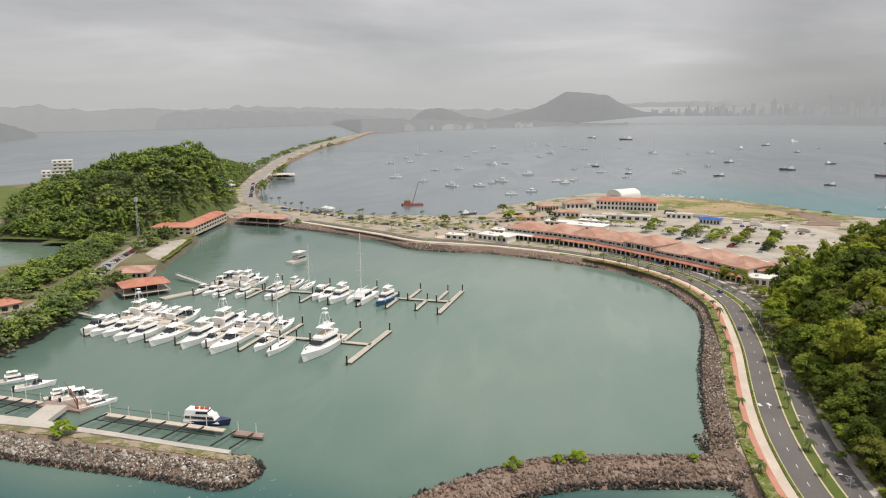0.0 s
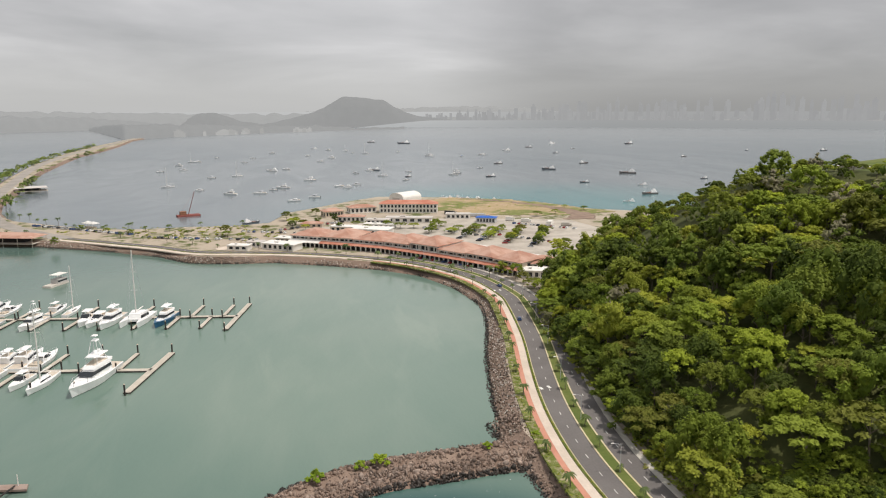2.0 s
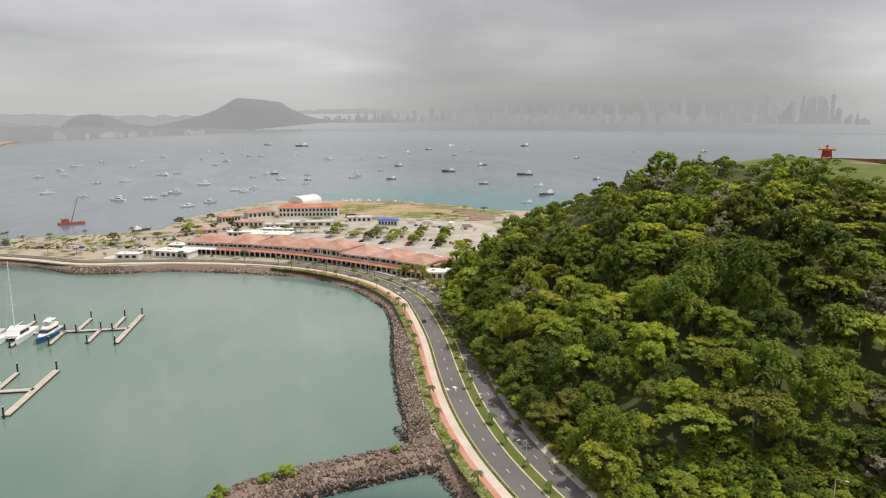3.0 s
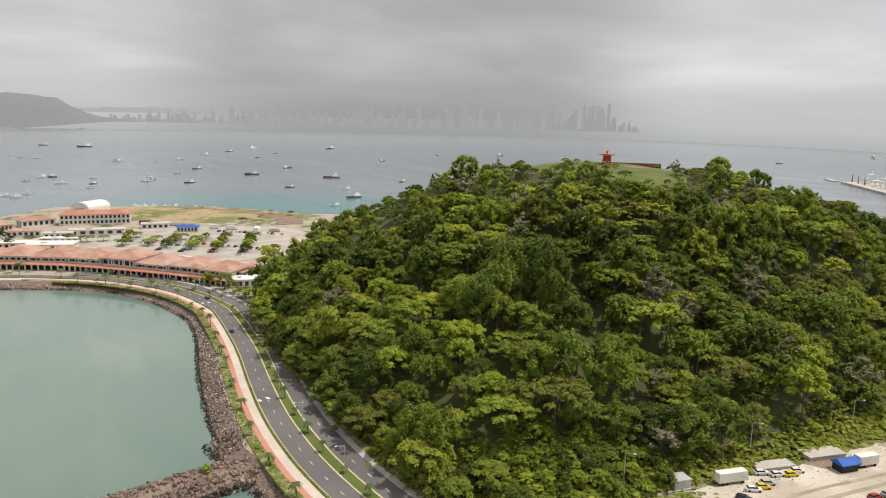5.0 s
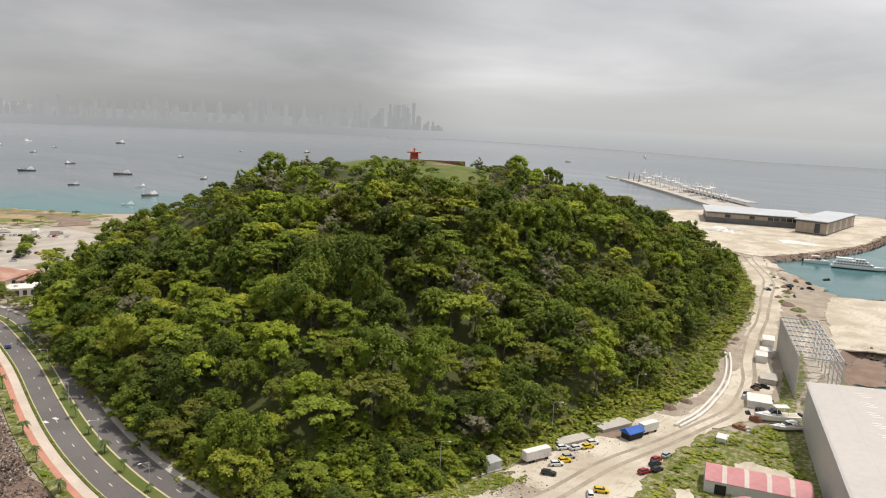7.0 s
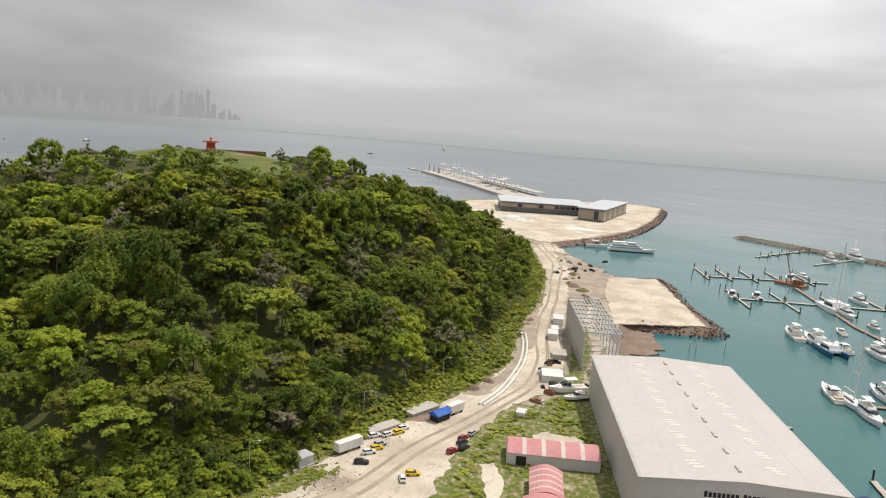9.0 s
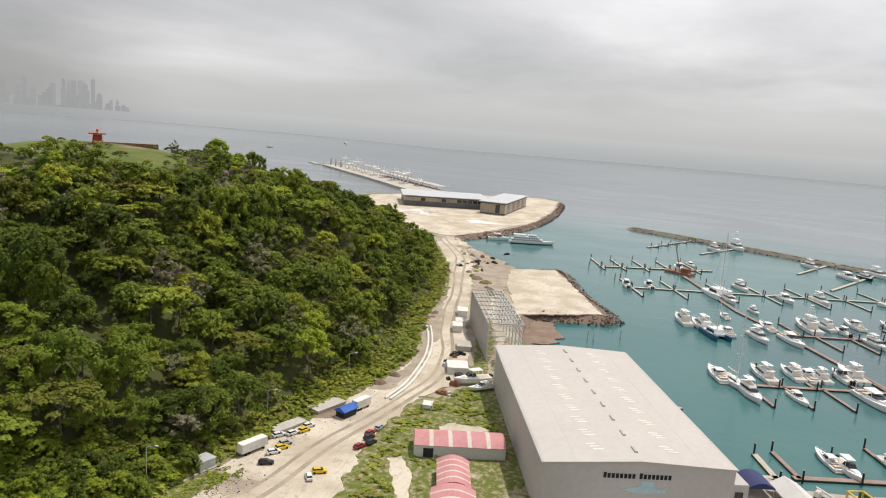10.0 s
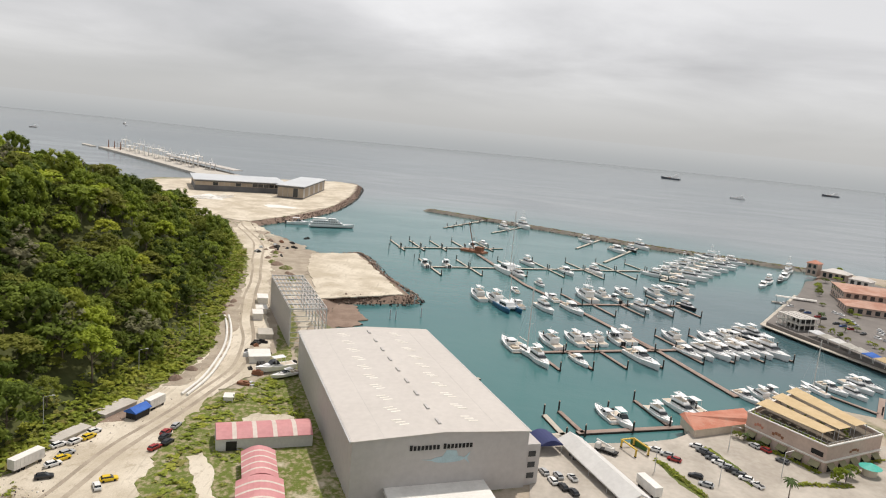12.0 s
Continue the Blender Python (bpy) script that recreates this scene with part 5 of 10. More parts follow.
def hull_shape(L, B, H, sheer=0.5, stern=0.92, deep=0.7):
    """A hull with a raked bow, a chine and a deck that rises forward."""
    s, rows = Shape(), []
    for k in range(11):
        t = k / 10
        x = -L / 2 + L * t
        w = B / 2 * (stern + (1 - stern) * min(1, t * 2.5)) * (1 - max(0, (t - 0.45) / 0.55) ** 2.3)
        w = max(w, 0.05)
        h = H + sheer * t * t
        out = L * 0.045 * max(0, (t - 0.6) / 0.4)
        chine = w * (0.86 - 0.35 * max(0, (t - 0.5) * 2) ** 2)
        rows.append([(x + out, -w, h), (x, -chine, 0.12), (x - out, 0, -deep * (1 - 0.7 * max(0, t - 0.6) / 0.4)), (x, chine, 0.12), (x + out, w, h)])
    s.loft(rows, 0, True, True)
    return s


def slab(s, x0, x1, w0, w1, z0, z1, rake0=0.0, rake1=0.0, slot=0, tuck=0.12):
    """A deckhouse block: from x0 to x1, half widths w0 aft and w1 forward, with raked ends and tumblehome."""
    v = [(x0, -w0, z0), (x1, -w1, z0), (x1, w1, z0), (x0, w0, z0), (x0 + rake0, -w0 + tuck, z1), (x1 - rake1, -w1 + tuck, z1), (x1 - rake1, w1 - tuck, z1), (x0 + rake0, w0 - tuck, z1)]
    return s.add(v, [(3, 2, 1, 0), (4, 5, 6, 7), (0, 1, 5, 4), (1, 2, 6, 5), (2, 3, 7, 6), (3, 0, 4, 7)], slot)


def flybridge_yacht(hull_mat, label, tower=False, L=15.0):
    t = empty("motor_yacht", Matrix(), label, "boat", "boats in the marinas")
    B, H = L * 0.29, L * 0.085
    part("hull", hull_shape(L, B, H, L * 0.045), hull_mat, t)
    s = Shape()
    slab(s, -L * 0.49, L * 0.0, B * 0.42, B * 0.44, H * 0.95, H + 0.06)
    part("cockpit_deck", s, TEAK, t, "teak cockpit deck")
    s = Shape()
    slab(s, -L * 0.02, L * 0.40, B * 0.44, B * 0.16, H, H + L * 0.045, 0, L * 0.06)
    part("foredeck", s, GELCOAT, t)
    s = Shape()
    slab(s, -L * 0.24, L * 0.24, B * 0.41, B * 0.27, H, H + L * 0.112, 0.1, L * 0.15)
    cab = part("cabin", s, GELCOAT, t)
    s = Shape()
    slab(s, -L * 0.225, L * 0.205, B * 0.415, B * 0.30, H + L * 0.060, H + L * 0.094, 0.2, L * 0.05, tuck=0.09)
    part("window_band", s, TINTED, cab, "dark tinted cabin windows")
    s = Shape()
    slab(s, -L * 0.28, L * 0.11, B * 0.36, B * 0.26, H + L * 0.113, H + L * 0.145, -0.2, L * 0.03)
    fly = part("flybridge", s, GELCOAT, t)
    s = Shape()
    slab(s, -L * 0.2, L * 0.05, B * 0.3, B * 0.2, H + L * 0.13, H + L * 0.152, 0, 0)
    part("seating", s, CREAM, fly, "cream flybridge seats")
    s = Shape()
    z = H + L * 0.145
    for y in (-B * 0.3, B * 0.3):
        s.tube((-L * 0.2, y, z), (-L * 0.16, y * 0.8, z + L * 0.09), 0.07, n=5)
        s.tube((L * 0.02, y * 0.8, z), (0, y * 0.7, z + L * 0.09), 0.05, n=5)
    slab(s, -L * 0.23, L * 0.05, B * 0.3, B * 0.22, z + L * 0.09, z + L * 0.1)
    top = part("hardtop", s, GELCOAT, t)
    if tower:
        s = Shape()
        for a in (-1, 1):
            for b in (-1, 1):
                s.tube((-L * 0.1 + a * L * 0.06, b * B * 0.22, z + L * 0.09), (-L * 0.1 + a * L * 0.03, b * B * 0.1, z + L * 0.27), 0.05, n=4)
        slab(s, -L * 0.14, -L * 0.06, B * 0.13, B * 0.12, z + L * 0.26, z + L * 0.275)
        slab(s, -L * 0.13, -L * 0.07, B * 0.12, B * 0.11, z + L * 0.32, z + L * 0.33)
        part("tower", s, GELCOAT, t, "white tubular lookout tower")
    s = Shape()
    s.tube((L * 0.0, 0.3, z), (-L * 0.04, 0.3, z + L * 0.2), 0.03, 0.015, 4)
    part("aerial", s, GELCOAT, t)
    s = Shape()
    s.tube((-L * 0.18, 0, z + L * 0.1), (-L * 0.18, 0, z + L * 0.13), 0.3, 0.25, 8)
    part("radar_dome", s, GELCOAT, t)
    s = Shape()
    for y in (-1, 1):
        pts = [(L * 0.1, y * B * 0.42, H + 0.7), (L * 0.3, y * B * 0.3, H + L * 0.03 + 0.7), (L * 0.47, y * B * 0.05, H + L * 0.045 + 0.7)]
        for a, b in zip(pts, pts[1:]):
            s.tube(a, b, 0.03, n=4)
            s.tube(b, (b[0], b[1], b[2] - 0.75), 0.025, n=4)
    part("rail", s, STEEL, t)
    return t


def express_cruiser(label, L=13.0, hull_mat=None):
    """A low open cruiser: long foredeck, raked screen, radar arch, cockpit with benches."""
    t = empty("express_cruiser", Matrix(), label, "boat", "boats in the marinas")
    B, H = L * 0.29, L * 0.085
    part("hull", hull_shape(L, B, H, L * 0.04), hull_mat or GELCOAT, t)
    s = Shape()
    slab(s, -L * 0.12, L * 0.42, B * 0.43, B * 0.12, H, H + L * 0.055, 0, L * 0.12)
    fore = part("foredeck", s, GELCOAT, t)
    for x in (0.1, 0.2):
        s = Shape()
        slab(s, L * x, L * (x + 0.05), B * 0.1, B * 0.08, H + L * 0.05, H + L * 0.06)
        part("hatch", s, TINTED, fore, "dark deck hatch")
    s = Shape()
    slab(s, -L * 0.10, L * 0.13, B * 0.38, B * 0.26, H + L * 0.05, H + L * 0.095, L * 0.04, L * 0.11)
    part("windscreen", s, TINTED, t, "dark raked windscreen")
    s = Shape()
    slab(s, -L * 0.24, L * 0.03, B * 0.37, B * 0.28, H + L * 0.125, H + L * 0.14, 0, L * 0.03)
    for y in (-1, 1):
        s.tube((-L * 0.26, y * B * 0.4, H), (-L * 0.18, y * B * 0.34, H + L * 0.13), 0.12, n=5)
        s.tube((L * 0.0, y * B * 0.34, H + L * 0.05), (-L * 0.04, y * B * 0.3, H + L * 0.13), 0.06, n=5)
    part("radar_arch", s, GELCOAT, t)
    s = Shape()
    slab(s, -L * 0.47, -L * 0.1, B * 0.38, B * 0.4, H * 0.9, H + 0.05)
    part("cockpit_deck", s, DOCKWOOD, t)
    s = Shape()
    slab(s, -L * 0.44, -L * 0.36, B * 0.34, B * 0.34, H, H + 0.5)
    slab(s, -L * 0.3, -L * 0.18, B * 0.34, B * 0.16, H, H + 0.45)
    part("seating", s, CREAM, t, "cream cockpit seats")
    s = Shape()
    slab(s, -L * 0.55, -L * 0.48, B * 0.4, B * 0.42, 0.15, 0.4)
    part("bathing_platform", s, DOCKWOOD, t)
    s = Shape()
    for y in (-1, 1):
        pts = [(L * 0.05, y * B * 0.43, H + 0.65), (L * 0.3, y * B * 0.29, H + L * 0.03 + 0.65), (L * 0.48, y * B * 0.05, H + L * 0.04 + 0.65)]
        for a, b in zip(pts, pts[1:]):
            s.tube(a, b, 0.03, n=4)
            s.tube(b, (b[0], b[1], b[2] - 0.7), 0.025, n=4)
    part("rail", s, STEEL, t)
    return t


def open_boat(label, L=9.0, hull_mat=None, top=None):
    t = empty("sport_boat", Matrix(), label, "boat", "boats in the marinas")
    B, H = L * 0.3, L * 0.115
    part("hull", hull_shape(L, B, H, L * 0.04), hull_mat or GELCOAT, t)
    s = Shape()
    slab(s, -L * 0.45, L * 0.12, B * 0.38, B * 0.38, H * 0.9, H + 0.05)
    part("cockpit_deck", s, TEAK, t)
    s = Shape()
    slab(s, L * 0.1, L * 0.4, B * 0.42, B * 0.14, H, H + L * 0.06, 0, L * 0.08)
    part("foredeck", s, GELCOAT, t)
    s = Shape()
    slab(s, -L * 0.06, L * 0.2, B * 0.36, B * 0.3, H + L * 0.05, H + L * 0.13, L * 0.05, L * 0.09)
    part("windscreen", s, TINTED, t, "dark raked windscreen")
    s = Shape()
    z = H + L * 0.2
    slab(s, -L * 0.22, L * 0.1, B * 0.36, B * 0.3, z, z + 0.1)
    for y in (-1, 1):
        for x in (-0.2, 0.06):
            s.tube((x * L, y * B * 0.36, H), (x * L, y * B * 0.32, z), 0.04, n=4)
    part("roof", s, top or GELCOAT, t)
    for y in (-0.35, 0.35):
        s = Shape()
        s.box(-L * 0.55, y - 0.2, 0.2, -L * 0.49, y + 0.2, H + 0.35)
        part("outboard_motor", s, DARK, t)
    return t


def sailing_yacht(label, L=13.0, hull_mat=None, twin=False, mast=19.0):
    t = empty("sailing_yacht", Matrix(), label, "sailing boat", "boats in the marinas")
    B, H = L * (0.5 if twin else 0.27), L * 0.09
    if twin:
        for y in (-1, 1):
            h = hull_shape(L, B * 0.28, H * 1.15, L * 0.03)
            part("hull", h, hull_mat or GELCOAT, t, m=Matrix.Translation((0, y * B * 0.36, 0)))
        s = Shape()
        slab(s, -L * 0.42, L * 0.22, B * 0.42, B * 0.4, H * 0.7, H * 1.3)
        part("bridge_deck", s, GELCOAT, t)
    else:
        part("hull", hull_shape(L, B, H, L * 0.03, 0.7), hull_mat or GELCOAT, t)
    s = Shape()
    w = B * (0.36 if twin else 0.28)
    slab(s, -L * 0.2, L * 0.2, w, w * 0.7, H, H + L * (0.13 if twin else 0.05), 0.2, L * 0.06)
    cab = part("cabin", s, GELCOAT, t)
    s = Shape()
    slab(s, -L * 0.17, L * 0.165, w * 1.01, w * 0.76, H + L * 0.02, H + L * (0.09 if twin else 0.038), 0.2, L * 0.03, tuck=0.06)
    part("window_band", s, TINTED, cab, "dark cabin windows")
    s = Shape()
    slab(s, -L * 0.47, -L * 0.2, B * 0.3, B * 0.3, H * 0.98, H + 0.06)
    part("cockpit_deck", s, TEAK, t)
    s = Shape()
    s.tube((L * 0.06, 0, H), (L * 0.06, 0, mast), 0.2, 0.12, 6)
    for z in (mast * 0.45, mast * 0.7):
        s.tube((L * 0.06, -1.1, z), (L * 0.06, 1.1, z), 0.04, n=4)
    part("mast", s, WHITE, t)
    s = Shape()
    s.tube((L * 0.05, 0, H + L * 0.17), (-L * 0.36, 0, H + L * 0.16), 0.16, 0.12, 6)
    part("boom", s, WHITE, t, "boom with furled white sail")
    s = Shape()
    for a in ((L * 0.49, 0, H + 0.4), (-L * 0.48, 0, H), (L * 0.04, B * 0.46, H), (L * 0.04, -B * 0.46, H)):
        s.tube((L * 0.06, 0, mast - 0.2), a, 0.025, n=3)
    part("rigging", s, STEEL, t)
    return t


def work_ship(label, L=34.0, hull_mat=None, name="fishing_vessel"):
    t = empty(name, Matrix(), label, "ship", "vessels at anchor")
    B, H = L * 0.21, L * 0.075
    part("hull", hull_shape(L, B, H, L * 0.05, 0.9, 1.0), hull_mat or SHIPHULL, t)
    s = Shape()
    slab(s, -L * 0.42, -L * 0.02, B * 0.42, B * 0.40, H, H + L * 0.09, 0.2, 0.4)
    slab(s, -L * 0.36, -L * 0.12, B * 0.34, B * 0.32, H + L * 0.09, H + L * 0.16, 0.2, 0.4)
    slab(s, -L * 0.33, -L * 0.2, B * 0.26, B * 0.24, H + L * 0.16, H + L * 0.21, 0.2, 0.3)
    h = part("deckhouse", s, GELCOAT, t)
    s = Shape()
    slab(s, L * 0.36, L * 0.47, B * 0.26, B * 0.08, H + L * 0.03, H + L * 0.07, 0.2, 0.4)
    part("forecastle", s, GELCOAT, t)
    s = Shape()
    slab(s, -L * 0.33, -L * 0.158, B * 0.325, B * 0.305, H + L * 0.115, H + L * 0.137, 0, 0, tuck=0.0)
    part("window_band", s, TINTED, h)
    s = Shape()
    s.tube((-L * 0.25, 0, H + L * 0.15), (-L * 0.25, 0, H + L * 0.34), 0.2, 0.1, 5)
    part("mast", s, STEEL, t)
    s = Shape()
    s.tube((L * 0.12, 0, H), (L * 0.12, 0, H + L * 0.28), 0.22, 0.14, 5)
    s.tube((L * 0.12, 0, H + L * 0.05), (-L * 0.06, 0, H + L * 0.24), 0.12, 0.1, 5)
    part("derrick", s, STEEL, t)
    s = Shape()
    slab(s, L * 0.0, L * 0.26, B * 0.3, B * 0.26, H, H + L * 0.03)
    part("hatch", s, RUST, t)
    return t


def ferry(label, L=46.0):
    t = empty("passenger_ferry", Matrix(), label, "ferry")
    B, H = 8.5, 2.6
    part("hull", hull_shape(L, B, H * 0.85, 1.9, 0.9, 1.0), GELCOAT, t)
    part("boot_top", hull_shape(L * 0.985, B * 1.02, H * 0.3, 0.2, 0.92, 1.0), BLACKHULL, t, "black band along the waterline")
    s = Shape()
    slab(s, -L * 0.47, L * 0.28, B * 0.47, B * 0.40, H * 0.7, H + 2.5, 0, 1.5)
    slab(s, -L * 0.42, L * 0.2, B * 0.44, B * 0.36, H + 2.5, H + 4.9, 0.2, 1.6)
    slab(s, -L * 0.08, L * 0.13, B * 0.36, B * 0.30, H + 4.9, H + 7.0, 0.2, 1.2)
    h = part("deckhouse", s, GELCOAT, t)
    for x0, x1, w, z in ((-0.45, 0.24, 0.475, 1.2), (-0.40, 0.15, 0.447, 3.4), (-0.07, 0.10, 0.365, 5.6)):
        n = int((x1 - x0) * L / 2.4)
        for i in range(n):
            s = Shape()
            xa = L * (x0 + (x1 - x0) * i / n)
            s.box(xa, -B * w * (1 if z > 5 else 0.99), H + z, xa + 1.5, B * w * (1 if z > 5 else 0.99), H + z + 0.8)
            part("window", s, TINTED, h)
    s = Shape()
    slab(s, -L * 0.42, -L * 0.12, B * 0.43, B * 0.43, H + 7.0, H + 7.2)
    for x in (-0.41, -0.27, -0.13):
        for y in (-1, 1):
            s.tube((x * L, y * B * 0.4, H + 4.9), (x * L, y * B * 0.4, H + 7.0), 0.08, n=4)
    part("awning", s, WHITE, t)
    s = Shape()
    s.tube((0, 0, H + 7), (-0.8, 0, H + 11), 0.18, 0.06, 5)
    part("mast", s, STEEL, t)
    s = Shape()
    for y in (-1, 1):
        for k in range(6):
            x = L * (0.29 + 0.03 * k)
            s.tube((x, y * B * (0.44 - 0.06 * k), H * 0.9), (x, y * B * (0.44 - 0.06 * k), H * 0.9 + 1.6), 0.05, n=4)
        s.tube((L * 0.29, y * B * 0.44, H * 0.9 + 1.6), (L * 0.44, y * B * 0.14, H * 0.9 + 1.6), 0.05, n=4)
    part("bow_rail", s, STEEL, t)
    return t


BOATS = {}


TALLY = []


def boat(kind, x, y, turn, size=1.0):
    """The first of a kind is built, the rest are copies."""
    if kind == "fly":
        TALLY.append(kind)
        kind = ("fly", "cruiser", "fly", "sedan", "cruiser")[len(TALLY) % 5]
    m = Matrix.LocRotScale((x, y, 0.0), Euler((0, 0, radians(turn))), (size, size, size))
    if kind in BOATS:
        return copy_thing(BOATS[kind], m)
    made = {
        "fly": lambda: flybridge_yacht(GELCOAT, "white flybridge motor yacht with dark windows"),
        "cruiser": lambda: express_cruiser("low white express cruiser with raked screen", 14.0),
        "sedan": lambda: flybridge_yacht(GELCOAT, "white sedan cruiser with tall flybridge", False, 13.5),
        "tower": lambda: flybridge_yacht(GELCOAT, "white sport fishing boat with lookout tower", True, 14.0),
        "blue": lambda: flybridge_yacht(NAVY, "motor yacht with blue hull and white deckhouse", False, 17.0),
        "dark": lambda: flybridge_yacht(BLACKHULL, "large motor yacht with black hull, white deckhouse", False, 22.0),
        "open": lambda: open_boat("small white motor boat with hard roof"),
        "canvas": lambda: open_boat("small white motor boat with blue canopy", 8.0, None, BLUETARP),
        "sail": lambda: sailing_yacht("white sailing yacht with bare mast"),
        "cat": lambda: sailing_yacht("white sailing catamaran with tall bare mast", 15.0, None, True, 24.0),
        "bluesail": lambda: sailing_yacht("sailing catamaran with blue hulls", 18.0, NAVY, True, 27.0),
        "ship": lambda: work_ship("dark fishing vessel at anchor with white deckhouse"),
        "freighter": lambda: work_ship("long dark coastal freighter with white bridge", 52.0, SHIPHULL, "coaster"),
        "greyship": lambda: work_ship("grey and rust trawler at anchor", 30.0, stained("grey_rusty_hull", (0.13, 0.13, 0.14), (0.22, 0.19, 0.17), 0.6, 0.4, 1.5), "trawler"),
        "whiteship": lambda: work_ship("white workboat at anchor", 26.0, GELCOAT, "workboat"),
        "ferry": lambda: ferry("white two-deck passenger ferry moored at the bank"),
    }[kind]()
    made.matrix_basis = m
    BOATS[kind] = made
    return made


CAR_PAINTS = [("white", (0.72, 0.72, 0.71)), ("silver", (0.42, 0.43, 0.44)), ("black", (0.02, 0.02, 0.022)), ("red", (0.30, 0.02, 0.02)), ("yellow", (0.72, 0.50, 0.01)), ("grey", (0.12, 0.125, 0.13)), ("blue", (0.03, 0.07, 0.2))]
CARS = {}


def car(color, x, y, z, turn, pickup=False, far=False):
    key = (color, pickup, far)
    m = pose(x, y, z, 0, 0, turn)
    if key in CARS:
        return copy_thing(CARS[key], m)
    mat = bpy.data.materials.get(color + "_car_paint") or paint(color + "_car_paint", dict(CAR_PAINTS)[color])
    name = "pickup_truck" if pickup else "car"
    t = empty(name, m, f"parked {color} {'pickup truck' if pickup else 'passenger car'} with dark windows", "car", "parked cars")
    s, rows = Shape(), []
    for px, w, lo, hi in ((-2.2, 0.72, 0.45, 0.8), (-2.1, 0.84, 0.3, 0.98), (-1.2, 0.9, 0.26, 1.02), (0.9, 0.9, 0.26, 0.98), (1.8, 0.86, 0.28, 0.86), (2.2, 0.7, 0.4, 0.66)):
        rows.append([(px, -w, lo - (0.22 if far else 0)), (px, w, lo - (0.22 if far else 0)), (px, w, hi - 0.12), (px, w * 0.86, hi), (px, -w * 0.86, hi), (px, -w, hi - 0.12)])
    s.loft(rows, 0)
    body = part("body", s, mat, t)
    s = Shape()
    x0, x1 = (-0.4, 1.15) if pickup else (-1.9, 1.1)
    slab(s, x0, x1, 0.8, 0.8, 0.95, 1.42, 0.35, 0.75, tuck=0.16)
    part("glasshouse", s, TINTED, t, "dark car windows")
    s = Shape()
    slab(s, x0 + 0.36, x1 - 0.74, 0.65, 0.65, 1.42, 1.47, 0.05, 0.05, tuck=0.05)
    part("roof", s, mat, t)
    if pickup:
        s = Shape()
        slab(s, -2.05, -0.5, 0.72, 0.72, 1.0, 1.04)
        part("load_bed", s, DARK, t)
    for px in () if far else (-1.35, 1.35):
        for py in (-0.82, 0.82):
            s = Shape()
            s.tube((px, py - 0.1, 0.32), (px, py + 0.1, 0.32), 0.32, n=10)
            part("wheel", s, TYRE, t)
    CARS[key] = t
    return t


def palm_proto(seed, h):
    r = random.Random(seed)
    t = empty("palm_tree", Matrix(), "coconut palm with green drooping fronds", "palm tree", "palms along the promenade")
    s = Shape()
    p = Vector((0, 0, -0.3))
    for k in range(5):
        q = Vector((0.12 * k * k * 0.25, 0.05 * k, h * (k + 1) / 5))
        s.tube(p, q, 0.2 - 0.018 * k, 0.182 - 0.018 * k, 6)
        p = q
    part("trunk", s, BARK, t)
    s = Shape()
    for k in range(13):
        a, lift = math.tau * k / 13 + r.uniform(-0.2, 0.2), r.uniform(0.1, 0.9)
        n = Vector((math.cos(a), math.sin(a), 0))
        side = Vector((-n.y, n.x, 0))
        rows, L = [], r.uniform(2.2, 3.0)
        for j in range(6):
            u = j / 5
            c = p + n * L * u * (1 - 0.15 * lift) + Vector((0, 0, L * (lift * u - 0.95 * u * u)))
            w = 0.42 * math.sin(math.pi * min(1, u * 0.9 + 0.08)) + 0.03
            rows.append([c + side * w - Vector((0, 0, w * 0.55)), c, c - side * w - Vector((0, 0, w * 0.55))])
        s.loft(rows, 0, False, False)
    part("crown", s, PALM, t)
    return t


PALMS = {}


def palm(k, x, y, z, turn, size=1.0):
    m = spin(x, y, z, turn, size)
    if k in PALMS:
        return copy_thing(PALMS[k], m)
    t = palm_proto(50 + k, (5.0, 6.5, 4.0)[k])
    t.matrix_basis = m
    PALMS[k] = t
    return t


def dock(label, spine, fingers, mat, width=2.4, name="floating_dock", z=0.75, piles=True):
    """A floating dock: a spine from one point to another, and fingers as (start, end, width)."""
    t = empty(name, Matrix(), label, "dock")

    def plank(nm, a, b, w):
        a, b = Vector(a), Vector(b)
        d = (b - a).normalized()
        n = Vector((-d.y, d.x)) * w / 2
        s = Shape()
        s.prism([tuple(a + n), tuple(a - n), tuple(b - n), tuple(b + n)], z - 0.9, z)
        part(nm, s, mat, t)
        s = Shape()
        s.prism([tuple(a + n * 1.05), tuple(a - n * 1.05), tuple(b - n * 1.05), tuple(b + n * 1.05)], -0.25, z - 0.25)
        part("float", s, PILE, t, "dark floats below the deck")

    for a, b in zip(spine, spine[1:]):
        plank("walkway", a, b, width)
    for a, b, w in fingers:
        plank("finger", a, b, w)
        if piles:
            for p, k in ((b, 1.0), (a, 0.0)):
                d = (Vector(b) - Vector(a)).normalized()
                q = Vector(p) + d * (0.5 if k else -1.4)
                s = Shape()
                s.tube((q.x, q.y, -1.5), (q.x, q.y, 4.2), 0.33, n=7)
                pl = part("mooring_post", s, PILE, t)
                s = Shape()
                s.tube((q.x, q.y, 4.2), (q.x, q.y, 4.7), 0.34, 0.05, n=7)
                part("post_cap", s, CREAM, pl)
    return t


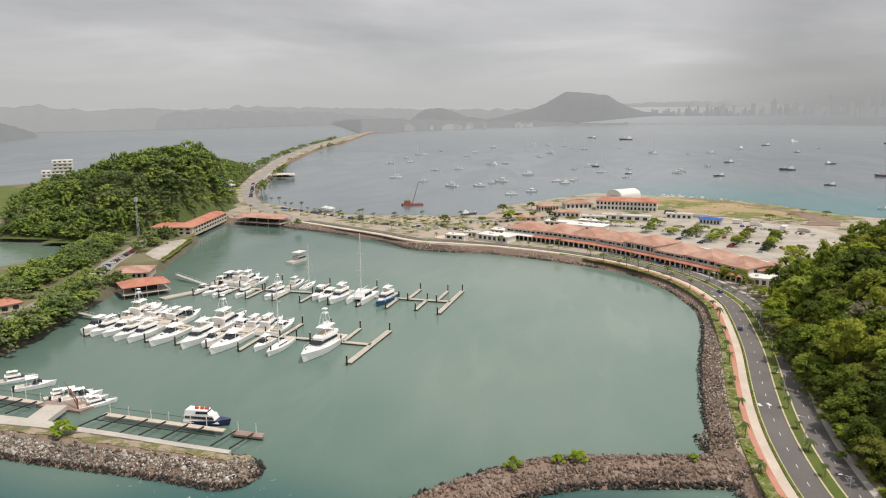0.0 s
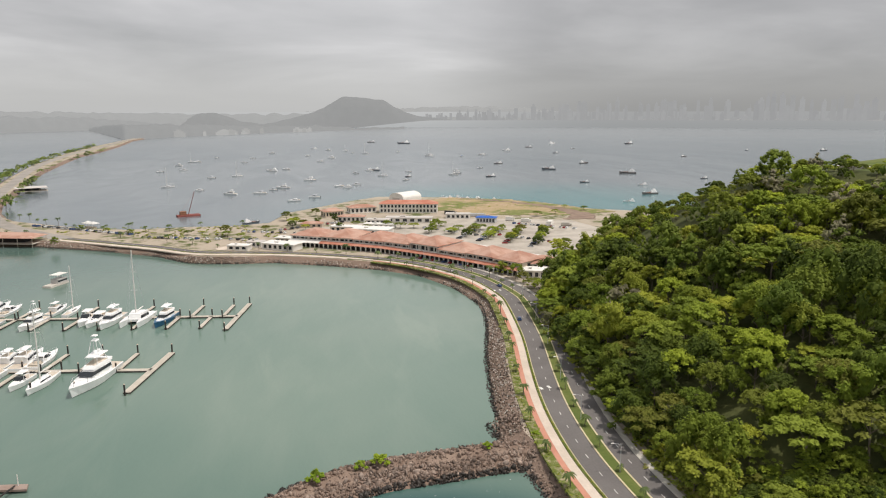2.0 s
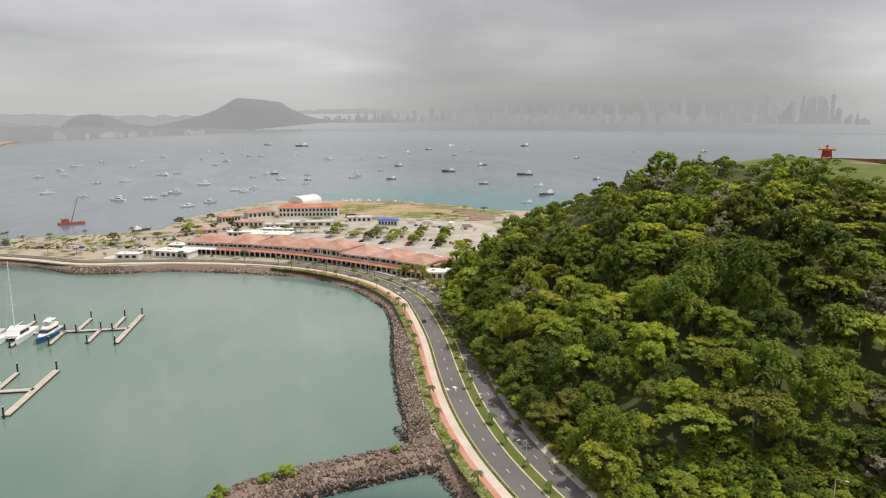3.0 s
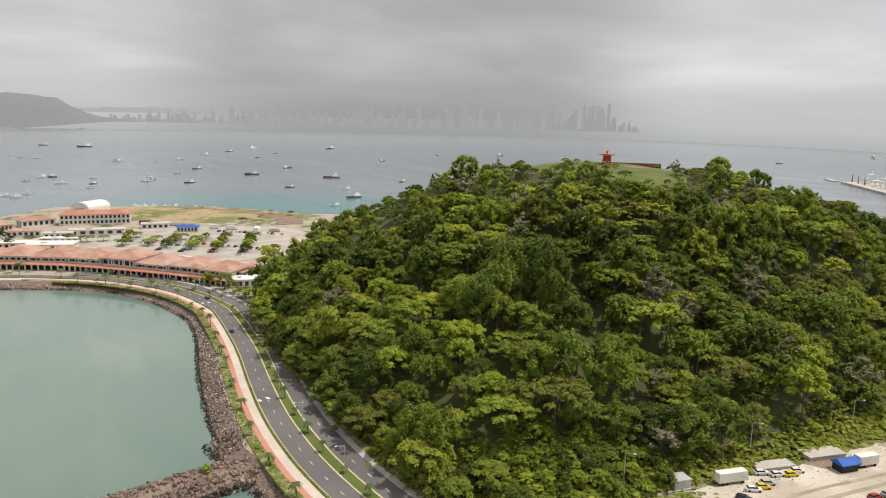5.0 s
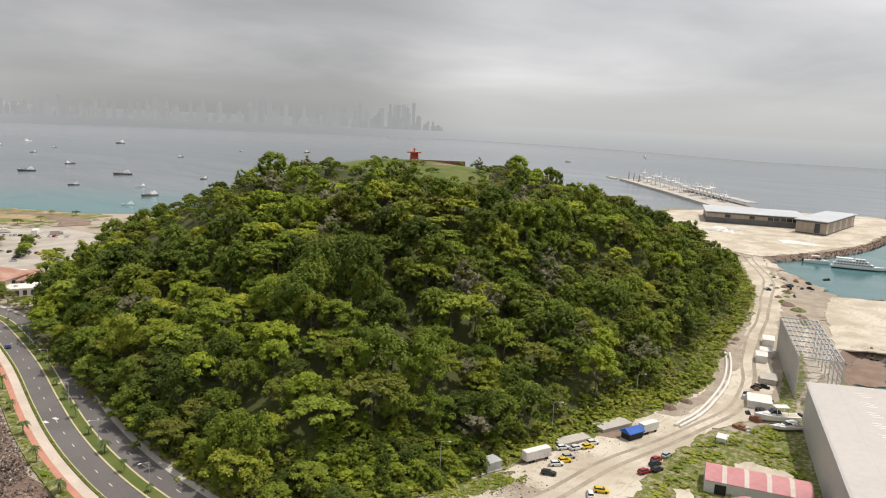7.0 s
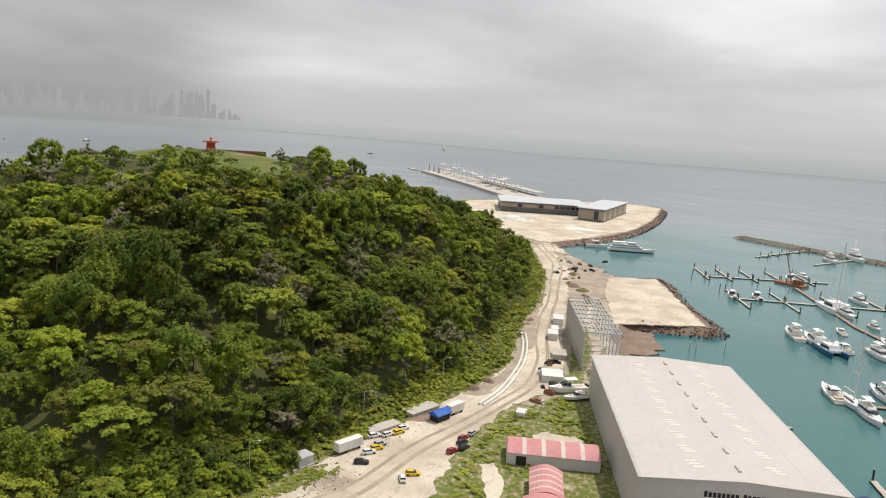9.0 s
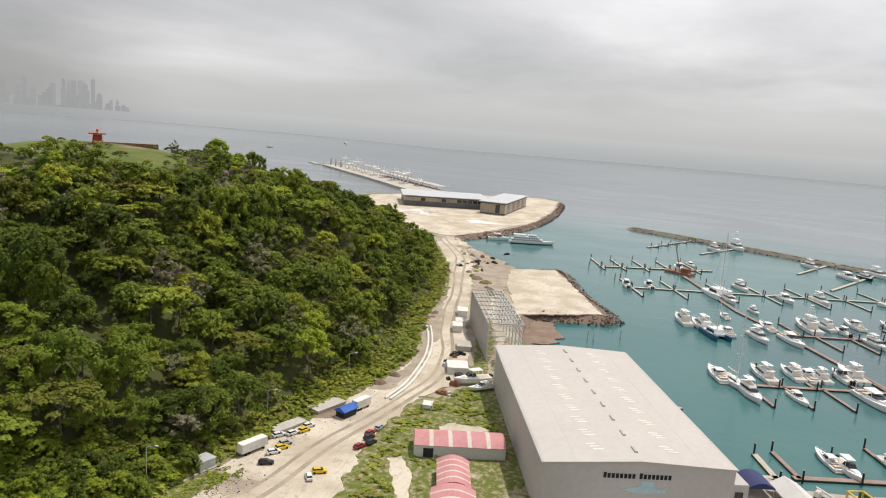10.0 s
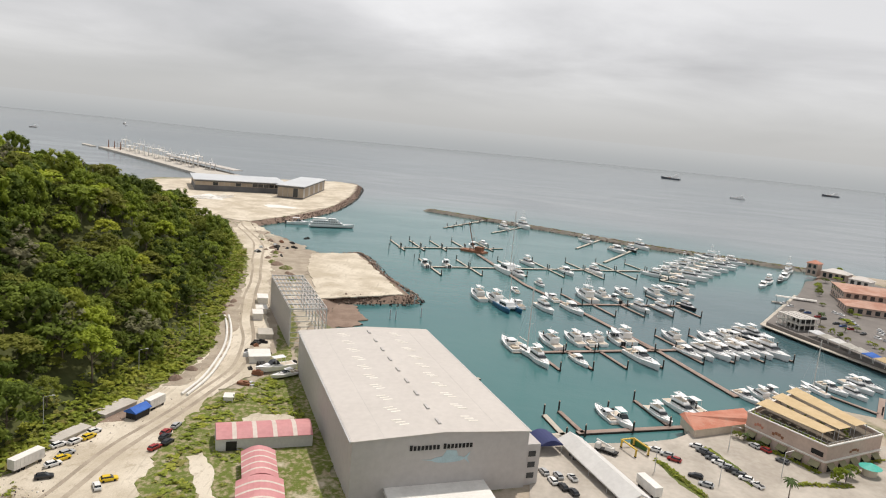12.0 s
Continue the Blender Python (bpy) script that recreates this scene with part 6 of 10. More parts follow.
def fit_roof(s, x0, y0, x1, y1, z, rise, over=0.6, slot=0, hip=True, thick=0.25):
    """A hipped or gabled roof over a rectangle, along its longer side."""
    x0, y0, x1, y1 = x0 - over, y0 - over, x1 + over, y1 + over
    w, d = x1 - x0, y1 - y0
    if w >= d:
        k = d / 2 if hip else 0
        r = [(x0 + k, (y0 + y1) / 2, z + rise), (x1 - k, (y0 + y1) / 2, z + rise)]
        tops = [(0, 1, 5, 4), (1, 2, 5), (2, 3, 4, 5), (3, 0, 4)]
    else:
        k = w / 2 if hip else 0
        r = [((x0 + x1) / 2, y0 + k, z + rise), ((x0 + x1) / 2, y1 - k, z + rise)]
        tops = [(0, 1, 4), (1, 2, 5, 4), (2, 3, 5), (3, 0, 4, 5)]
    base = [(x0, y0, z), (x1, y0, z), (x1, y1, z), (x0, y1, z)]
    s.add(base + r, tops, slot)
    low = [(a, b, c - thick) for a, b, c in base]
    s.add(base + low, [(4, 5, 1, 0), (5, 6, 2, 1), (6, 7, 3, 2), (7, 4, 0, 3), (7, 6, 5, 4)], slot)
    return s

# ---- the sheltered bay: docks and yachts ----


def at_line(a, b, t):
    return (a[0] + (b[0] - a[0]) * t, a[1] + (b[1] - a[1]) * t)


rnd = random.Random(9)
DA, DB = ((-181, 376), (-40, 358)), ((-196, 305), (-66, 286))
up = (0.15, 0.985)


def finger(base, length, w=1.7):
    return (base, (base[0] + up[0] * length, base[1] + up[1] * length), w)


fa = [finger(at_line(*DA, k), -19) for k in (0.03, 0.14, 0.25, 0.36, 0.47, 0.58, 0.69, 0.8, 0.91)] + [finger(at_line(*DA, k), 21) for k in (0.25, 0.46, 0.66, 0.84, 0.95)]
fa += [((-43.5, 336), (-36, 381), 2.4)]
dock("pale floating dock with finger piers and dark piles", [*DA], fa, DOCKWOOD)
fb = [finger(at_line(*DB, k), -21) for k in (0.03, 0.27, 0.385, 0.50, 0.615, 0.73, 0.85)] + [finger(at_line(*DB, k), 20) for k in (0.45, 0.68, 0.79, 0.9)]
fb += [((-70, 263), (-62, 306), 2.6)]
dock("pale floating dock with finger piers and dark piles", [*DB], fb, DOCKWOOD)
for label, a, b in (("grey steel gangway to the dock", (-206, 390), (-181, 376)), ("grey steel gangway to the dock", (-222, 312), (-196, 305))):
    t = empty("gangway", Matrix(), label, "gangway")
    a, b = Vector(a), Vector(b)
    d = (b - a).normalized()
    n = Vector((-d.y, d.x))
    s = Shape()
    s.loft([[(p.x + n.x * k, p.y + n.y * k, z) for k, z in ((-1, z0), (1, z0), (1, z0 + 0.25), (-1, z0 + 0.25))] for p, z0 in ((a, 3.0), (b, 0.9))])
    part("deck", s, CONCRETE, t)
    for k in (-1, 1):
        s = Shape()
        for i in range(9):
            u = i / 8
            p, z0 = a.lerp(b, u) + n * k, 3.2 - 2.1 * u
            s.tube((p.x, p.y, z0), (p.x, p.y, z0 + 1.1), 0.06, n=4)
        p, q = a + n * k, b + n * k
        s.tube((p.x, p.y, 4.3), (q.x, q.y, 2.2), 0.06, n=4)
        part("railing", s, STEEL, t)

DOWN, UPW = 261.0, 81.0
for kind, x, y, turn, size in (
    ("open", -179, 367, DOWN, 1.0), ("fly", -172, 364, DOWN, 0.85), ("fly", -165, 361, DOWN, 0.8), ("fly", -153, 362, DOWN, 0.95), ("tower", -135, 362, DOWN, 1.1), ("sail", -123, 379, UPW, 0.95),
    ("open", -111, 363, DOWN, 1.1), ("fly", -106, 362, DOWN, 0.95), ("fly", -99, 360, DOWN, 1.1), ("cat", -87, 360, DOWN, 1.1), ("blue", -74, 358, DOWN, 1.0),
    ("fly", -176, 386, UPW, 0.85), ("open", -172, 387, UPW, 1.2), ("fly", -167, 389, UPW, 0.9), ("fly", -161, 388, UPW, 0.95), ("fly", -154, 386, UPW, 0.8), ("fly", -131, 382, UPW, 0.8),
    ("fly", -190, 312, UPW, 0.85), ("tower", -186, 316, UPW, 0.9), ("fly", -181, 317, UPW, 0.9), ("fly", -177, 313, UPW, 0.85), ("fly", -171, 312, UPW, 0.95), ("fly", -166, 311, UPW, 0.95), ("open", -161, 311, UPW, 1.2),
    ("tower", -138, 304, UPW, 1.0), ("fly", -130, 304, UPW, 0.9), ("fly", -124, 304, UPW, 0.9), ("fly", -117, 303, UPW, 0.95), ("fly", -111, 303, UPW, 0.9),
    ("open", -196, 296, DOWN, 1.1), ("fly", -190, 294, DOWN, 0.9), ("fly", -184, 294, DOWN, 0.9), ("fly", -176, 290, DOWN, 0.95), ("fly", -169, 289, DOWN, 0.95), ("fly", -156, 287, DOWN, 1.15), ("fly", -142, 286, DOWN, 1.2),
    ("open", -135, 284, DOWN, 1.0), ("fly", -126, 281, DOWN, 1.2), ("open", -111, 281, DOWN, 0.9), ("sail", -103, 279, DOWN, 0.9), ("tower", -85, 279, DOWN, 1.1)):
    boat(kind, x, y + (1.2 if turn == UPW else -1.2), turn + rnd.uniform(-3, 3), size * 1.36)

# houseboat lying alone in the bay
t = empty("houseboat", pose(-152, 447, 0, 0, 0, 70), "two-deck houseboat with grey barge alongside", "boat")
s = Shape()
s.box(-8, -3, -0.5, 8, 3, 1.1, taper=0.3)
part("hull", s, CONCRETE, t)
s = Shape()
s.box(-1, -2.4, 1.1, 7, 2.4, 3.6)
part("cabin", s, GREYWALL, t)
s = Shape()
s.box(-1.4, -2.8, 6.0, 7.4, 2.8, 6.25)
for x in (-1, 3, 7):
    for y in (-2.5, 2.5):
        s.tube((x, y, 3.6), (x, y, 6.0), 0.09, n=4)
part("roof", s, WHITE, t)
s = Shape()
s.box(-0.9, -2.45, 2.0, 6.9, 2.45, 3.0)
part("window_band", s, TINTED, t)

# ---- quay and timber jetties on the left breakwater ----
flat("ground_quay", [(-232, 201), (-167, 197), (-157.5, 196), (-158.5, 206.5), (-151, 206.5), (-150, 195), (-143, 192.8), (-121, 189.3), (-101, 185.5), (-84, 182.6), (-84, 180.6), (-101, 183.2), (-121, 186.8), (-143, 189.8), (-160, 191), (-232, 194)], 3.0, CONCRETE, "concrete quay on the breakwater", 1.6)
flat("ground_spit_grass", [(-206, 192), (-160, 190.4), (-121, 186.5), (-101, 183), (-84, 180.4), (-77, 180.2), (-77, 177), (-88, 177.2), (-104, 180.3), (-130, 183.6), (-160, 187.8), (-206, 189.4)], 2.86, SPITGRASS, "worn grass on the breakwater", 0.3, 1.3)
jt = empty("jetty", Matrix(), "timber boat jetty on dark steel beams", "jetty")
for a, b in (((-137, 204.6), (-92.8, 197.6)), ((-184, 214), (-163.5, 210.6))):
    a, b = Vector(a), Vector(b)
    d = (b - a).normalized()
    n = Vector((-d.y, d.x))
    s = Shape()
    s.prism([tuple(a + n * 1.2), tuple(a - n * 1.0), tuple(b - n * 1.0), tuple(b + n * 1.2)], 1.3, 1.6)
    part("deck", s, TEAK, jt)
    for i, u in enumerate((0.03, 0.19, 0.38, 0.53, 0.71, 0.84, 1.09, 1.23) if a.x > -150 else (0.05, 0.33, 0.62, 0.92)):
        p = a.lerp(b, u)
        q = p - n * 11.5 + d * (-1.0)
        s = Shape()
        s.tube((p.x, p.y, 1.9), (q.x, q.y, 2.4), 0.24, n=6)
        part("beam", s, PILE, jt)
        s = Shape()
        s.tube((p.x + n.x * 1.6, p.y + n.y * 1.6, -1.5), (p.x + n.x * 1.6, p.y + n.y * 1.6, 4.4), 0.14, n=6)
        part("post", s, WHITE, jt)
    s = Shape()
    p, q = a - n * 4.5, b - n * 4.5
    s.tube((p.x, p.y, 1.7), (q.x, q.y, 1.7), 0.15, n=5)
    p, q = a + n * 1.6, b + n * 1.6
    s.tube((p.x, p.y, 3.4), (q.x, q.y, 3.4), 0.07, n=4)
    part("rail", s, PILE, jt)
s = Shape()
s.prism([(-90.5, 199.2), (-90, 196.2), (-79.4, 195), (-80, 198)], 0.6, 1.2)
tagged(part("raft", s, REDDOCK, None, "red-brown timber raft at the jetty end"), category="raft")
t = empty("tour_boat", pose(-101.5, 204.8, 0, 0, 0, -3), "blue and white tour boat with red rafts on its roof", "boat")
part("hull", hull_shape(15, 4.6, 1.5, 0.9), paint("dark_blue_hull", (0.02, 0.03, 0.11)), t)
s = Shape()
slab(s, -7.3, 4.6, 2.36, 1.7, 0.95, 1.75, 0, 0.4)
part("topsides", s, GELCOAT, t)
s = Shape()
slab(s, -7, 3.6, 2.1, 1.7, 1.5, 3.6, 0, 1.0)
slab(s, -6.8, 1.6, 1.9, 1.6, 3.6, 5.0, 0.2, 1.2)
part("deckhouse", s, GELCOAT, t)
s = Shape()
slab(s, -6.6, 3.2, 2.13, 1.78, 2.3, 3.1, 0, 0.6, tuck=0.02)
slab(s, -3.0, 1.2, 1.9, 1.65, 4.0, 4.7, 0.1, 0.5, tuck=0.05)
part("window_band", s, TINTED, t)
for x in (-3.4, -1.6, 0.0):
    s = Shape()
    s.tube((x - 0.5, 0, 5.25), (x + 0.6, 0, 5.25), 0.5, 0.45, 8)
    part("life_raft", s, TOWERRED, t, "red life raft")
rnd = random.Random(21)
for x, y, turn, kind, size in ((-188, 231, 35, "fly", 0.8), (-177, 226, 35, "open", 1.05), (-162, 219, 40, "fly", 0.62), (-158, 219, 40, "open", 1.05), (-154, 218.5, 42, "open", 1.05), (-149.5, 217.5, 42, "fly", 0.62), (-145, 214, 42, "fly", 0.72)):
    boat(kind, x, y, turn, size)
s = Shape()
s.prism([(-165, 210), (-147, 207), (-144, 215), (-162, 218)], 0.0, 0.9)
tagged(part("pontoon", s, REDDOCK, None, "weathered timber pontoon beside moored boats"), category="pontoon")
t = empty("derrick", pose(-149, 209, 0.5), "rusty derrick on the jetty", "crane")
s = Shape()
s.tube((0, 0, -1.5), (0, 0, 4), 0.3, 0.25)
part("mast", s, RUST, t)
s = Shape()
s.tube((0, 0, 3.5), (-7, 4, 8), 0.28, 0.15)
s.tube((0, 0, 1.0), (-3.5, 2, 5.4), 0.2, 0.15)
part("boom", s, RUST, t)

s = Shape()
s.prism([(-195, 348), (-184, 363), (-180, 360), (-190, 345)], 0.2, 0.8)
tagged(part("floating_platform", s, DOCKWOOD, None, "pale floating platform beside the dock house"), category="platform")

# ---- the big marina on the far side ----
RD = 199.0
back_way = (0.94, 0.34)


def rf(base, length, w=1.5):
    return (base, (base[0] + back_way[0] * length, base[1] + back_way[1] * length), w)


dock("red-brown main walkway through the marina", [(569, -12), (466, -43), (427, -62), (374, -84), (341, -98), (284, -116)], [], REDDOCK, 2.6)
s1, s1b, s2 = ((319, -36), (342, -99)), ((342, -99), (366, -166)), ((423, -66), (448, -140))
dock("red-brown dock with finger piers", [*s1], [rf(at_line(*s1, k), -24) for k in (0.0, 0.24, 0.5, 0.78)] + [rf(at_line(*s1, k), 20) for k in (0.2, 0.45, 0.75, 0.95)], REDDOCK)
dock("red-brown dock with finger piers", [*s1b], [rf(at_line(*s1b, k), -20) for k in (0.15, 0.4, 0.65, 0.9)] + [rf(at_line(*s1b, k), 24) for k in (0.2, 0.5, 0.8, 1.0)], REDDOCK)
dock("grey dock with finger piers", [*s2], [rf(at_line(*s2, k), -26) for k in (0.2, 0.45, 0.7, 0.95)] + [rf(at_line(*s2, k), 26) for k in (0.1, 0.5, 0.9)], REDDOCK)
d1, d2 = ((566, 52), (609, -34)), ((498, 25), (536, -75))
dock("bare grey dock with finger piers", [*d1], [rf(at_line(*d1, k), w) for k in (0.02, 0.2, 0.4, 0.62, 0.85) for w in (-12, 34)], DOCKWOOD)
dock("bare grey dock with finger piers", [*d2], [rf(at_line(*d2, k), w) for k in (0.02, 0.3, 0.62, 0.9) for w in (-26, 28)], DOCKWOOD)
dock("grey dock with finger piers", [(536, -75), (565, -150)], [rf(at_line((536, -75), (565, -150), k), w) for k in (0.25, 0.6, 0.95) for w in (-30, 30)], DOCKWOOD)
dock("grey dock with moored yachts", [(530, -150), (670, -248)], [((530, -150), (520, -166), 2.0)], DOCKWOOD, 3.0)
dock("grey jetty on piles by the breakwater", [(704, 20), (796, -24)], [((704 + 92 * k, 20 - 44 * k), (703 + 92 * k, 15 - 44 * k), 1.0) for k in (0.1, 0.3, 0.5, 0.7, 0.9)], DOCKWOOD, 2.0)
for a, b in (((700, -28), (770, -66)), ((650, -104), (720, -138)), ((588, -118), (690, -170))):
    dock("grey finger dock by the breakwater", [a, b], [], DOCKWOOD, 2.4)
dock("brown quay dock with piles", [(231, -42), (246, -84)], [((231, -44), (249, -38), 1.6), ((238, -62), (254, -57), 1.2), ((246, -77), (268, -70), 1.4), ((245, -84), (262, -92), 1.4)], REDDOCK)
dock("pale floating dock by the boat hoist", [(224, -26), (229, -38)], [((227, -37), (244, -32), 2.0)], DOCKWOOD, 2.0)
for a, b in (((277, 3), (283, -4)), ((270, -2), (276, -9))):
    dock("short pale dock behind the boat store", [a, b], [], DOCKWOOD, 1.6)
dock("red-brown dock by the restaurant", [(272, -168), (300, -185)], [((280, -172), (298, -160), 1.6)], REDDOCK)

for x, y in ((354, 36), (353, 33), (389, 26), (363, 20.5), (558, 59), (582, 42), (519, 36)):
    s = Shape()
    s.tube((x, y, -2), (x, y, 4.6), 0.28, 0.26, 7)
    s.tube((x, y, 4.6), (x, y, 5.0), 0.3, 0.06, 7)
    tagged(part("mooring_pile", s, STEEL if x < 400 else PILE, None, "lone mooring pile standing in the water"), category="mooring pile", group="lone mooring piles")
OUT, IN = RD, RD - 180
for kind, x, y, turn, size in (
    ("open", 502, 27, IN, 1.1), ("open", 509, 12, IN, 1.1), ("fly", 625, -18, OUT, 0.8), ("open", 600, -8, IN, 1.2),
    ("fly", 420, -10, IN, 1.2), ("fly", 412, -20, IN, 1.2), ("bluesail", 398, -27, OUT, 1.0), ("fly", 409, -33, IN, 0.9), ("cat", 508, -34, OUT, 1.05), ("fly", 497, -40, OUT, 1.1), ("fly", 447, -34, IN, 0.7), ("fly", 472, -53, OUT, 0.7),
    ("fly", 405, -49, OUT, 1.05), ("fly", 434, -56, IN, 0.95), ("fly", 546, -51, OUT, 1.1), ("fly", 524, -78, OUT, 1.15), ("fly", 535, -101, OUT, 1.15), ("tower", 446, -79, IN, 1.1), ("fly", 455, -90, IN, 0.9),
    ("fly", 408, -66, OUT, 1.2), ("open", 447, -98, IN, 1.0), ("fly", 428, -110, OUT, 1.0), ("fly", 470, -108, IN, 1.1), ("fly", 430, -124, OUT, 1.1), ("fly", 478, -130, IN, 1.0), ("fly", 492, -143, IN, 1.1), ("fly", 488, -152, IN, 1.2), ("dark", 446, -144, OUT, 0.7),
    ("fly", 326, -24, IN, 1.05), ("sail", 318, -31, OUT, 1.1), ("fly", 307, -36, OUT, 1.1), ("fly", 336, -44, IN, 1.05), ("fly", 311, -55, OUT, 0.8), ("fly", 345, -57, IN, 1.0), ("fly", 347, -63, IN, 1.0), ("fly", 348, -69, IN, 0.9), ("fly", 358, -84, IN, 1.1), ("open", 352, -79, IN, 1.2),
    ("fly", 322, -86, OUT, 1.3), ("fly", 366, -112, IN, 1.0), ("fly", 340, -113, OUT, 1.0), ("fly", 342, -119, OUT, 1.1), ("fly", 345, -127, OUT, 1.1), ("fly", 348, -133, OUT, 1.1), ("fly", 350, -139, OUT, 1.1), ("fly", 353, -145, OUT, 1.1), ("fly", 355, -152, OUT, 1.15), ("fly", 357, -159, OUT, 1.3),
    ("fly", 372, -133, IN, 1.0), ("fly", 375, -141, IN, 1.0), ("dark", 384, -155, OUT, 1.0), ("dark", 390, -164, OUT, 0.9), ("fly", 380, -148, IN, 1.1),
    ("fly", 697, -121, OUT, 1.2), ("fly", 735, -42, OUT, 1.2), ("tower", 764, -64, OUT, 1.3), ("fly", 655, -143, OUT, 1.4), ("dark", 668, -158, OUT, 0.9), ("fly", 690, -172, OUT, 1.4),
    ("fly", 250, -55, IN, 0.9), ("open", 245, -60, OUT, 1.2), ("fly", 254, -76, OUT, 1.0), ("fly", 262, -87, OUT, 1.1), ("open", 266, -92, IN, 1.2), ("fly", 284, -120, OUT, 0.9), ("fly", 288, -127, IN, 0.9), ("open", 292, -133, IN, 1.1),
    ("fly", 306, -166, OUT, 0.85), ("fly", 302, -173, OUT, 0.8), ("fly", 312, -180, OUT, 0.85), ("fly", 316, -187, OUT, 0.9), ("fly", 296, -148, IN, 0.8), ("sail", 303, -157, IN, 0.8)):
    boat(kind, x, y, turn + rnd.uniform(-3, 3), size * (1.02 if x < 300 else 1.18))
# two rows along the far yacht dock
for i in range(8):
    k = 0.08 + i * 0.115
    p = at_line((530, -150), (670, -248), k)
    n = Vector((0.575, 0.818))
    for sgn in (-1, 1):
        boat("fly" if (i + sgn) % 4 else "tower", p[0] + n.x * 11 * sgn, p[1] + n.y * 11 * sgn, (235 if sgn < 0 else 55) + rnd.uniform(-4, 4), rnd.uniform(1.15, 1.45))
for x, y, k, size in ((575, -246, "fly", 1.3), (590, -262, "dark", 0.9), (606, -272, "fly", 1.4), (620, -280, "fly", 1.2), (636, -288, "tower", 1.3), (560, -236, "fly", 1.2)):
    boat(k, x - 14, y + 4, 150, size)
boat("ferry", 640, 121, -71, 0.86)
boat("open", 640, 152, -71, 1.6)
# floating crane in the marina
for x, y, turn, label in ((581, -9, 60, "dark floating crane moored at the dock"), (-121, 728, 20, "red floating crane barge at anchor")):
    t = empty("crane_barge", pose(x, y, 0, 0, 0, turn), label, "barge")
    col = DARKRED if x < 0 else RUST
    s = Shape()
    s.box(-11, -4.5, -0.6, 11, 4.5, 1.6, taper=0.4)
    part("hull", s, col, t)
    s = Shape()
    s.box(-8, -2.5, 1.6, -2, 2.5, 5.0, taper=0.2)
    part("cabin", s, RUST, t)
    s = Shape()
    for k in (-0.7, 0.7):
        s.tube((0, k, 1.6), (7, k * 0.3, 24), 0.22, 0.16, 5)
    for i in range(7):
        u = (i + 0.5) / 7
        s.tube((7 * u, -0.7 + 0.5 * u, 1.6 + 22.4 * u), (7 * (u + 0.08), 0.7 - 0.5 * u, 1.6 + 22.4 * (u + 0.08)), 0.1, n=4)
    s.tube((-6, 0, 5), (7, 0, 24), 0.08, n=4)
    part("jib", s, col, t)

# ---- vessels at anchor in the roads ----
rnd = random.Random(31)
small = [(-251, 1268), (-218, 1298), (-152, 1138), (-100, 910), (-205, 1638), (-132, 1473), (-68, 1260), (-45, 1288), (-39, 973), (-22, 828), (1, 858), (17, 1470), (42, 1579), (35, 981), (45, 960), (59, 998), (85, 1851), (-65, 914), (-192, 1013), (-144, 962), (-4, 1075), (-51, 950), (240, 1197), (-125, 1604), (-116, 1163), (-245, 1413), (126, 1732), (7, 1985), (69, 1181), (266, 1638), (395, 1649), (385, 1622), (258, 1590), (232, 1152), (494, 1805), (486, 1763)]
for x, y in small:
    boat(rnd.choice(("open", "fly", "sail", "fly", "whiteship", "open")), x, y, rnd.uniform(150, 210), rnd.uniform(0.75, 1.1))
for _ in range(15):
    x, y = rnd.uniform(-260, 420), rnd.uniform(880, 1900)
    boat(rnd.choice(("open", "fly", "sail", "open", "canvas")), x, y, rnd.uniform(150, 210), rnd.uniform(0.7, 1.0))
for x, y, k, size in ((105, 1240, "ship", 0.7), (192, 2354, "greyship", 1.0), (146, 1108, "ship", 0.75), (284, 2242, "freighter", 0.9), (354, 1352, "greyship", 0.9), (272, 1085, "ship", 1.0), (598, 1946, "greyship", 1.0), (731, 2136, "whiteship", 1.8), (405, 1200, "freighter", 0.75), (578, 1665, "ship", 0.9), (520, 1330, "greyship", 0.95), (381, 970, "ship", 0.85), (506, 1100, "greyship", 1.3), (687, 1840, "ship", 0.7), (950, 2068, "freighter", 1.1), (812, 1480, "greyship", 0.8), (1092, 1676, "ship", 0.7), (1272, 1623, "freighter", 0.8), (444, 918, "whiteship", 0.9), (406, 818, "greyship", 0.9), (347, 749, "whiteship", 0.7), (578, 991, "ship", 0.9), (1867, 1142, "greyship", 1.1), (2517, 1206, "ship", 1.6), (2672, 1285, "greyship", 1.5), (2258, -637, "freighter", 1.5), (2081, -1044, "freighter", 1.2), (1588, -597, "whiteship", 1.6), (-57, 669, "ship", 0.8)):
    boat(k, x, y, (82 if x > 1400 and y < 0 else rnd.choice((165, 180, 200, 20, 0))) + rnd.uniform(-20, 20), size * (0.82 if y > 900 else 1.0))

# ---- buildings ----


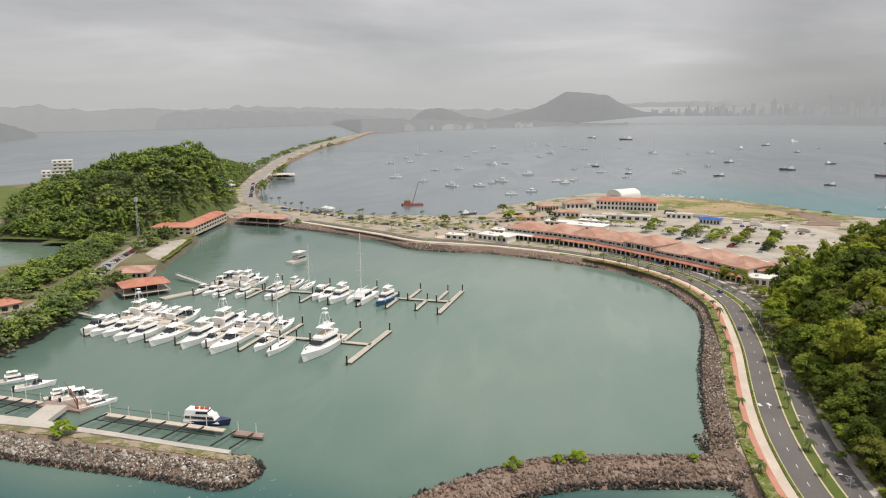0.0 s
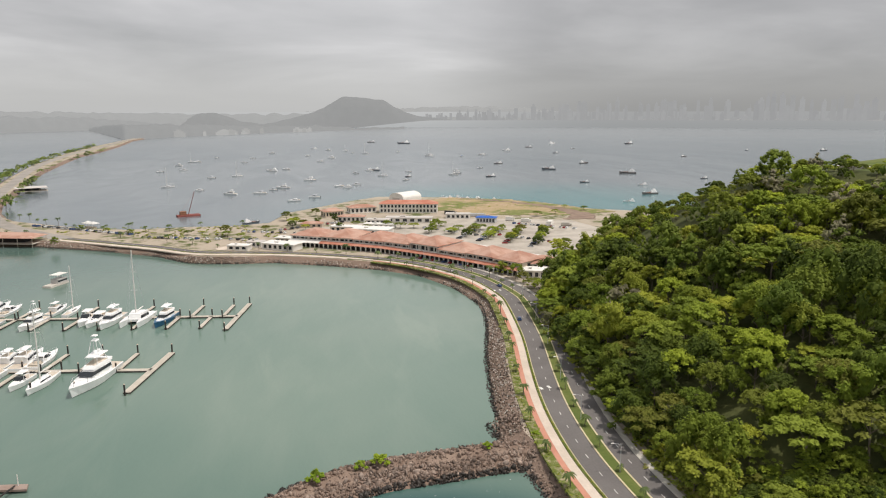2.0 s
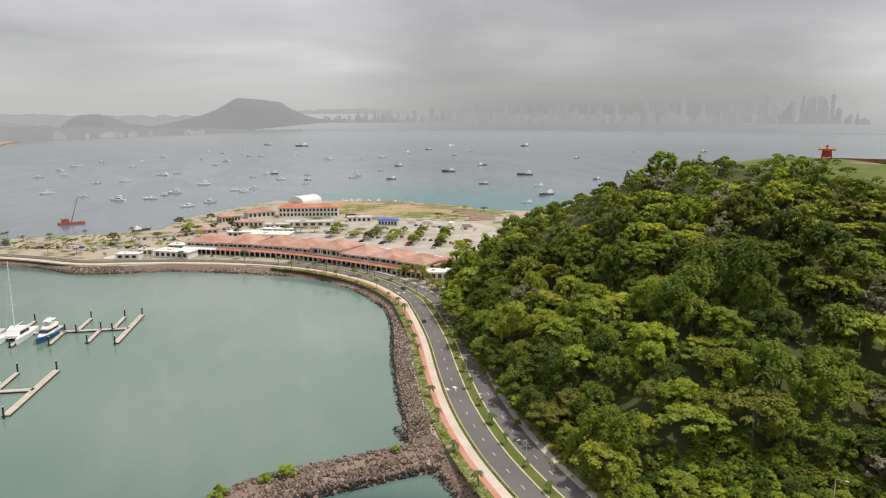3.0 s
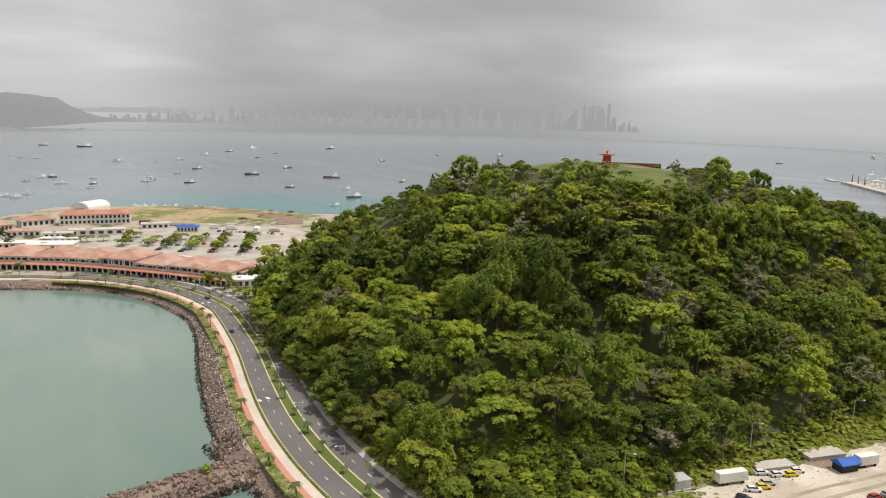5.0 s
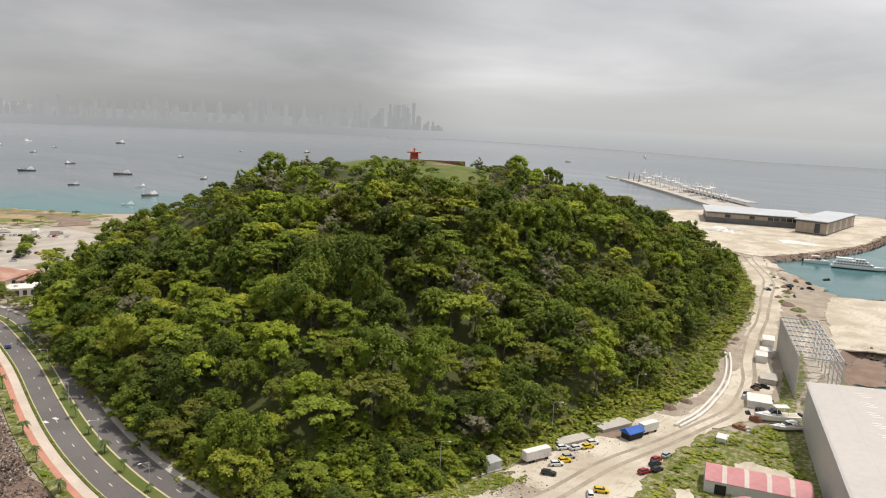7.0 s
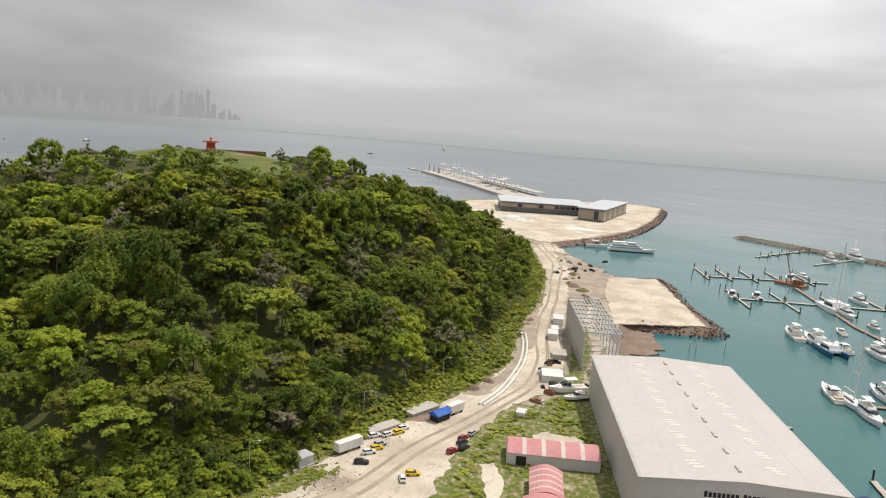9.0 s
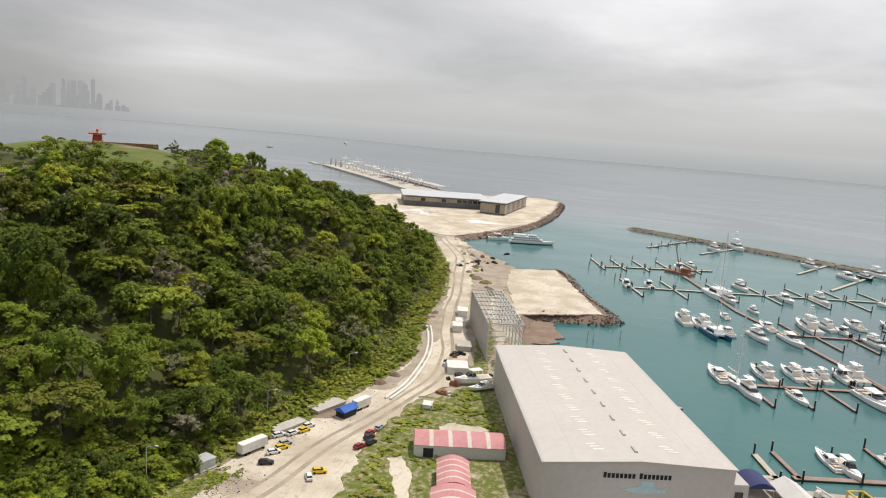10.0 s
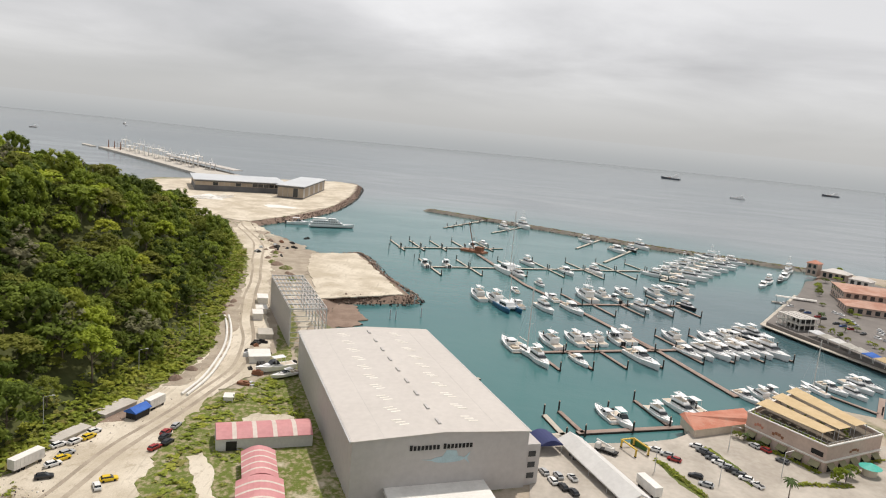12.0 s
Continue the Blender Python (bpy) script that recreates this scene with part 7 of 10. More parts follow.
def side_windows(t, a, b, z0, z1, count, share, mat, depth=0.25, name="window", frame_mat=None, frames=False):
    """Windows in a wall that runs from a to b (in the thing's own plan), set into frames."""
    a, b = Vector(a), Vector(b)
    d = (b - a).normalized()
    n = Vector((d.y, -d.x))
    L = (b - a).length
    w = L / count * share
    me = Shape()
    me.box(-w / 2, -0.06, z0, w / 2, depth, z1)
    me = me.mesh(name, mat)
    fr = None
    if frame_mat:
        f = Shape()
        f.box(-w / 2 - 0.15, -0.12, z0 - 0.2, w / 2 + 0.15, 0.2, z0)
        f.box(-w / 2 - 0.15, -0.12, z1, w / 2 + 0.15, 0.2, z1 + 0.2)
        fr = f.mesh("window_frame", frame_mat)
    for i in range(count):
        p = a + d * L * (i + 0.5) / count
        m = Matrix.Translation((p.x, p.y, 0)) @ pose(0, 0, 0, 0, 0, math.degrees(math.atan2(d.y, d.x)))
        w_ob = part(name, me, (), t, m=m)
        if fr and frames:
            part("window_frame", fr, (), w_ob)


def open_house(name, m, w, d, h, roof, label, rise=2.6):
    """A roof on posts over a deck; the bar is a near-black block that paints the shade inside."""
    t = empty(name, m, label, "restaurant")
    s = Shape()
    s.box(-0.8, -0.8, -0.4, w + 0.8, d + 0.8, 0.0)
    part("deck", s, DOCKWOOD, t)
    s = Shape()
    s.box(w * 0.25, d * 0.3, 0.0, w * 0.8, d * 0.8, h - 0.2)
    part("bar", s, DARK, t)
    for i in range(5):
        for y in (0.2, d - 0.2):
            s = Shape()
            s.box(w * i / 4 - 0.15, y - 0.15, -4.0, w * i / 4 + 0.15, y + 0.15, h + 0.2)
            part("post", s, CREAM, t)
    s = Shape()
    fit_roof(s, 0, 0, w, d, h + 0.25, rise, 1.0)
    part("roof", s, roof, t)
    return t


def block(name, m, w, d, h, wall, roof, label, rise=3.0, floors=1, wins=6, over=0.8, flat_top=False, category="building", side_wins=None, hip=True):
    """A house on a rectangle w by d, front along its own x axis at y = 0."""
    t = empty(name, m, label, category)
    s = Shape()
    s.box(0, 0, -1.0, w, d, h)
    part("wall", s, wall, t)
    s = Shape()
    if flat_top:
        s.box(-over, -over, h, w + over, d + over, h + 0.5)
        s.box(w * 0.3, d * 0.3, h + 0.5, w * 0.42, d * 0.55, h + 1.6)
    else:
        fit_roof(s, 0, 0, w, d, h + 0.25, rise, over, hip=hip)
    part("roof", s, roof, t)
    for k in range(floors):
        z = h / floors * k
        side_windows(t, (0.4, 0), (w - 0.4, 0), z + 0.9, z + h / floors * 0.82, wins, 0.55, TINTED, frame_mat=wall)
        n2 = side_wins if side_wins is not None else max(1, int(d / 5))
        side_windows(t, (0, d - 0.4), (0, 0.4), z + 0.9, z + h / floors * 0.82, n2, 0.5, TINTED, frame_mat=wall)
    return t


# the shopping arcade that follows the curve of the bay
def arcade_unit(a, b, depth, label, white_front=False, up=0.0, rear=False):
    a, b = Vector(a), Vector(b)
    d = (b - a).normalized()
    L = (b - a).length
    t = empty("arcade_house", Matrix.Translation((a.x, a.y, 3.8)) @ pose(0, 0, 0, 0, 0, math.degrees(math.atan2(d.y, d.x))), label, "shop building", "shopping arcade")
    s = Shape()
    s.box(0.25, 5.2, -0.8, L - 0.25, depth, 7.2 + up)
    part("wall", s, CREAM if rear else WHITE, t)
    # shade behind the arches, put in as a near-black block
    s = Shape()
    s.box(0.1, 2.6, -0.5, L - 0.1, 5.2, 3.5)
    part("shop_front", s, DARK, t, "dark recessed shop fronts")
    s = Shape()
    fit_roof(s, 0.2, 3.4, L - 0.2, depth, 7.5 + up, 4.3, 0.8)
    part("roof", s, TILE, t)
    s = Shape()
    s.box(0.3, 3.3, 6.5 + up, L - 0.3, 3.7, 7.3 + up)
    s.box(0.3, 3.3, 4.2, L - 0.3, 3.6, 5.0)
    part("gallery_wall", s, WHITE, t, "white parapet and lintel of the upper gallery")
    s = Shape()
    s.add([(-0.2, -0.9, 3.4), (L + 0.2, -0.9, 3.4), (L + 0.2, 3.4, 4.4), (-0.2, 3.4, 4.4), (-0.2, -0.9, 3.1), (L + 0.2, -0.9, 3.1), (L + 0.2, 3.4, 4.1), (-0.2, 3.4, 4.1)], [(0, 1, 2, 3), (4, 5, 1, 0), (5, 6, 2, 1), (6, 7, 3, 2), (7, 4, 0, 3), (7, 6, 5, 4)])
    part("arcade_roof", s, WHITE if white_front else TILE_RED, t)
    n = max(3, int(L / 3.6))
    # piers and arches of the arcade, and the posts of the gallery above
    pier = Shape()
    pier.box(-0.35, -0.1, -0.8, 0.35, 0.6, 3.2)
    pier = pier.mesh("pier", WHITE)
    post = Shape()
    post.box(-0.3, 3.3, 4.9, 0.3, 3.75, 6.6 + up)
    post = post.mesh("gallery_post", WHITE)
    step = L / n
    arch = Shape()
    top = [(step * k / 8, 2.2 + 0.8 * math.sin(math.pi * k / 8)) for k in range(9)]
    v = [(x, y, z) for y in (0.0, 0.5) for x, z in top + [(step, 3.25), (0, 3.25)]]
    m_ = 11
    arch.add(v, [tuple(range(m_)), tuple(range(2 * m_ - 1, m_ - 1, -1))] + [(i + 1, i, m_ + i, m_ + i + 1) for i in range(8)])
    arch = arch.mesh("arch", WHITE)
    for i in range(n + 1):
        part("pier", pier, (), t, m=Matrix.Translation((i * step, 0, 0)))
        if i % 2 == 0:
            part("gallery_post", post, (), t, m=Matrix.Translation((min(max(i * step, 0.6), L - 0.6), 0, 0)))
        if i < n:
            part("arch", arch, (), t, m=Matrix.Translation((i * step, 0, 0)))
    side_windows(t, (0.5, 5.2), (L - 0.5, 5.2), 5.0, 6.5 + up, n, 0.7, TINTED, frame_mat=WHITE)
    side_windows(t, (L, 8.5), (L, depth - 1), 4.2, 6.2, 3, 0.4, TINTED, frame_mat=WHITE)
    if rear:
        s = Shape()
        s.box(0.5, depth, -0.8, L - 0.5, depth + 11, 5.4)
        s.box(0.3, depth + 0.2, 5.4, L - 0.3, depth + 11.2, 5.9)
        part("rear_wing", s, WHITE, t, "white flat-roofed rear wing")
    return t


front = [(-20, 530), (2, 517), (24, 504), (44, 490), (60, 474), (76, 456), (91, 438), (104, 421), (117, 403)]
for i, (a, b) in enumerate(zip(front, front[1:])):
    arcade_unit(a, b, (30, 34, 34, 33, 31, 29, 28, 27)[i], "two-storey arcade house with clay tile roof and arches", i == 0, (0.0, 0.3, 0.0, 0.2, 1.6, 0.0, 0.5, 0.1)[i], i > 4)
block("shop_hall", Matrix.Translation((118, 399, 3.7)) @ pose(0, 0, 0, 0, 0, -18), 15, 11, 4.2, WHITE, WHITE, "low white shop hall with flat roof", flat_top=True, wins=4)
block("shop_hall", Matrix.Translation((128, 410, 3.7)) @ pose(0, 0, 0, 0, 0, 14), 22, 18, 5.6, WHITE, TILE, "white hall with clay tile roof", 2.8, wins=5)
for x, y, turn, w, d, h, wall, roof, label, rise, fl in (
    (-38, 521, -32, 26, 12, 4.0, WHITE, WHITE, "low white restaurant with flat roof", 0, True), (28, 566, -24, 30, 16, 5.0, WHITE, WHITE, "white hall with flat roof", 0, True),
    (10, 668, 20, 18, 12, 5.0, CREAM, TILE, "small cream house with clay tile roof", 2.5, False), (34, 690, 12, 26, 14, 5.0, WHITE, TILE, "white waterfront house with tile roof", 2.5, False),
    (62, 628, -14, 40, 10, 4.0, WHITE, GREYROOF, "long low white shed with grey roof", 0, True), (140, 612, -24, 17, 9, 4.4, STEEL, BLUETARP, "open market stall under blue roof", 1.2, False)):
    block("pavilion", Matrix.Translation((x, y, 3.7)) @ pose(0, 0, 0, 0, 0, turn), w, d, h, wall, roof, label, rise, flat_top=fl)
for x, y, turn, w, d, h, wall, roof, label in (
    (-62, 520, -18, 15, 8, 3.2, WHITE, WHITE, "low white kiosk with flat roof"), (-50, 532, -25, 12, 8, 3.4, WHITE, GREYROOF, "low kiosk with grey flat roof"), (-30, 544, -28, 16, 9, 3.6, CREAM, WHITE, "low cream stall with white roof"),
    (40, 598, -20, 26, 8, 3.6, WHITE, WHITE, "long white market roof"), (44, 622, -16, 20, 9, 3.6, WHITE, GREYROOF, "grey roofed market stall"), (12, 588, -24, 22, 10, 4.0, CREAM, WHITE, "pale hall with white flat roof"), (-12, 612, -10, 18, 8, 3.2, CREAM, TILE, "small house with clay tile roof"), (20, 640, -12, 24, 10, 4.2, WHITE, TILE, "white house with clay tile roof"), (0, 570, -26, 14, 8, 3.2, WHITE, GREYROOF, "grey roofed store hut"), (118, 640, -14, 22, 10, 4.0, WHITE, GREYROOF, "boatyard shed with grey roof")):
    block("kiosk", Matrix.Translation((x, y, 3.7)) @ pose(0, 0, 0, 0, 0, turn), w, d, h, wall, roof, label, 1.6, flat_top=roof is not TILE, over=0.5, wins=max(2, int(w / 4)))
t = empty("beach_kiosk", pose(-187, 646, 3.6, 0, 0, -38), "white twin-roofed beach kiosk on posts", "kiosk")
for px in (-6.5, 0.8):
    s = Shape()
    fit_roof(s, px, -3.2, px + 5.6, 3.2, 4.0, 1.8, 0.5)
    part("roof", s, CANVAS, t)
    for dx in (0.2, 5.4):
        for py in (-3.0, 3.0):
            s = Shape()
            s.tube((px + dx, py, -0.4), (px + dx, py, 4.0), 0.12, n=6)
            part("post", s, WHITE, t)
s = Shape()
s.box(-5.5, -1.6, -0.3, 5.5, 1.6, 1.1)
part("counter", s, CREAM, t)
block("office_building", Matrix.Translation((62, 690, 3.7)) @ pose(0, 0, 0, 0, 0, -12), 56, 16, 8.5, WHITE, TILE_RED, "long white two-storey building with red tile roof", 3.0, floors=2, wins=16)
t = empty("hangar", Matrix.Translation((77, 741, 3.7)) @ pose(0, 0, 0, 0, 0, -50), "white hangar with barrel roof", "hangar")
rows = [[(10 + 10 * math.cos(a), y, 8.5 + 5.5 * math.sin(a)) for a in [math.pi * k / 12 for k in range(13)]] + [(0, y, 0), (20, y, 0)] for y in (0, 28)]
s = Shape()
s.loft(rows, 0)
part("shell", s, WHITE, t)
s = Shape()
s.box(5, -0.3, 0, 15, 0.1, 9)
part("door", s, GREYROOF, t, "grey hangar door")

# car-park trees in rows behind the arcade
rnd = random.Random(41)
for a, b in (((55, 597), (86, 589)), ((86, 555), (107, 604)), ((104, 553), (119, 580)), ((112, 538), (136, 577)), ((126, 524), (152, 568)), ((141, 508), (169, 566)), ((157, 494), (187, 556))):
    n = max(3, int((Vector(b) - Vector(a)).length / 9))
    for i in range(n):
        p = at_line(a, b, (i + 0.5) / n)
        plant("tree", TREES[rnd.randrange(7)], p[0] + rnd.uniform(-1.5, 1.5), p[1] + rnd.uniform(-1.5, 1.5), 3.6, rnd.uniform(0, 360), rnd.uniform(0.62, 0.85), "round green tree planted in the car park", "car park trees", tall=0.8)
for x, y, sz in ((152, 417, 0.9), (140, 397, 1.0), (150, 430, 1.0), (160, 445, 1.1), (-16, 629, 0.7), (-25, 655, 0.8), (-68, 577, 0.6), (-190, 566, 0.6), (34, 606, 0.7), (1, 680, 0.7), (20, 590, 0.6), (-8, 600, 0.6), (165, 470, 0.9), (175, 480, 0.8), (-70, 584, 0.8), (-19, 625, 0.8), (-19, 606, 0.7), (-10, 621, 0.7), (2, 623, 0.7), (17, 638, 0.8), (42, 589, 0.6), (-57, 568, 0.6), (-100, 592, 0.5), (-112, 578, 0.5), (-146, 603, 0.5), (-165, 610, 0.5), (-40, 600, 0.6), (98, 470, 0.6), (-190, 632, 0.5), (250, 690, 0.5), (262, 668, 0.6), (226, 650, 0.6), (205, 640, 0.7)):
    plant("tree", TREES[rnd.randrange(7)], x, y, 3.4, rnd.uniform(0, 360), sz, "green tree near the waterfront shops", "waterfront trees")

# ---- the boat store ----
SW, dlen, dwid = Vector((165.3, 26.6)), 94.5, 49.3
axis = Vector((math.sin(radians(21)), -math.cos(radians(21))))
t = empty("boat_store", Matrix.Translation((SW.x, SW.y, 3.6)) @ pose(0, 0, 0, 0, 0, math.degrees(math.atan2(axis.y, axis.x))), "large grey clad boat storage hall with shallow roof", "warehouse")
# own plan: x along the gable, y along the long side
EH, RH = 16.4, 17.6
s = Shape()
rows = [[(0, y, -1.2), (dwid, y, -1.2), (dwid, y, EH), (dwid / 2, y, RH), (0, y, EH)] for y in (0, dlen)]
s.loft(rows)
part("wall", s, GREYWALL, t)
s = Shape()
ov = 0.35
for sgn in (0, 1):
    x0 = -ov if not sgn else dwid + ov
    rows = [[(x0, y, EH - 0.02), (dwid / 2, y, RH + 0.05), (dwid / 2, y, RH + 0.25), (x0, y, EH + 0.18)] for y in (-ov, dlen + ov)]
    s.loft(rows)
part("roof", s, GREYROOF, t)
seam = Shape()
seam.box(-0.05, 0, 0, 0.05, dlen + 2 * ov, 0.07)
seam = seam.mesh("roof_seam", GREYWALL)
for fx, sg in ((0.0, -1), (0.17, -1), (0.42, -1), (0.58, 1), (0.83, 1), (1.0, 1)):
    z = EH + (RH - EH) * (1 - abs(2 * fx - 1)) + 0.17
    part("roof_seam", seam, (), t, m=Matrix.Translation((dwid * fx, -ov, z)))
gutter = Shape()
gutter.box(-0.16, 0, -0.3, 0.16, dlen, 0.05)
gutter = gutter.mesh("gutter", STEEL)
for px in (-0.5, dwid + 0.5):
    part("gutter", gutter, (), t, m=Matrix.Translation((px, 0, EH)))
pan = Shape()
pan.box(-1.35, -0.3, 0, 1.35, 0.3, 0.06)
pan = pan.mesh("skylight", SKYLIGHT)
slope = math.degrees(math.atan2(RH - EH, dwid / 2))
for fx, sg in ((0.30, -1), (0.70, 1)):
    z = EH + (RH - EH) * 0.6 + 0.22
    for k in range(10):
        for dy in (-1.5, 0.0, 1.5):
            y = 4 + (dlen - 8) * (k + 0.5) / 10 + dy
            part("skylight", pan, (), t, "pale translucent roof sheet" if k == 0 else "", m=Matrix.Translation((dwid * fx - 0.45 * dy, y, z)) @ pose(0, 0, 0, 0, sg * slope))
vent = Shape()
vent.box(-0.5, -1.7, 0, 0.5, 1.7, 0.5, taper=0.15)
vent = vent.mesh("ridge_vent", GREYWALL)
for k in range(9):
    part("ridge_vent", vent, (), t, m=Matrix.Translation((dwid / 2, dlen * (k + 0.6) / 9.3, RH + 0.15)))
# sign: two rows of plain dark bars and a pale emblem, on the gable
x = dwid * 0.31
for count in (8, 8):
    for k in range(count):
        s = Shape()
        s.box(x, -0.14, 13.0, x + 0.72, -0.01, 14.2 if k else 14.45)
        part("sign_bar", s, BLACK, t, "black sign bar" if k == 0 else "")
        x += 1.06
    x += 0.8
s = Shape()
cx, cz = dwid * 0.53, 10.0
body = [(cx + 4.6 * math.cos(a), cz + 0.95 * math.sin(a)) for a in [math.tau * k / 20 for k in range(20)]]
s.add([(px, y, pz) for y in (-0.12, -0.01) for px, pz in body], [tuple(range(20)), tuple(range(39, 19, -1))] + [(i, 20 + i, 20 + (i + 1) % 20, (i + 1) % 20) for i in range(20)])
fin = [(cx - 1.8, cz + 0.6), (cx - 0.6, cz + 2.6), (cx + 2.2, cz + 2.3), (cx + 2.9, cz + 0.5)]
tail = [(cx + 4.3, cz), (cx + 6.2, cz + 1.7), (cx + 5.4, cz), (cx + 6.2, cz - 1.6)]
bill = [(cx - 4.3, cz + 0.15), (cx - 7.4, cz + 0.3), (cx - 4.3, cz - 0.2)]
for poly in (fin, tail, bill):
    n = len(poly)
    s.add([(px, y, pz) for y in (-0.1, -0.01) for px, pz in poly], [tuple(range(n)), tuple(range(2 * n - 1, n - 1, -1))] + [(i, n + i, n + (i + 1) % n, (i + 1) % n) for i in range(n)])
part("emblem", s, paint("pale_blue_emblem", (0.42, 0.56, 0.60), 0.6), t, "pale blue painted emblem")
s = Shape()
s.box(dwid, 1, -1, dwid + 4.5, dlen * 0.35, 12.0)
part("side_annexe", s, GREYWALL, t)
for k in range(3):
    s = Shape()
    s.box(dwid + 1, 0.9, 2.0 + 3.2 * k, dwid + 3.2, 1.0, 3.6 + 3.2 * k)
    part("window", s, TINTED, t)
s = Shape()
s.box(9, -10, 2.2, 37, -0.05, 2.5)
s.add([(9, -10, 2.5), (37, -10, 2.5), (37, -0.05, 3.3), (9, -0.05, 3.3)], [(0, 1, 2, 3)])
for k in range(15):
    s.box(9 + 2 * k - 0.06, -10, 2.52, 9 + 2 * k + 0.06, -9.7, 2.7)
for px in (10, 19, 28, 36):
    s.tube((px, -9.5, -1), (px, -9.5, 2.2), 0.15)
part("canopy", s, WHITE, t, "white sheet canopy before the gable")

# bare steel frame next to it
t = empty("unfinished_hall", Matrix.Translation((283, 71, 3.6)) @ pose(0, 0, 0, 0, 0, 22.2), "bare galvanised steel frame of an unfinished hall", "building")
LEN, WID, TOP = 62.0, 15.0, 16.5
for i in range(9):
    x = LEN * i / 8
    for y in (0, -WID):
        s = Shape()
        s.box(x - 0.2, y - 0.2, -1, x + 0.2, y + 0.2, TOP)
        part("column", s, STEEL, t)
    s = Shape()
    s.box(x - 0.2, -WID, TOP - 0.5, x + 0.2, 0, TOP)
    part("rafter", s, STEEL, t)
for k in range(10):
    s = Shape()
    y = -WID * k / 9
    s.box(0, y - 0.12, TOP, LEN, y + 0.12, TOP + 0.25)
    part("purlin", s, STEEL, t)
for k in range(7):
    s = Shape()
    z = 1.5 + 2.3 * k
    s.box(0, -WID - 0.1, z, LEN, -WID + 0.1, z + 0.2)
    part("girt", s, STEEL, t)
    s = Shape()
    s.box(-0.1, -WID, z, 0.1, 0, z + 0.2)
    part("girt", s, STEEL, t)
for k in range(16):
    s = Shape()
    x = LEN * k / 16
    s.box(x + 0.15, -0.04, 0, x + LEN / 16 - 0.15, 0.3, TOP - 0.6)
    part("cladding_panel", s, GREYWALL, t)


# sheds with faded red barrel roofs
def shed(a, b, depth, label):
    a, b = Vector(a), Vector(b)
    d = (b - a).normalized()
    L = (b - a).length
    t = empty("shed", Matrix.Translation((a.x, a.y, 3.6)) @ pose(0, 0, 0, 0, 0, math.degrees(math.atan2(d.y, d.x))), label, "shed", "sheds by the boat store")
    s = Shape()
    s.box(0, 0, -1, L, depth, 3.9)
    part("wall", s, stained("pale_grey_wall", (0.54, 0.54, 0.54), (0.64, 0.64, 0.63), 0.8), t)
    cuts = [0.0]
    for i in range(9):
        cuts.append(cuts[-1] + (0.045 if i % 2 else 0.164))
    for i in range(9):
        x0, x1 = L * cuts[i] / cuts[-1], L * cuts[i + 1] / cuts[-1]
        rows = []
        for x in (x0, x1):
            rows.append([(x, -0.3 + (depth + 0.6) * u, 3.9 + 1.7 * math.sin(math.pi * u)) for u in [j / 8 for j in range(9)]] + [(x, depth + 0.3, 3.75), (x, -0.3, 3.75)])
        s = Shape()
        s.loft(rows)
        part("roof_sheet", s, PINKPALE if i % 2 else PINK, t)
    s = Shape()
    s.box(L * 0.1, -0.08, 0, L * 0.1 + 3, 0.05, 3)
    part("door", s, DARK, t)
    return t


shed((185, 67.5), (194.5, 42), 11.0, "pale grey shed with faded red barrel roof")
shed((167, 45.2), (182, 50.2), 8.6, "small pale grey shed with faded red barrel roof")
shed((149, 38.6), (166.6, 43.9), 11.2, "pale grey shed with faded red barrel roof")

# ---- terminal on the far point, and its pier ----
TERMROOF = stained("pale_metal_roof", (0.50, 0.525, 0.55), (0.60, 0.62, 0.64), 0.5, 0.03, 0.5)
CLADDING = stained("brown_cladding", (0.34, 0.28, 0.215), (0.46, 0.385, 0.30), 0.8, 0.06, 0.5)
PANEL = stained("dark_grey_panel", (0.10, 0.10, 0.105), (0.17, 0.17, 0.175), 0.6)


def terminal(a, b, depth, h, label, low, n, open_from):
    """A steel hall: dark plinth, a row of tan sheets and glazed bays over it, dark fascia, thin pale roof."""
    a, b = Vector(a), Vector(b)
    d = (b - a).normalized()
    L = (b - a).length
    t = empty("terminal_building", Matrix.Translation((a.x, a.y, 3.8)) @ pose(0, 0, 0, 0, 0, math.degrees(math.atan2(d.y, d.x))), label, "terminal building", "terminal")
    s = Shape()
    s.box(0, 0, -1, L, depth, h)
    part("wall", s, CLADDING, t)
    s = Shape()
    s.box(-2, -3, h, L + 2, depth + 2, h + 0.7)
    part("roof", s, TERMROOF, t)
    s = Shape()
    s.box(-0.3, -0.45, h * 0.86, L + 0.3, depth + 0.3, h - 0.004)
    part("fascia", s, PANEL, t)
    s = Shape()
    s.box(-0.2, -0.5, -1, L + 0.2, depth + 0.2, h * low)
    part("plinth", s, PANEL, t)
    for i in range(n):
        x0, x1 = L * i / n + 0.35, L * (i + 1) / n - 0.35
        s = Shape()
        s.box(x0, -0.22, h * (low + 0.04), x1, 0.1, h * 0.83)
        part("bay", s, TINTED if i >= open_from or i % 4 == 3 else CLADDING, t)
        s = Shape()
        s.box(x0 - 0.5, -0.4, h * low, x0 - 0.2, 0.1, h * 0.86)
        part("mullion", s, GREYWALL, t)
    for i in range(int(depth / 9)):
        s = Shape()
        s.box(L - 0.1, 9 * i + 0.4, h * (low + 0.03), L + 0.14, 9 * i + 8.2, h * 0.84)
        part("side_sheet", s, CLADDING if i % 3 else GREYWALL, t)
    return t


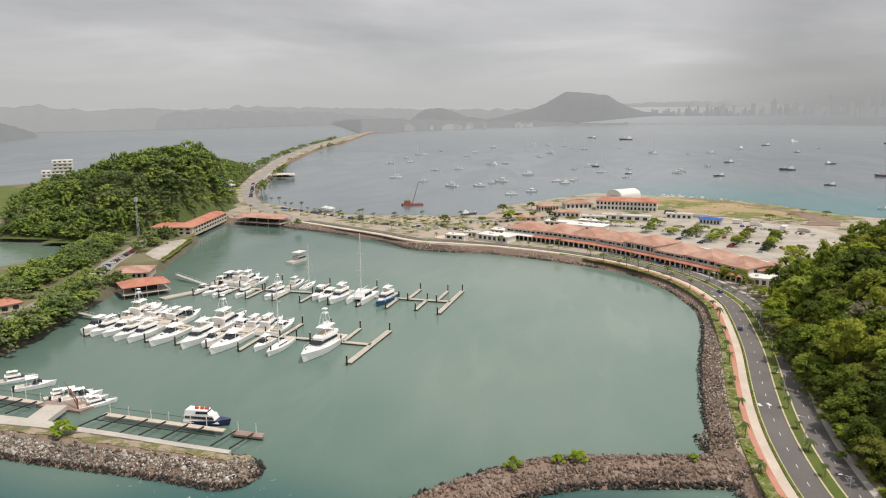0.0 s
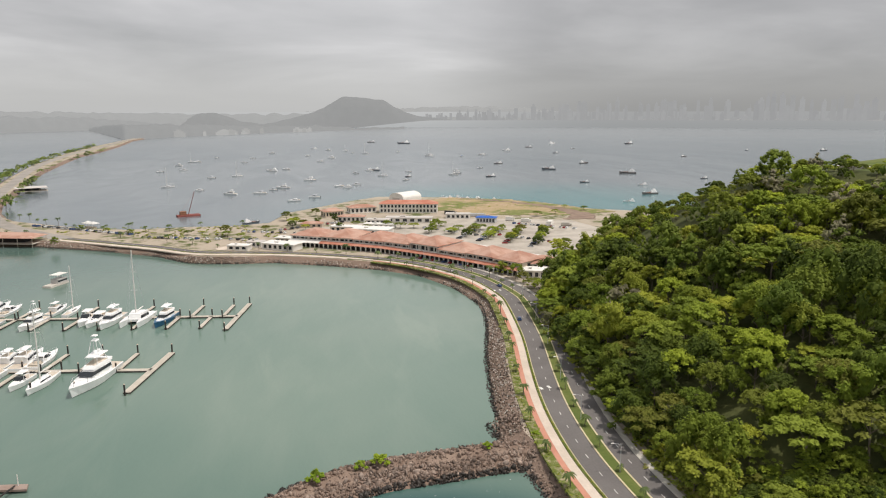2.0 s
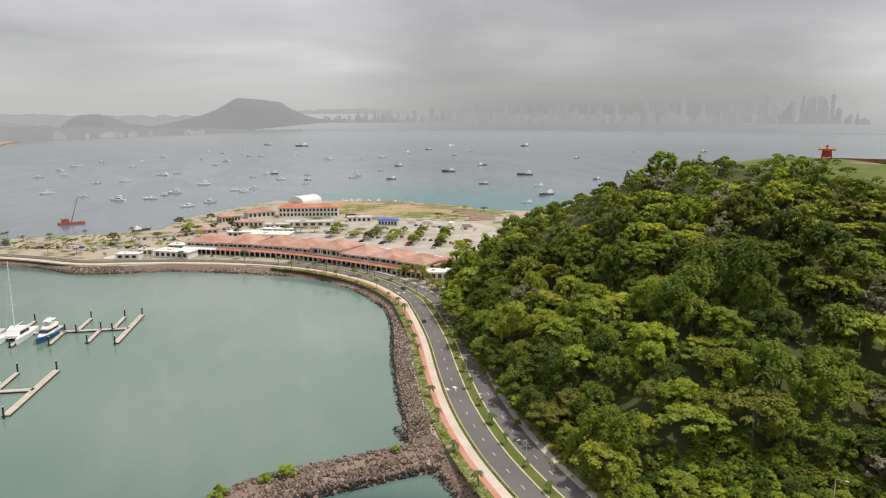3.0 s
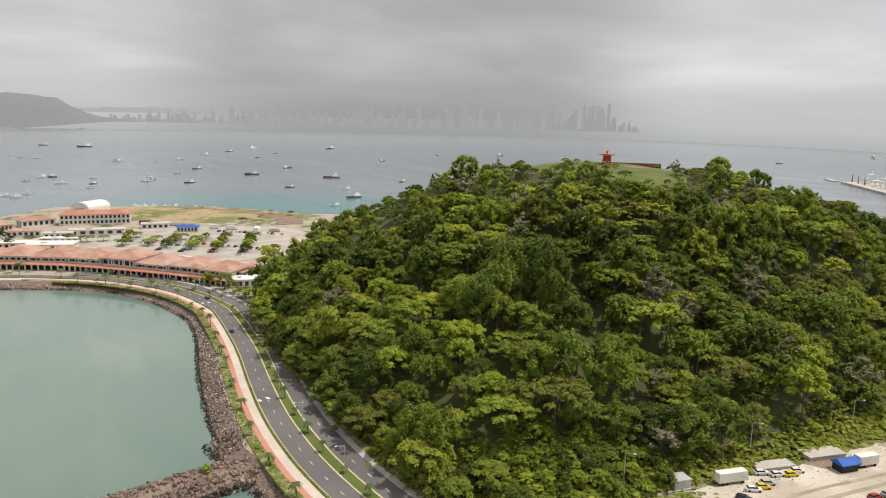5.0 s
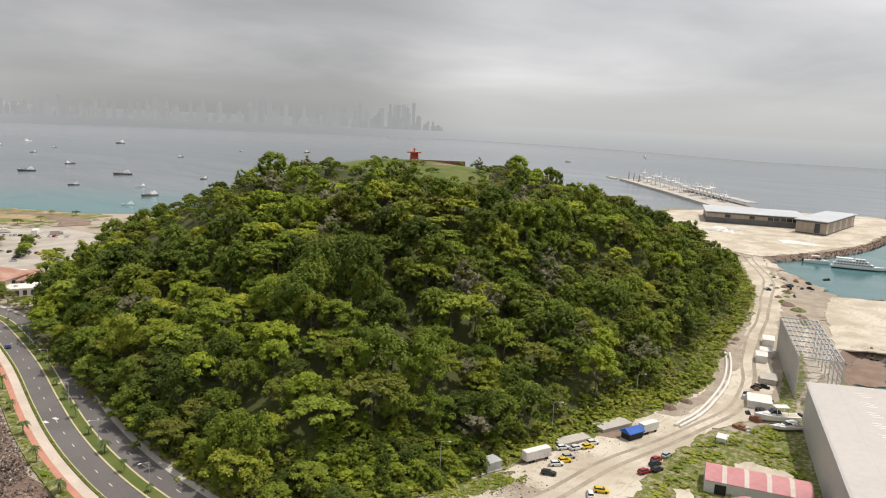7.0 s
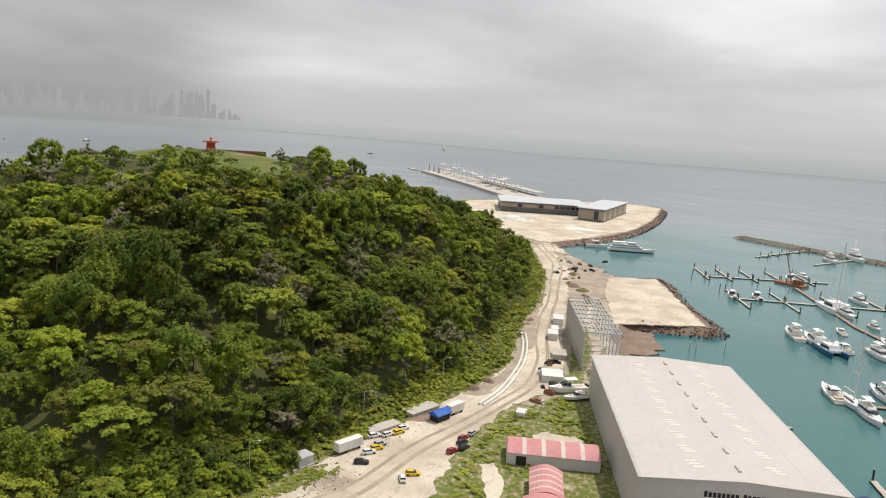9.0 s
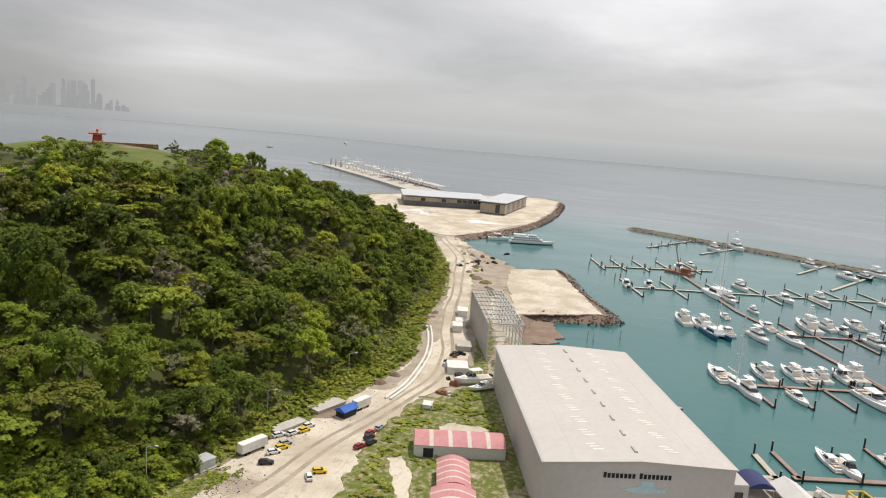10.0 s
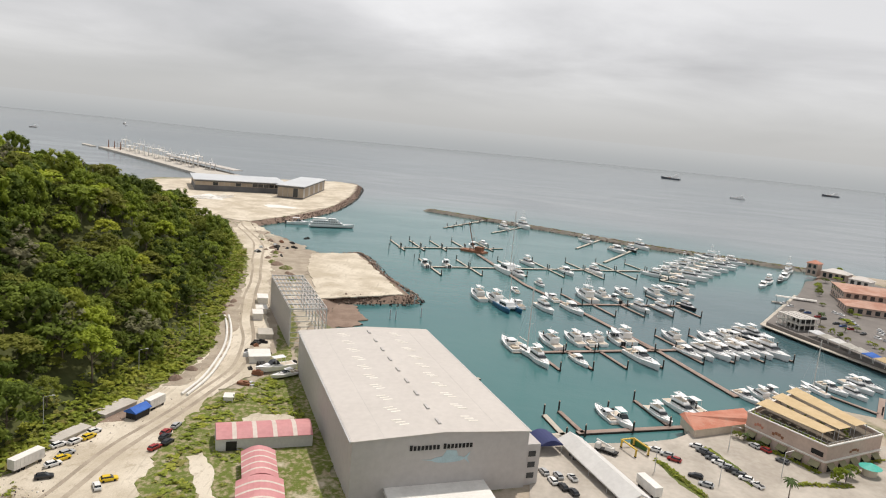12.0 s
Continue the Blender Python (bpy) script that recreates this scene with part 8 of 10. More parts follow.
terminal((797, 306), (838, 214), 70, 12, "long grey terminal wing with half-glazed front", 0.5, 16, 10)
terminal((801, 213), (801, 184), 122, 14, "brown clad terminal head with flat pale roof", 0.1, 5, 9)
for k in range(4):  # white steel trusses waiting on the ground
    s = Shape()
    for y in (-1.2, 1.2):
        s.tube((-16, y, 0.3), (16, y, 0.3), 0.25, n=4)
    s.tube((-16, 0, 2.4), (16, 0, 2.4), 0.25, n=4)
    for i in range(8):
        for y in (-1.2, 1.2):
            s.tube((-16 + 4 * i, y, 0.3), (-14 + 4 * i, 0, 2.4), 0.14, n=4)
            s.tube((-14 + 4 * i, 0, 2.4), (-12 + 4 * i, y, 0.3), 0.14, n=4)
    tagged(part("steel_truss", s, WHITE, None, "white steel truss lying on the earthworks", m=pose(732 + 6 * k, 276 - 7 * k, 3.95, 0, 0, -12)), category="truss", group="trusses on the earthworks")
s = Shape()
ribbon(s, [Vector(p) for p in ((985, 364), (1021, 397), (1145, 508), (1297, 652), (1350, 702))], 0, 58, -2, 3.2)
structure("pier", s, CONCRETE, "long concrete cruise ship pier under construction")
s = Shape()
for k in range(9):
    u = k / 8
    s.tube((1056 + 150 * u, 352 + 146 * u, 3), (1056 + 150 * u, 352 + 146 * u, 8.0), 0.5, n=6)
ribbon(s, [Vector((1040, 336)), Vector((1100, 396)), Vector((1216, 508))], -7, 9, 8.0, 9.2)
tagged(part("pier_canopy", s, GREYROOF, None, "long grey passenger canopy on the pier"), category="canopy")
s = Shape()
s.box(-28, -6, -1.5, 28, 6, 1.8, taper=0.6)
tagged(part("pontoon_barge", s, CONCRETE, None, "pale flat barge lying beyond the pier head", m=pose(1392, 742, 0, 0, 0, 44)), category="barge")
rnd = random.Random(51)
for k in range(17):
    u = 0.02 + 0.94 * k / 16
    x, y = 1062 + 300 * u, 392 + 282 * u + (12 if k % 2 else -4)
    t = empty("steel_portal", Matrix.Translation((x + 6, y - 6, 3.2)) @ pose(0, 0, 0, 0, 0, 44), "white steel frame standing on the pier", "steel frame", "pier frames")
    hgt = rnd.uniform(8, 17)
    for px in (-9, 9):
        for py in (-3.6, 3.6):
            s = Shape()
            s.tube((px, py, 0), (px, py, hgt), 0.45, n=6)
            part("leg", s, WHITE, t)
    s = Shape()
    s.box(-12, -4.2, hgt, 12, 4.2, hgt + 0.5)
    part("deck", s, WHITE if k % 3 else STEEL, t)
    s = Shape()
    s.tube((-9, 0, hgt), (-2, 0, hgt + rnd.uniform(5, 10)), 0.5, 0.3)
    s.tube((9, 0, hgt), (2, 0, hgt + rnd.uniform(3, 8)), 0.5, 0.3)
    part("brace", s, WHITE, t)
for k in range(3):
    s = Shape()
    s.tube((1310 + 22 * k, 640 + 22 * k, 3), (1310 + 22 * k, 640 + 22 * k, 17), 1.1, 0.6)
    tagged(part("crane_mast", s, RUST, None, "rusty brown crane mast standing on the pier"), category="crane")
for i, (x, y, w, h) in enumerate(((690, 210, 14, 2.4), (720, 190, 26, 1.6), (760, 185, 20, 1.4), (700, 240, 30, 3.5), (740, 270, 24, 4.0), (930, 158, 8, 2.2), (640, 200, 10, 1.5))):
    s = Shape()
    for j in range(9):
        a = math.tau * j / 9
        r_ = w * (0.5 + 0.14 * math.sin(5 * i + 2.3 * j))
        s.v.append((x + r_ * math.cos(a), y + r_ * 1.7 * math.sin(a), 3.5))
    s.v.append((x + w * 0.1, y, 3.9 + h))
    for j in range(9):
        s.f.append((j, (j + 1) % 9, 9))
        s.s.append(0)
    tagged(part("earth_mound", s, WHITE if i % 3 == 1 else SAND, None, "pale heap of spoil on the earthworks", smooth=True), category="spoil heap", group="earthworks")

# ---- restaurants round the marina ----
A, B, C, D = Vector((235, -100)), Vector((211, -115.5)), Vector((226, -141)), Vector((262, -129))
t = empty("restaurant_house", Matrix(), "peach two-storey restaurant with awnings and a roof terrace", "restaurant")
quad = [tuple(p) for p in (A, B, C, D)]
s = Shape()
s.prism(quad, 2.8, 11.4)
part("wall", s, PEACH, t)
for a, b in ((A, B), (B, C), (C, D), (D, A)):
    d = (b - a).normalized()
    n = Vector((d.y, -d.x))
    if (a + n - (A + C) / 2).length < (a - n - (A + C) / 2).length:
        n = -n
    for nm, z0, z1, k, mat in (("parapet", 11.4, 12.5, 0.15, PEACH), ("cornice", 7.2, 7.7, 0.4, WHITE), ("cornice", 12.5, 12.8, 0.35, WHITE)):
        s = Shape()
        s.prism([tuple(a + n * k), tuple(a - n * 0.3), tuple(b - n * 0.3), tuple(b + n * k)], z0, z1)
        part(nm, s, mat, t)
    L = (b - a).length
    cnt = max(3, int(L / 5.2))
    for i in range(cnt):
        p = a + d * L * (i + 0.5) / cnt
        s = Shape()
        q = [p + d * 1.7, p - d * 1.7]
        s.add([(q[0].x, q[0].y, 6.6), (q[1].x, q[1].y, 6.6), (q[1].x + n.x * 1.6, q[1].y + n.y * 1.6, 5.3), (q[0].x + n.x * 1.6, q[0].y + n.y * 1.6, 5.3), (q[0].x, q[0].y, 6.45), (q[1].x, q[1].y, 6.45), (q[1].x + n.x * 1.6, q[1].y + n.y * 1.6, 5.15), (q[0].x + n.x * 1.6, q[0].y + n.y * 1.6, 5.15)], [(0, 1, 2, 3), (7, 6, 5, 4), (0, 3, 7, 4), (1, 5, 6, 2), (2, 6, 7, 3)])
        part("awning", s, stained("olive_awning", (0.22, 0.21, 0.12), (0.32, 0.30, 0.19), 0.8) if i == 0 and a is A else bpy.data.materials["olive_awning"], t)
        s = Shape()
        s.prism([tuple(p + d * 1.3 + n * 0.08), tuple(p - d * 1.3 + n * 0.08), tuple(p - d * 1.3 - n * 0.3), tuple(p + d * 1.3 - n * 0.3)], 3.4, 6.2)
        part("window", s, TINTED, t)
s = Shape()
s.prism([tuple(p.lerp((A + C) / 2, 0.03)) for p in (A, B, C, D)], 11.4, 11.5)
part("terrace", s, stained("dark_terrace_boards", (0.10, 0.085, 0.065), (0.17, 0.14, 0.105), 0.8, 0.3, 1.5), t, "dark brown roof terrace floor")
# three long tan sails over the terrace
e1, e2 = (B - A), (D - A)
for k in range(3):
    u0, u1 = 0.10 + 0.30 * k, 0.32 + 0.30 * k
    p = [A + e1 * 0.02 + e2 * u0, A + e1 * 0.02 + e2 * u1, A + e1 * 0.86 + (C - B) * u1 * 0.98, A + e1 * 0.86 + (C - B) * u0 * 0.98]
    s = Shape()
    s.add([(q.x, q.y, 15.0 + dz) for dz in (0.0, 0.12) for q in p], [(3, 2, 1, 0), (4, 5, 6, 7), (0, 1, 5, 4), (1, 2, 6, 5), (2, 3, 7, 6), (3, 0, 4, 7)])
    sail = part("sun_sail", s, TAN, t, "tan canvas sun sail")
    for q in p:
        s = Shape()
        s.tube((q.x, q.y, 11.4), (q.x, q.y, 15.0), 0.1, n=5)
        part("sail_post", s, STEEL, sail)
for a, b, u, w_, z0, z1, mat, lab in ((A, B, 0.17, 3.4, 9.0, 10.4, TILE_RED, "faded red wall sign bar"), (A, B, 0.42, 4.2, 8.6, 10.2, RUST, "brown painted wall sign bar"), (A, B, 0.9, 4.0, 8.6, 10.2, BLACK, "black sign panel"), (B, C, 0.5, 5.0, 8.6, 9.8, RUST, "brown painted wall sign bar")):
    d = (b - a).normalized()
    n = Vector((d.y, -d.x))
    if (a + n - (A + C) / 2).length < (a - n - (A + C) / 2).length:
        n = -n
    p = a.lerp(b, u) + n * 0.02
    s = Shape()
    for k in range(4 if mat is not BLACK else 1):
        f0, f1 = (k * 0.26 - 0.5, k * 0.26 - 0.28) if mat is not BLACK else (-0.5, 0.5)
        q0, q1 = p + d * w_ * f0, p + d * w_ * f1
        lift = 0.5 * math.sin(k * 1.1)
        s.prism([tuple(q0), tuple(q1), tuple(q1 + n * 0.1), tuple(q0 + n * 0.1)], z0 + lift, z0 + lift + (z1 - z0) * 0.6 if mat is not BLACK else z1)
    part("wall_sign", s, mat, t, lab)
for k in range(14):  # tables on the terrace
    p = A.lerp(B, 0.14 + 0.12 * (k % 7)) + (C - B) * (0.22 if k < 7 else 0.45)
    s = Shape()
    s.tube((p.x, p.y, 12.2), (p.x, p.y, 12.28), 0.7, n=10)
    s.tube((p.x, p.y, 11.5), (p.x, p.y, 12.2), 0.08, n=5)
    part("table", s, CREAM, t)
for a, b in ((A, B), (B, C)):
    d = (b - a).normalized()
    L = (b - a).length
    s = Shape()
    for i in range(int(L / 2)):
        p = a + d * (2 * i + 0.5)
        s.tube((p.x, p.y, 12.8), (p.x, p.y, 13.7), 0.05, n=4)
    s.tube((a.x, a.y, 13.7), (b.x, b.y, 13.7), 0.05, n=4)
    part("railing", s, STEEL, t)
for k in range(26):  # planters on the terrace
    p = A.lerp(B, 0.05 + 0.07 * (k % 13)) + (C - B) * (0.05 if k < 13 else 0.62) * rnd.uniform(0.8, 1.2)
    part("planter", crown_shape(rnd, 1.3, 1.1, 3, 70, 0.42).mesh("planter", LEAF), (), t, "green planted tub", m=Matrix.Translation((p.x, p.y, 11.9)))
s = Shape()
s.tube((213, -131, 6.4), (213, -131, 7.6), 3.4, 0.6, 12)
part("porch_roof", s, paint("turquoise_canopy", (0.05, 0.42, 0.34), 0.6), t, "turquoise round porch roof")
s = Shape()
s.tube((213, -131, 2.8), (213, -131, 6.4), 2.2, 2.2, 10)
part("porch", s, CREAM, t)
t = empty("bar_pavilion", Matrix(), "open quayside bar with red tile roof", "restaurant")
q = [(229, -81), (242, -80), (254, -106), (240, -103)]
s = Shape()
s.prism(q, 2.8, 6.6)
part("wall", s, CREAM, t)
s = Shape()
c = (241, -92)
lo = [(x + (x - c[0]) * 0.06, y + (y - c[1]) * 0.06, 6.6) for x, y in q]
hi = [(c[0] + (x - c[0]) * 0.2, c[1] + (y - c[1]) * 0.96, 7.9) for x, y in q]
s.add(lo + hi, [(3, 2, 1, 0), (4, 5, 6, 7), (0, 1, 5, 4), (1, 2, 6, 5), (2, 3, 7, 6), (3, 0, 4, 7)])
part("roof", s, TILE_RED, t)
t = empty("quay_pavilion", Matrix.Translation((411, -186, 3.75)) @ pose(0, 0, 0, 0, 0, 199), "open white two-storey restaurant frame on the quay", "restaurant")
for i in range(6):
    for j in range(4):
        s = Shape()
        s.box(3.2 * i - 0.15, 4.0 * j - 0.15, -0.3, 3.2 * i + 0.15, 4.0 * j + 0.15, 7.0)
        part("column", s, WHITE, t)
s = Shape()
s.box(-0.8, -0.8, 3.4, 16.8, 12.8, 3.7)
part("upper_floor", s, CONCRETE, t)
for i in range(9):
    s = Shape()
    s.box(-0.8 + 2.1 * i, -0.8, 7.0, -0.4 + 2.1 * i, 12.8, 7.3)
    part("roof_beam", s, WHITE, t)
for i in range(4):
    s = Shape()
    s.box(-0.8, -0.8 + 3.5 * i, 7.3, 16.8, 1.9 + 3.5 * i, 7.4)
    part("roof_sheet", s, GREYROOF, t)
for z in (0.0, 3.7):
    for x0, y0, x1, y1 in ((-0.8, -0.8, 16.8, -0.8), (-0.8, -0.8, -0.8, 12.8), (16.8, -0.8, 16.8, 12.8)):
        s = Shape()
        n = int(max(abs(x1 - x0), abs(y1 - y0)) / 1.3)
        for i in range(n + 1):
            px, py = x0 + (x1 - x0) * i / n, y0 + (y1 - y0) * i / n
            s.tube((px, py, z), (px, py, z + 1.05), 0.05, n=4)
        for h in (0.5, 1.05):
            s.tube((x0, y0, z + h), (x1, y1, z + h), 0.05, n=4)
        part("railing", s, WHITE, t)
# shade of both floors, painted as two near-black blocks
s = Shape()
s.box(3, 4, 0, 15, 12, 3.3)
s.box(5, 5, 3.75, 14.5, 12, 6.9)
part("kitchen", s, DARK, t, "dark shaded interior rooms")
t = empty("jetty_roof", Matrix.Translation((490, -218, 0.8)) @ pose(0, 0, 0, 0, 0, -103), "long white covered jetty", "jetty")
s = Shape()
s.box(0, -2.2, 4.0, 26, 2.2, 4.3)
s.box(0, -1.2, 4.3, 26, 1.2, 4.7)
part("roof", s, WHITE, t)
for i in range(5):
    s = Shape()
    s.tube((1 + 6 * i, 0, -2.5), (1 + 6 * i, 0, 4.0), 0.18)
    part("post", s, STEEL, t)
s = Shape()
s.box(-2, -1.6, -0.4, 28, 1.6, 0.0)
part("deck", s, DOCKWOOD, t)
rnd = random.Random(87)
for x, y, sz in ((510, -258, 0.45), (520, -262, 0.5), (538, -270, 0.5), (550, -276, 0.45), (568, -290, 0.5), (475, -243, 0.3), (406, -209, 0.32), (398, -211, 0.3), (391, -212, 0.34), (381, -211, 0.3), (381, -223, 0.28), (374, -222, 0.3), (366, -221, 0.3), (409, -231, 0.35), (427, -234, 0.4), (419, -233, 0.3), (455, -251, 0.4), (448, -252, 0.35), (580, -306, 0.5), (560, -300, 0.4), (640, -318, 0.4), (625, -330, 0.5)):
    plant("tree", TREES[rnd.randrange(7)], x, y, 3.2, rnd.uniform(0, 360), sz, "small green tree planted on the quay", "quay trees", tall=1.1)
for x, y, c, turn in ((454, -241, "white", 200), (450, -243, "white", 200), (437, -237, "grey", 215), (431, -240, "silver", 215), (428, -237, "black", 215), (424, -238, "silver", 215), (415, -248, "white", 190), (410, -246, "silver", 190), (406, -243, "white", 190), (402, -250, "grey", 190), (447, -229, "black", 120), (396, -236, "white", 200), (390, -238, "silver", 200)):
    car(c, x, y, 3.82, turn, far=True)
for k in range(7):
    x, y = 385 - 7.4 * k, -196.5 - 1.9 * k
    t = empty("awning_tent", pose(x, y, 3.7, 0, 0, 15), "open dining tent on the quay", "tent", "quay tents")
    s = Shape()
    fit_roof(s, -3.6, -3, 3.6, 3, 3.0, 1.6, 0.2)
    part("canopy", s, (STEEL, TENT, CANVAS, TENT, TENT, BLUETARP, TAN)[k], t)
    for px in (-3.4, 3.4):
        for py in (-2.8, 2.8):
            s = Shape()
            s.tube((px, py, 0), (px, py, 3.0), 0.1, n=5)
            part("post", s, WHITE, t)
for x, y, turn, w, d, h, label in ((460, -251, 255, 62, 24, 4.6, "low peach waterfront wing with clay tile roof"), (488, -263, 255, 70, 38, 8.8, "two-storey peach waterfront block with clay tile roof"), (610, -294, 222, 9, 9, 9.5, "small peach gate tower with tile roof"), (598, -301, 222, 20, 12, 5.5, "low grey-roofed peach house by the breakwater"), (575, -312, 222, 16, 10, 4.6, "low grey-roofed white house by the breakwater")):
    block("waterfront_block", Matrix.Translation((x, y, 3.7)) @ pose(0, 0, 0, 0, 0, turn), w, d, h, WHITE if "white" in label else PEACH, TILE_RED if "tower" in label else GREYROOF if "breakwater" in label else TILE, label, 2.8, floors=1 if h < 6 else 2, wins=max(2, int(w / 5)))

# marquee, canopy and hoist by the car park
t = empty("marquee", Matrix(), "long white marquee roof along the yard", "tent")
s = Shape()
p0, p1 = Vector((213, -36)), Vector((176, -50))
d = (p1 - p0).normalized()
n = Vector((-d.y, d.x))
rows = [[(p.x + n.x * k, p.y + n.y * k, z) for k, z in ((-4.5, 6.0), (0, 8.4), (4.5, 6.0), (4.5, 5.6), (0, 8.0), (-4.5, 5.6))] for p in (p0, p1)]
s.loft(rows)
part("roof", s, CANVAS, t)
for i in range(5):
    for k in (-4.2, 4.2):
        p = p0.lerp(p1, i / 4) + n * k
        s = Shape()
        s.tube((p.x, p.y, 3.6), (p.x, p.y, 5.8), 0.12, n=5)
        part("post", s, STEEL, t)
t = empty("canopy", pose(209, -28, 3.7, 0, 0, 20), "dark blue canvas canopy over parked boats", "canopy")
s = Shape()
rows = [[(x, -4 + 8 * j / 8, 3.0 + 1.6 * math.sin(math.pi * j / 8)) for j in range(9)] + [(x, 4, 2.9), (x, -4, 2.9)] for x in (-4.5, 4.5)]
s.loft(rows)
part("cover", s, paint("navy_canvas", (0.03, 0.04, 0.13), 0.8), t)
for px in (-4, 4):
    for py in (-3.7, 3.7):
        s = Shape()
        s.tube((px, py, 0), (px, py, 3.1), 0.1, n=5)
        part("post", s, STEEL, t)
t = empty("boat_hoist", Matrix.LocRotScale((213, -57, 3.7), Euler((0, 0, radians(25))), (0.8, 0.7, 0.5)), "yellow travelling boat hoist on the quay", "boat hoist")
YEL = paint("hoist_yellow", (0.62, 0.42, 0.06), 0.5)
for py in (-3.5, 3.5):
    s = Shape()
    s.box(-5, py - 0.35, 5.0, 5, py + 0.35, 5.7)
    part("beam", s, YEL, t)
    for px in (-4.5, 4.5):
        s = Shape()
        s.box(px - 0.3, py - 0.3, 0.8, px + 0.3, py + 0.3, 5.0)
        leg = part("leg", s, YEL, t)
        s = Shape()
        s.tube((px, py - 0.25, 0.5), (px, py + 0.25, 0.5), 0.55, n=10)
        part("wheel", s, TYRE, leg)
s = Shape()
s.box(4.4, -3.5, 5.1, 5.0, 3.5, 5.7)
part("crossbeam", s, YEL, t)

# ---- low island: restaurants, houses, tower ----
open_house("dock_house", Matrix.Translation((-212, 344, 2.6)) @ pose(0, 0, 0, 0, 0, 41), 23, 15, 3.6, TILE_RED, "open dockside restaurant with bright red roof", 2.6)
block("dock_house", Matrix.Translation((-236, 374, 3.1)) @ pose(0, 0, 0, 0, 0, 16), 19, 19, 3.4, CREAM, TILE, "long low house with clay tile roof", 2.4)
block("dock_house", Matrix.Translation((-262, 286, 3.1)) @ pose(0, 0, 0, 0, 0, 56), 30, 10, 3.6, CREAM, TILE_RED, "low roadside house with orange tile roof", 2.2)
block("hotel_wing", Matrix.Translation((-290, 514, 3.1)) @ pose(0, 0, 0, 0, 0, 5), 32, 14, 6.0, CREAM, TILE_RED, "two-storey hotel wing with orange tile roof", 2.6, floors=2)
block("hotel_wing", Matrix.Translation((-258, 522, 3.1)) @ pose(0, 0, 0, 0, 0, 95), 74, 14, 6.0, CREAM, TILE_RED, "long two-storey waterside wing with orange roof", 2.6, floors=2, wins=12)
open_house("bridge_house", Matrix.Translation((-254, 588, 3.1)) @ pose(0, 0, 0, 0, 0, -14), 46, 18, 4.0, TILE, "open waterside restaurant with clay tile roof", 3.0)
open_house("pier_house", Matrix.Translation((-360, 962, 3.1)) @ pose(0, 0, 0, 0, 0, 24), 34, 24, 3.6, GREYROOF, "small pier house on the causeway", 1.6)
for k, (x, y) in enumerate(((-318, 712), (-308, 694))):
    block("cottage", Matrix.Translation((x, y, perico_height(x, y) - 1)) @ pose(0, 0, 0, 0, 0, 30), 10, 6, 4, WHITE, WHITE, "white house among hillside trees", 2.0)
t = empty("apartment_tower", Matrix.Translation((-567, 775, 3)) @ pose(0, 0, 0, 0, 0, 32), "white stepped apartment tower with balconies", "apartment building")
for k in range(9):
    s = Shape()
    x0, x1 = (0, 34) if k < 6 else (12, 34)
    s.box(x0, 0, 4.0 * k, x1, 14, 4.0 * k + 4.0)
    part("wall", s, WHITE, t)
    s = Shape()
    s.box(x0 + 1, -1.2, 4.0 * k + 0.1, x1 - 1, 0, 4.0 * k + 1.1)
    part("balcony", s, WHITE, t)
    side_windows(t, (x0 + 0.5, 0), (x1 - 0.5, 0), 4.0 * k + 1.5, 4.0 * k + 3.0, 7 if k < 6 else 4, 0.5, TINTED)
flat("ground_lawn", [(-500, 640), (-480, 610), (-620, 640), (-700, 760), (-640, 820), (-570, 760)], 3.4, GRASS, "wide green lawn on the low island", 0.3)
flat("ground_dock_lawn", [(-236, 426), (-250, 496), (-257, 499), (-264, 486), (-256, 443)], 3.35, LOT, "grey dusty yard beside the bay", 0.3, 0.8)
flat("ground_dock_verge", [(-232, 424), (-248, 497), (-251, 497), (-240, 445), (-236, 424)], 3.4, GRASS, "grass edge along the bay", 0.3, 0.8)
t = empty("radio_mast", Matrix.Translation((-292, 500, 3)), "grey lattice radio mast among trees", "mast")
s = Shape()
for a in range(3):
    c, sn = math.cos(a * 2.09), math.sin(a * 2.09)
    s.tube((1.0 * c, 1.0 * sn, 0), (0.4 * c, 0.4 * sn, 31), 0.13, 0.09, 5)
for k in range(14):
    z = 2.1 * k
    for a in range(3):
        c, sn, c2, s2 = math.cos(a * 2.09), math.sin(a * 2.09), math.cos(a * 2.09 + 2.09), math.sin(a * 2.09 + 2.09)
        s.tube((0.8 * c, 0.8 * sn, z), (0.75 * c2, 0.75 * s2, z + 2.1), 0.06, n=4)
part("lattice", s, STEEL, t)
s = Shape()
s.box(-1.0, -1.0, 28, 1.0, 1.0, 31)
part("antenna_panel", s, STEEL, t)

